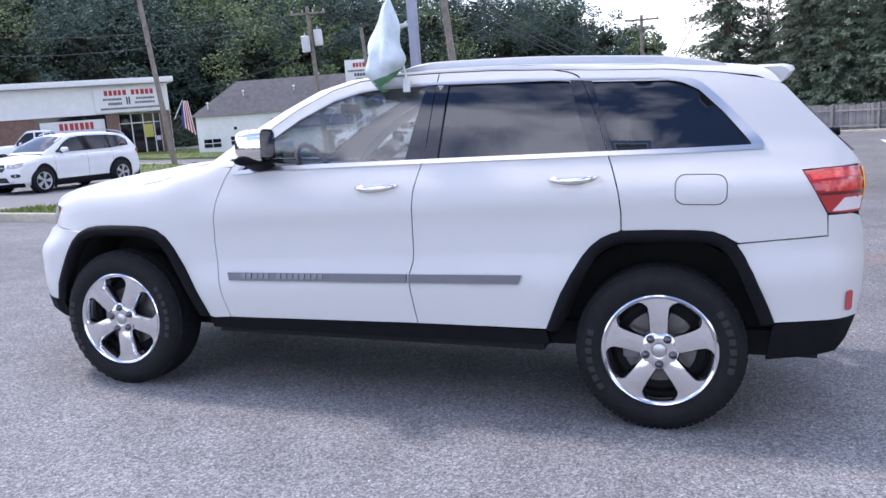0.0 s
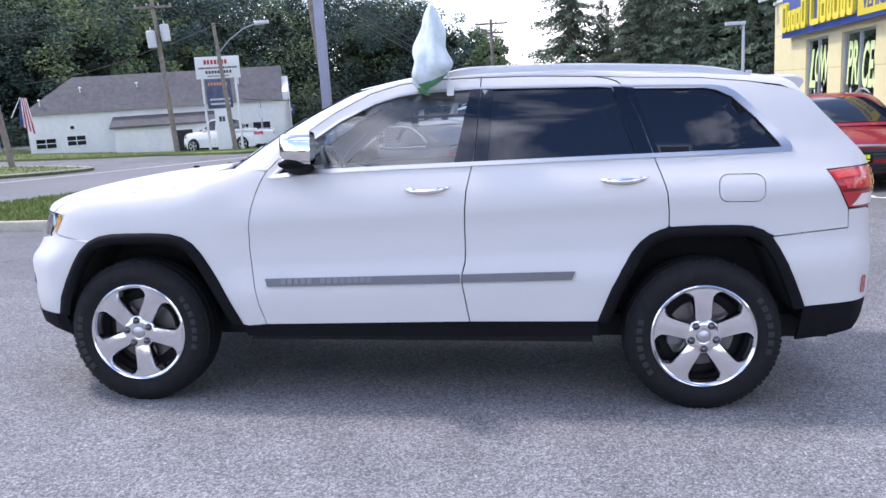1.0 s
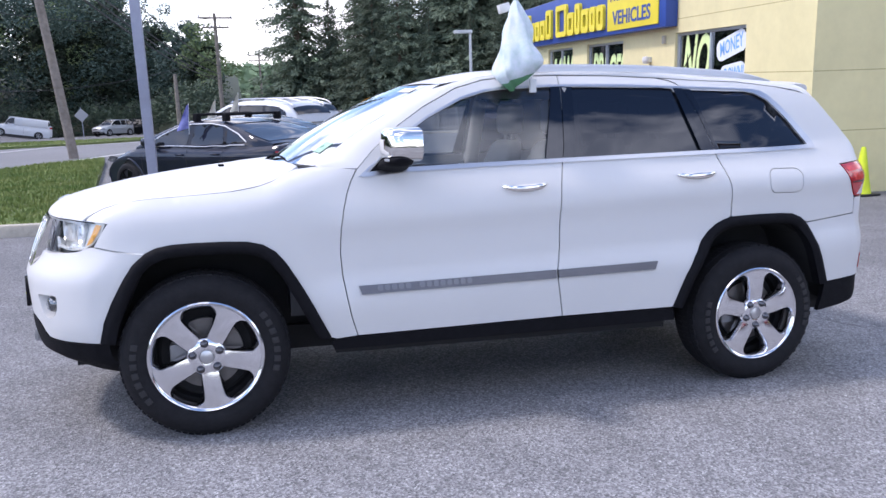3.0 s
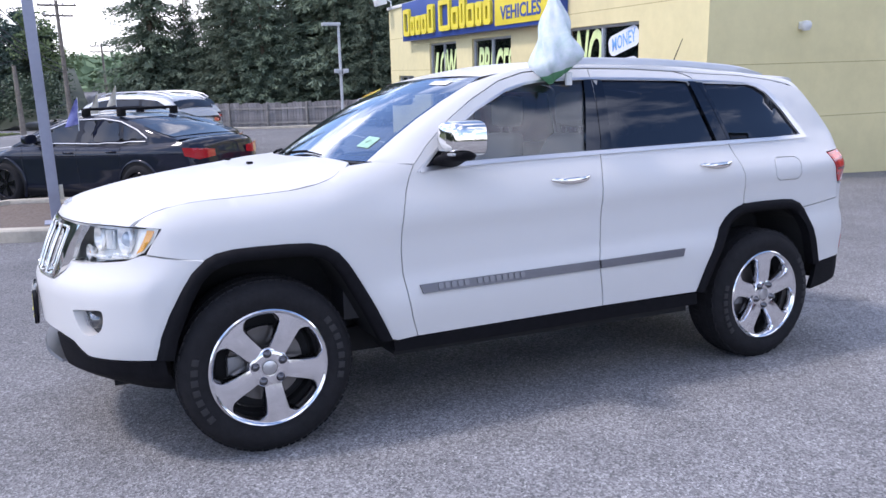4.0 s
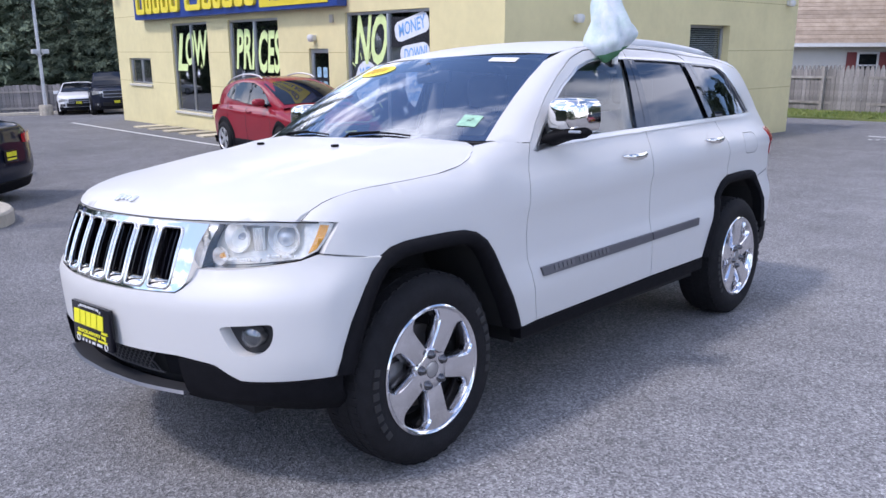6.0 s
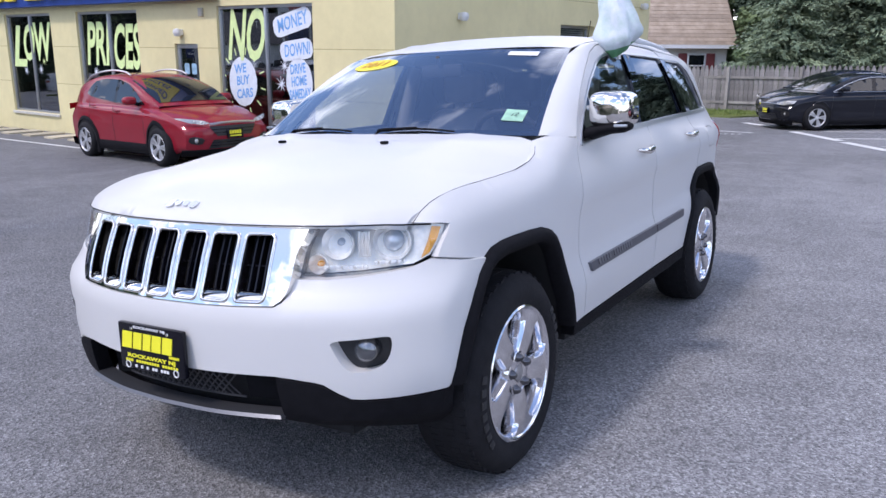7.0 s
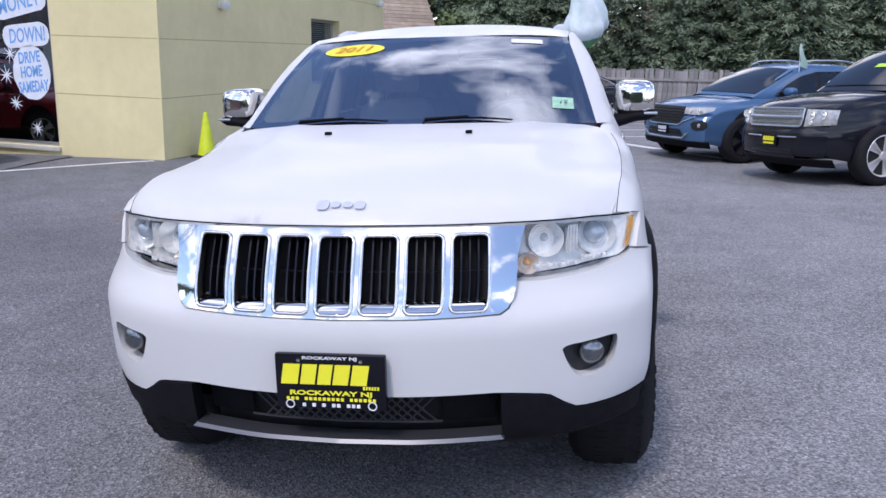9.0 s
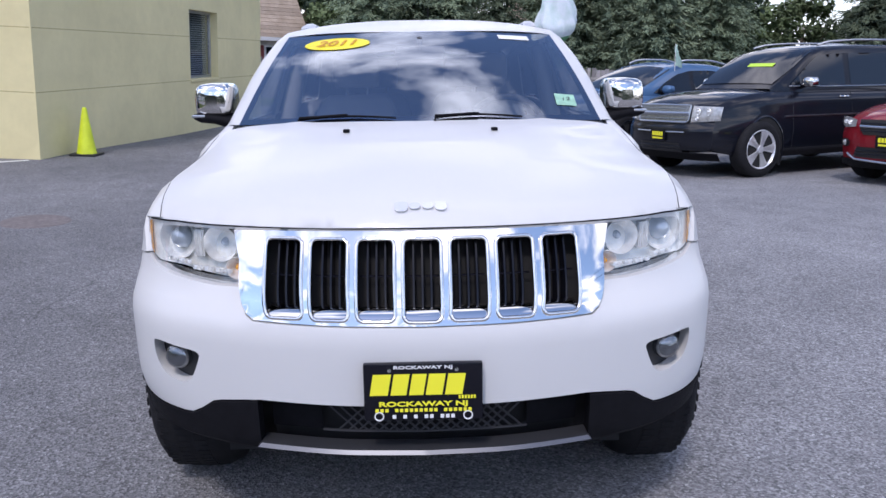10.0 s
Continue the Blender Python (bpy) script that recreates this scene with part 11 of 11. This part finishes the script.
COUPE_SUV = dict(L=4.97, W=1.99, wb=2.98, front=0.94, R=0.40, hood=[(-2.52, 1.0), (-2.4, 1.12), (-2.1, 1.20), (1.1, 1.13), (1.7, 1.10), (2.1, 1.03), (2.32, 0.93), (2.43, 0.80)],
                 roof=[(1.22, 1.13), (0.88, 1.32), (0.50, 1.52), (0.15, 1.655), (-0.25, 1.715), (-0.8, 1.715), (-1.3, 1.655), (-1.75, 1.53), (-2.1, 1.37), (-2.35, 1.17)],
                 belt=[(1.2, 1.10), (0.3, 1.115), (-1.0, 1.16), (-2.3, 1.22)],
                 dlo=[[(0.82, 1.145), (0.50, 1.335), (0.15, 1.49), (-0.18, 1.555), (-0.16, 1.16)], [(-0.26, 1.165), (-0.28, 1.565), (-0.8, 1.575), (-1.18, 1.53), (-1.15, 1.20)], [(-1.26, 1.21), (-1.28, 1.51), (-1.6, 1.42), (-1.85, 1.28), (-1.80, 1.23)]],
                 fascia=[(0.2, 0.10), (0.4, 0.03), (0.60, 0.0), (0.80, 0.01), (0.95, 0.05), (1.1, 0.16)], stern=[(0.3, 0.03), (0.7, 0.0), (1.0, 0.06), (1.2, 0.15)],
                 headlight=[(0.50, 0.83), (0.78, 0.82), (0.96, 0.90), (0.97, 0.955), (0.75, 0.95), (0.50, 0.935)], headlight_inner=[(0.62, 0.885, 0.032), (0.76, 0.89, 0.032)], tail_light=[(0.5, 1.0), (0.96, 0.96), (0.97, 1.06), (0.5, 1.06)],
                 grille=[(0.50, 0.95), (0.52, 0.85), (0.44, 0.70), (0.40, 0.66)], bars=[([(0.0, 0.965), (0.50, 0.96)], 0.010), ([(0.0, 0.40), (0.48, 0.41), (0.60, 0.50)], 0.016), ([(0.0, 0.63), (0.40, 0.635), (0.50, 0.70), (0.72, 0.79)], 0.009)],
                 intake=[(0.44, 0.56), (0.50, 0.44)], fog=[(0.63, 0.70), (0.90, 0.74), (0.92, 0.58), (0.70, 0.54)], cladding=True, rim="black", rails=True, splits=(0.95, -0.21, -1.20), plate_z=0.54, lip=0.36, lean=0.36, low=0.25)
SALOON = dict(L=4.67, W=1.80, wb=2.735, front=0.90, R=0.33, hood=[(-2.40, 0.80), (-2.36, 0.96), (-2.22, 1.045), (-1.85, 1.03), (-1.2, 1.0), (1.2, 0.945), (1.6, 0.90), (2.0, 0.81), (2.18, 0.71), (2.27, 0.60)],
              roof=[(1.30, 0.94), (0.95, 1.10), (0.60, 1.25), (0.25, 1.36), (-0.15, 1.41), (-0.60, 1.405), (-1.0, 1.35), (-1.40, 1.235), (-1.75, 1.11), (-2.0, 1.035)],
              belt=[(1.3, 0.915), (0.3, 0.935), (-0.6, 0.955), (-1.5, 0.99), (-2.0, 1.0)],
              dlo=[[(0.92, 0.965), (0.55, 1.13), (0.20, 1.245), (-0.12, 1.295), (-0.10, 0.975)], [(-0.20, 0.98), (-0.22, 1.30), (-0.60, 1.305), (-0.90, 1.27), (-0.98, 1.01), (-0.6, 0.99)], [(-1.06, 1.015), (-1.00, 1.245), (-1.28, 1.155), (-1.48, 1.05)]],
              fascia=[(0.15, 0.08), (0.35, 0.02), (0.50, 0.0), (0.65, 0.03), (0.78, 0.10), (0.9, 0.2)], stern=[(0.2, 0.08), (0.45, 0.0), (0.7, 0.02), (0.9, 0.03), (1.05, 0.0)],
              headlight=[(0.45, 0.66), (0.70, 0.63), (0.95, 0.68), (0.97, 0.75), (0.75, 0.75), (0.48, 0.70)], headlight_inner=[(0.62, 0.68, 0.028), (0.76, 0.695, 0.028)], tail_light=[(0.42, 0.87), (0.42, 0.77), (0.75, 0.74), (0.97, 0.80), (0.99, 0.92), (0.75, 0.90)],
              grille=[(0.44, 0.66), (0.38, 0.55)], bars=[([(0.0, 0.665), (0.45, 0.66)], 0.010)], intake=[(0.48, 0.42), (0.56, 0.28)], fog=[(0.66, 0.46), (0.88, 0.50), (0.90, 0.36), (0.70, 0.34)], splits=(0.98, -0.16, -1.02), plate_z=0.48, tail_plate_z=0.62,
              low=0.16, lean=0.42, lip=0.24, bright="flat",
              arch=[(0.93, 0.968), (0.55, 1.150), (0.20, 1.268), (-0.12, 1.318), (-0.60, 1.328), (-0.94, 1.288), (-1.28, 1.172), (-1.50, 1.050)])
BOX_SUV = dict(L=4.63, W=1.84, wb=2.83, front=0.85, R=0.355, hood=[(-2.36, 1.0), (-2.3, 1.10), (1.1, 1.09), (1.6, 1.065), (2.0, 0.99), (2.18, 0.90), (2.27, 0.80)],
               roof=[(1.22, 1.10), (0.90, 1.30), (0.60, 1.48), (0.30, 1.60), (-0.10, 1.655), (-0.9, 1.66), (-1.6, 1.615), (-1.95, 1.53), (-2.15, 1.33), (-2.28, 1.10)],
               belt=[(1.2, 1.065), (-0.9, 1.09), (-2.2, 1.13)],
               dlo=[[(0.86, 1.115), (0.50, 1.37), (0.22, 1.50), (-0.15, 1.545), (-0.15, 1.12)], [(-0.24, 1.12), (-0.24, 1.55), (-1.05, 1.545), (-1.10, 1.14)], [(-1.18, 1.145), (-1.14, 1.54), (-1.60, 1.50), (-1.85, 1.38), (-1.92, 1.19)]],
               fascia=[(0.2, 0.08), (0.4, 0.02), (0.60, 0.0), (0.80, 0.015), (0.95, 0.06), (1.1, 0.18)], stern=[(0.3, 0.03), (0.6, 0.0), (0.9, 0.03), (1.15, 0.08)],
               headlight=[(0.55, 0.76), (0.80, 0.74), (0.96, 0.80), (0.97, 0.89), (0.72, 0.88), (0.55, 0.85)], headlight_inner=[(0.68, 0.815, 0.032), (0.80, 0.82, 0.028)], tail_light=[(0.5, 0.96), (0.96, 0.94), (0.97, 1.05), (0.5, 1.05)],
               grille=[(0.48, 0.86), (0.48, 0.76), (0.40, 0.66)], bars=[([(0.0, 0.765), (0.46, 0.77)], 0.016), ([(0.0, 0.31), (0.55, 0.33), (0.70, 0.40)], 0.014)], intake=[(0.50, 0.50), (0.58, 0.36)], fog=[(0.62, 0.58), (0.88, 0.60), (0.90, 0.50), (0.68, 0.48)],
               cladding=True, rails=True, splits=(0.95, -0.20, -1.14), plate_z=0.58, lip=0.32, lean=0.34)


c = axle_at(6.46, 8.72, -100.5, 2.61, -1, 1.80)
smooth_body("crossover", at(*c, -100.5) @ Matrix.Diagonal((1, 1, 0.955, 1)), "bright red small crossover parked before the showroom", RED, **HATCH)
c = axle_at(8.50, -4.83, 114, 3.30, 1, 2.01)
smooth_body("large_suv", at(*c, 114), "long black SUV with chrome mirrors and wheels", BLACK, grille_look=mat("mesh_chrome", (0.34, 0.35, 0.36), 0.35, 0.9, var=0.5, scale=60), mirror=CHROME,
            lamp_mark=(0.15, 0.80, 0.50, 0.07, mat("sticker_lime", (0.50, 0.75, 0.05), 0.5)), **BIG)
c = axle_at(11.45, -3.66, 119, 2.98, 1, 1.99)
smooth_body("sport_suv", at(*c, 119), "blue SUV with black grille parked in a row", BLUE, plate_mark=mat("plate_pale", (0.55, 0.57, 0.66), 0.5), **COUPE_SUV)
smooth_body("hatchback", at(8.05, -8.0, 114), "dark red crossover at the end of the row", DARK_RED, **BOX_SUV)
c = axle_at(19.78, 0.18, 126, 2.735, 1, 1.80)
smooth_body("saloon", at(*c, 126), "black four-door saloon parked by the board fence", BLACK, **SALOON)
smooth_body("saloon", at(c[0] + 2.55, c[1] + 0.50, 126) @ Matrix.Diagonal((1, 1, 1.05, 1)), "dark blue saloon parked behind the black saloon", NAVY, **SALOON)
c = (0.09, 9.94)
civic = smooth_body("saloon", at(*c, 132), "black saloon with roof bars and red tail lights", NAVY, rim="black", **SALOON)
for xx in (-0.15, -0.85):
    bm = bmesh.new()
    tube(bm, [(xx, -0.56, 1.47), (xx, 0.56, 1.47)], 0.022, seg=8)
    for sg in (-1, 1):
        box(bm, xx - 0.05, sg * 0.58 - 0.05, 1.36, xx + 0.05, sg * 0.58 + 0.05, 1.49, bevel=0.015)
    part("roof_bar", bm, TRIM, civic)
row_cars = (("saloon", "dark grey saloon with a boot spoiler", car_paint("graphite_paint", (0.035, 0.037, 0.042), 0.3), SALOON),
            ("wagon", "silver grey SUV with roof rails", SILVER, BOX_SUV),
            ("wagon", "pale silver SUV at the end of the row", SILVER, BOX_SUV))
for k, (nm, lb, pt_, kw) in enumerate(row_cars):
    smooth_body(nm, at(*((0.45, 12.6), (1.0, 17.6), (1.6, 20.6))[k], 132), lb, pt_, **kw)


def car_flag(m, color, label):
    e = thing("car_flag", m, label, "flag", group="flags on the parked cars")
    bm = bmesh.new()
    tube(bm, [(0, 0, 0), (0.03, 0, 0.50)], 0.006, seg=5)
    part("staff", bm, WHITE_PAINT, e)
    bm = bmesh.new()
    rows = [[bm.verts.new((0.01 + 0.02 * i / 6 - v * 0.20 * (1 - 0.8 * i / 6), 0.03 * math.sin(v * 6 + i), 0.10 + 0.39 * i / 6 - 0.04 * v)) for v in (0, 0.33, 0.66, 1)] for i in range(7)]
    for A, B in zip(rows, rows[1:]):
        for k in range(3):
            bm.faces.new((A[k], B[k], B[k + 1], A[k + 1]))
    part("cloth", bm, color, e, smooth=3.2)


cm = at(*c, 132)
car_flag(Matrix.Translation((-0.36, 9.20, 0.86)), mat("flag_violet", (0.12, 0.13, 0.42), 0.8, color2=(0.3, 0.32, 0.6), scale=9), "blue and white flag on a parked car window")
car_flag(Matrix.Translation((0.05, 11.71, 0.86)), mat("flag_cream", (0.55, 0.52, 0.44), 0.8, var=0.1), "cream flag on a parked car window")
car_flag(Matrix.Translation((0.55, 14.4, 0.95)), mat("flag_cream", (0.55, 0.52, 0.44), 0.8, var=0.1), "cream flag on a parked car window")
car_flag(at(*axle_at(11.45, -3.66, 119, 2.98, 1, 1.99), 119) @ Matrix.Translation((0.2, 0.74, 1.55)), mat("flag_pale", (0.42, 0.60, 0.52), 0.8, var=0.1), "pale green flag on the blue car window")
# far side of the lot and across the road
build_car("van_suv", at(14.3, 31.7, -112), "dark SUV beside the end of the showroom", NAVY, L=4.97, W=1.99, H=1.78, wb=2.98, R=0.40, hood=1.15, belt=1.15, grille=(0.52, 0.72, 0.98, DARK_GRILLE))
build_car("saloon", at(14.1, 34.6, -115), "white saloon parked before the far fence", WHITE_CAR, L=4.6, W=1.8, H=1.42, wb=2.7, R=0.33, hood=0.88, belt=0.9, tail=1.0, cowl=0.95, head=0.12, back=-1.05, rear=-1.9, kind="sedan")
c = axle_at(-14.4, 13.6, -98, 2.83, 1, 1.84)
smooth_body("compact_suv", at(*c, -98), "white compact SUV on the road", WHITE_CAR, plates=(False, False), **BOX_SUV)


def pickup(m, label):
    """A pickup truck: the cab of a car over an open load bed."""
    e = build_car("pickup_truck", m, label, WHITE_CAR, L=5.6, W=1.98, H=1.90, wb=3.5, R=0.39, front=0.95, hood=1.18, belt=1.18, tail=1.16, cowl=1.15, head=0.55, back=-0.55, rear=-0.72, plate=False)
    bm = bmesh.new()
    box(bm, -2.55, -0.80, 1.14, -0.80, 0.80, 1.215)
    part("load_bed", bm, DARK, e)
    for s in (-1, 1):
        bm = bmesh.new()
        box(bm, -2.68, s * 0.90 - 0.06, 1.10, -0.76, s * 0.90 + 0.06, 1.26, bevel=0.02)
        part("bed_side", bm, WHITE_CAR, e)


pickup(at(-29.2, 29.2, 214), "white pickup truck parked at the corner shop")
pickup(at(-15.4, 41.2, 165), "white pickup truck parked at the workshop")


def van(m):
    e = build_car("van", m, "white cargo van parked across the road", WHITE_CAR, L=5.7, W=2.0, H=2.05, wb=3.5, R=0.37, front=0.85, hood=1.15, belt=1.25, tail=1.5, cowl=1.45, head=1.0, back=-2.70, rear=-2.80, plate=False, kind="suv")
    for s in (-1, 1):
        bm = bmesh.new()
        box(bm, -2.6, s * 0.70 - 0.24, 1.25, 0.55, s * 0.70 + 0.24, 2.0, bevel=0.12)
        part("panel_side", bm, WHITE_CAR, e)


van(at(-20.5, 88, 194))
build_car("wagon", at(-10.8, 84.6, 230), "silver car far along the road", SILVER, plate=False)
build_car("wagon", at(-9.0, 87, 230), "dark car far along the road", BLACK, plate=False)
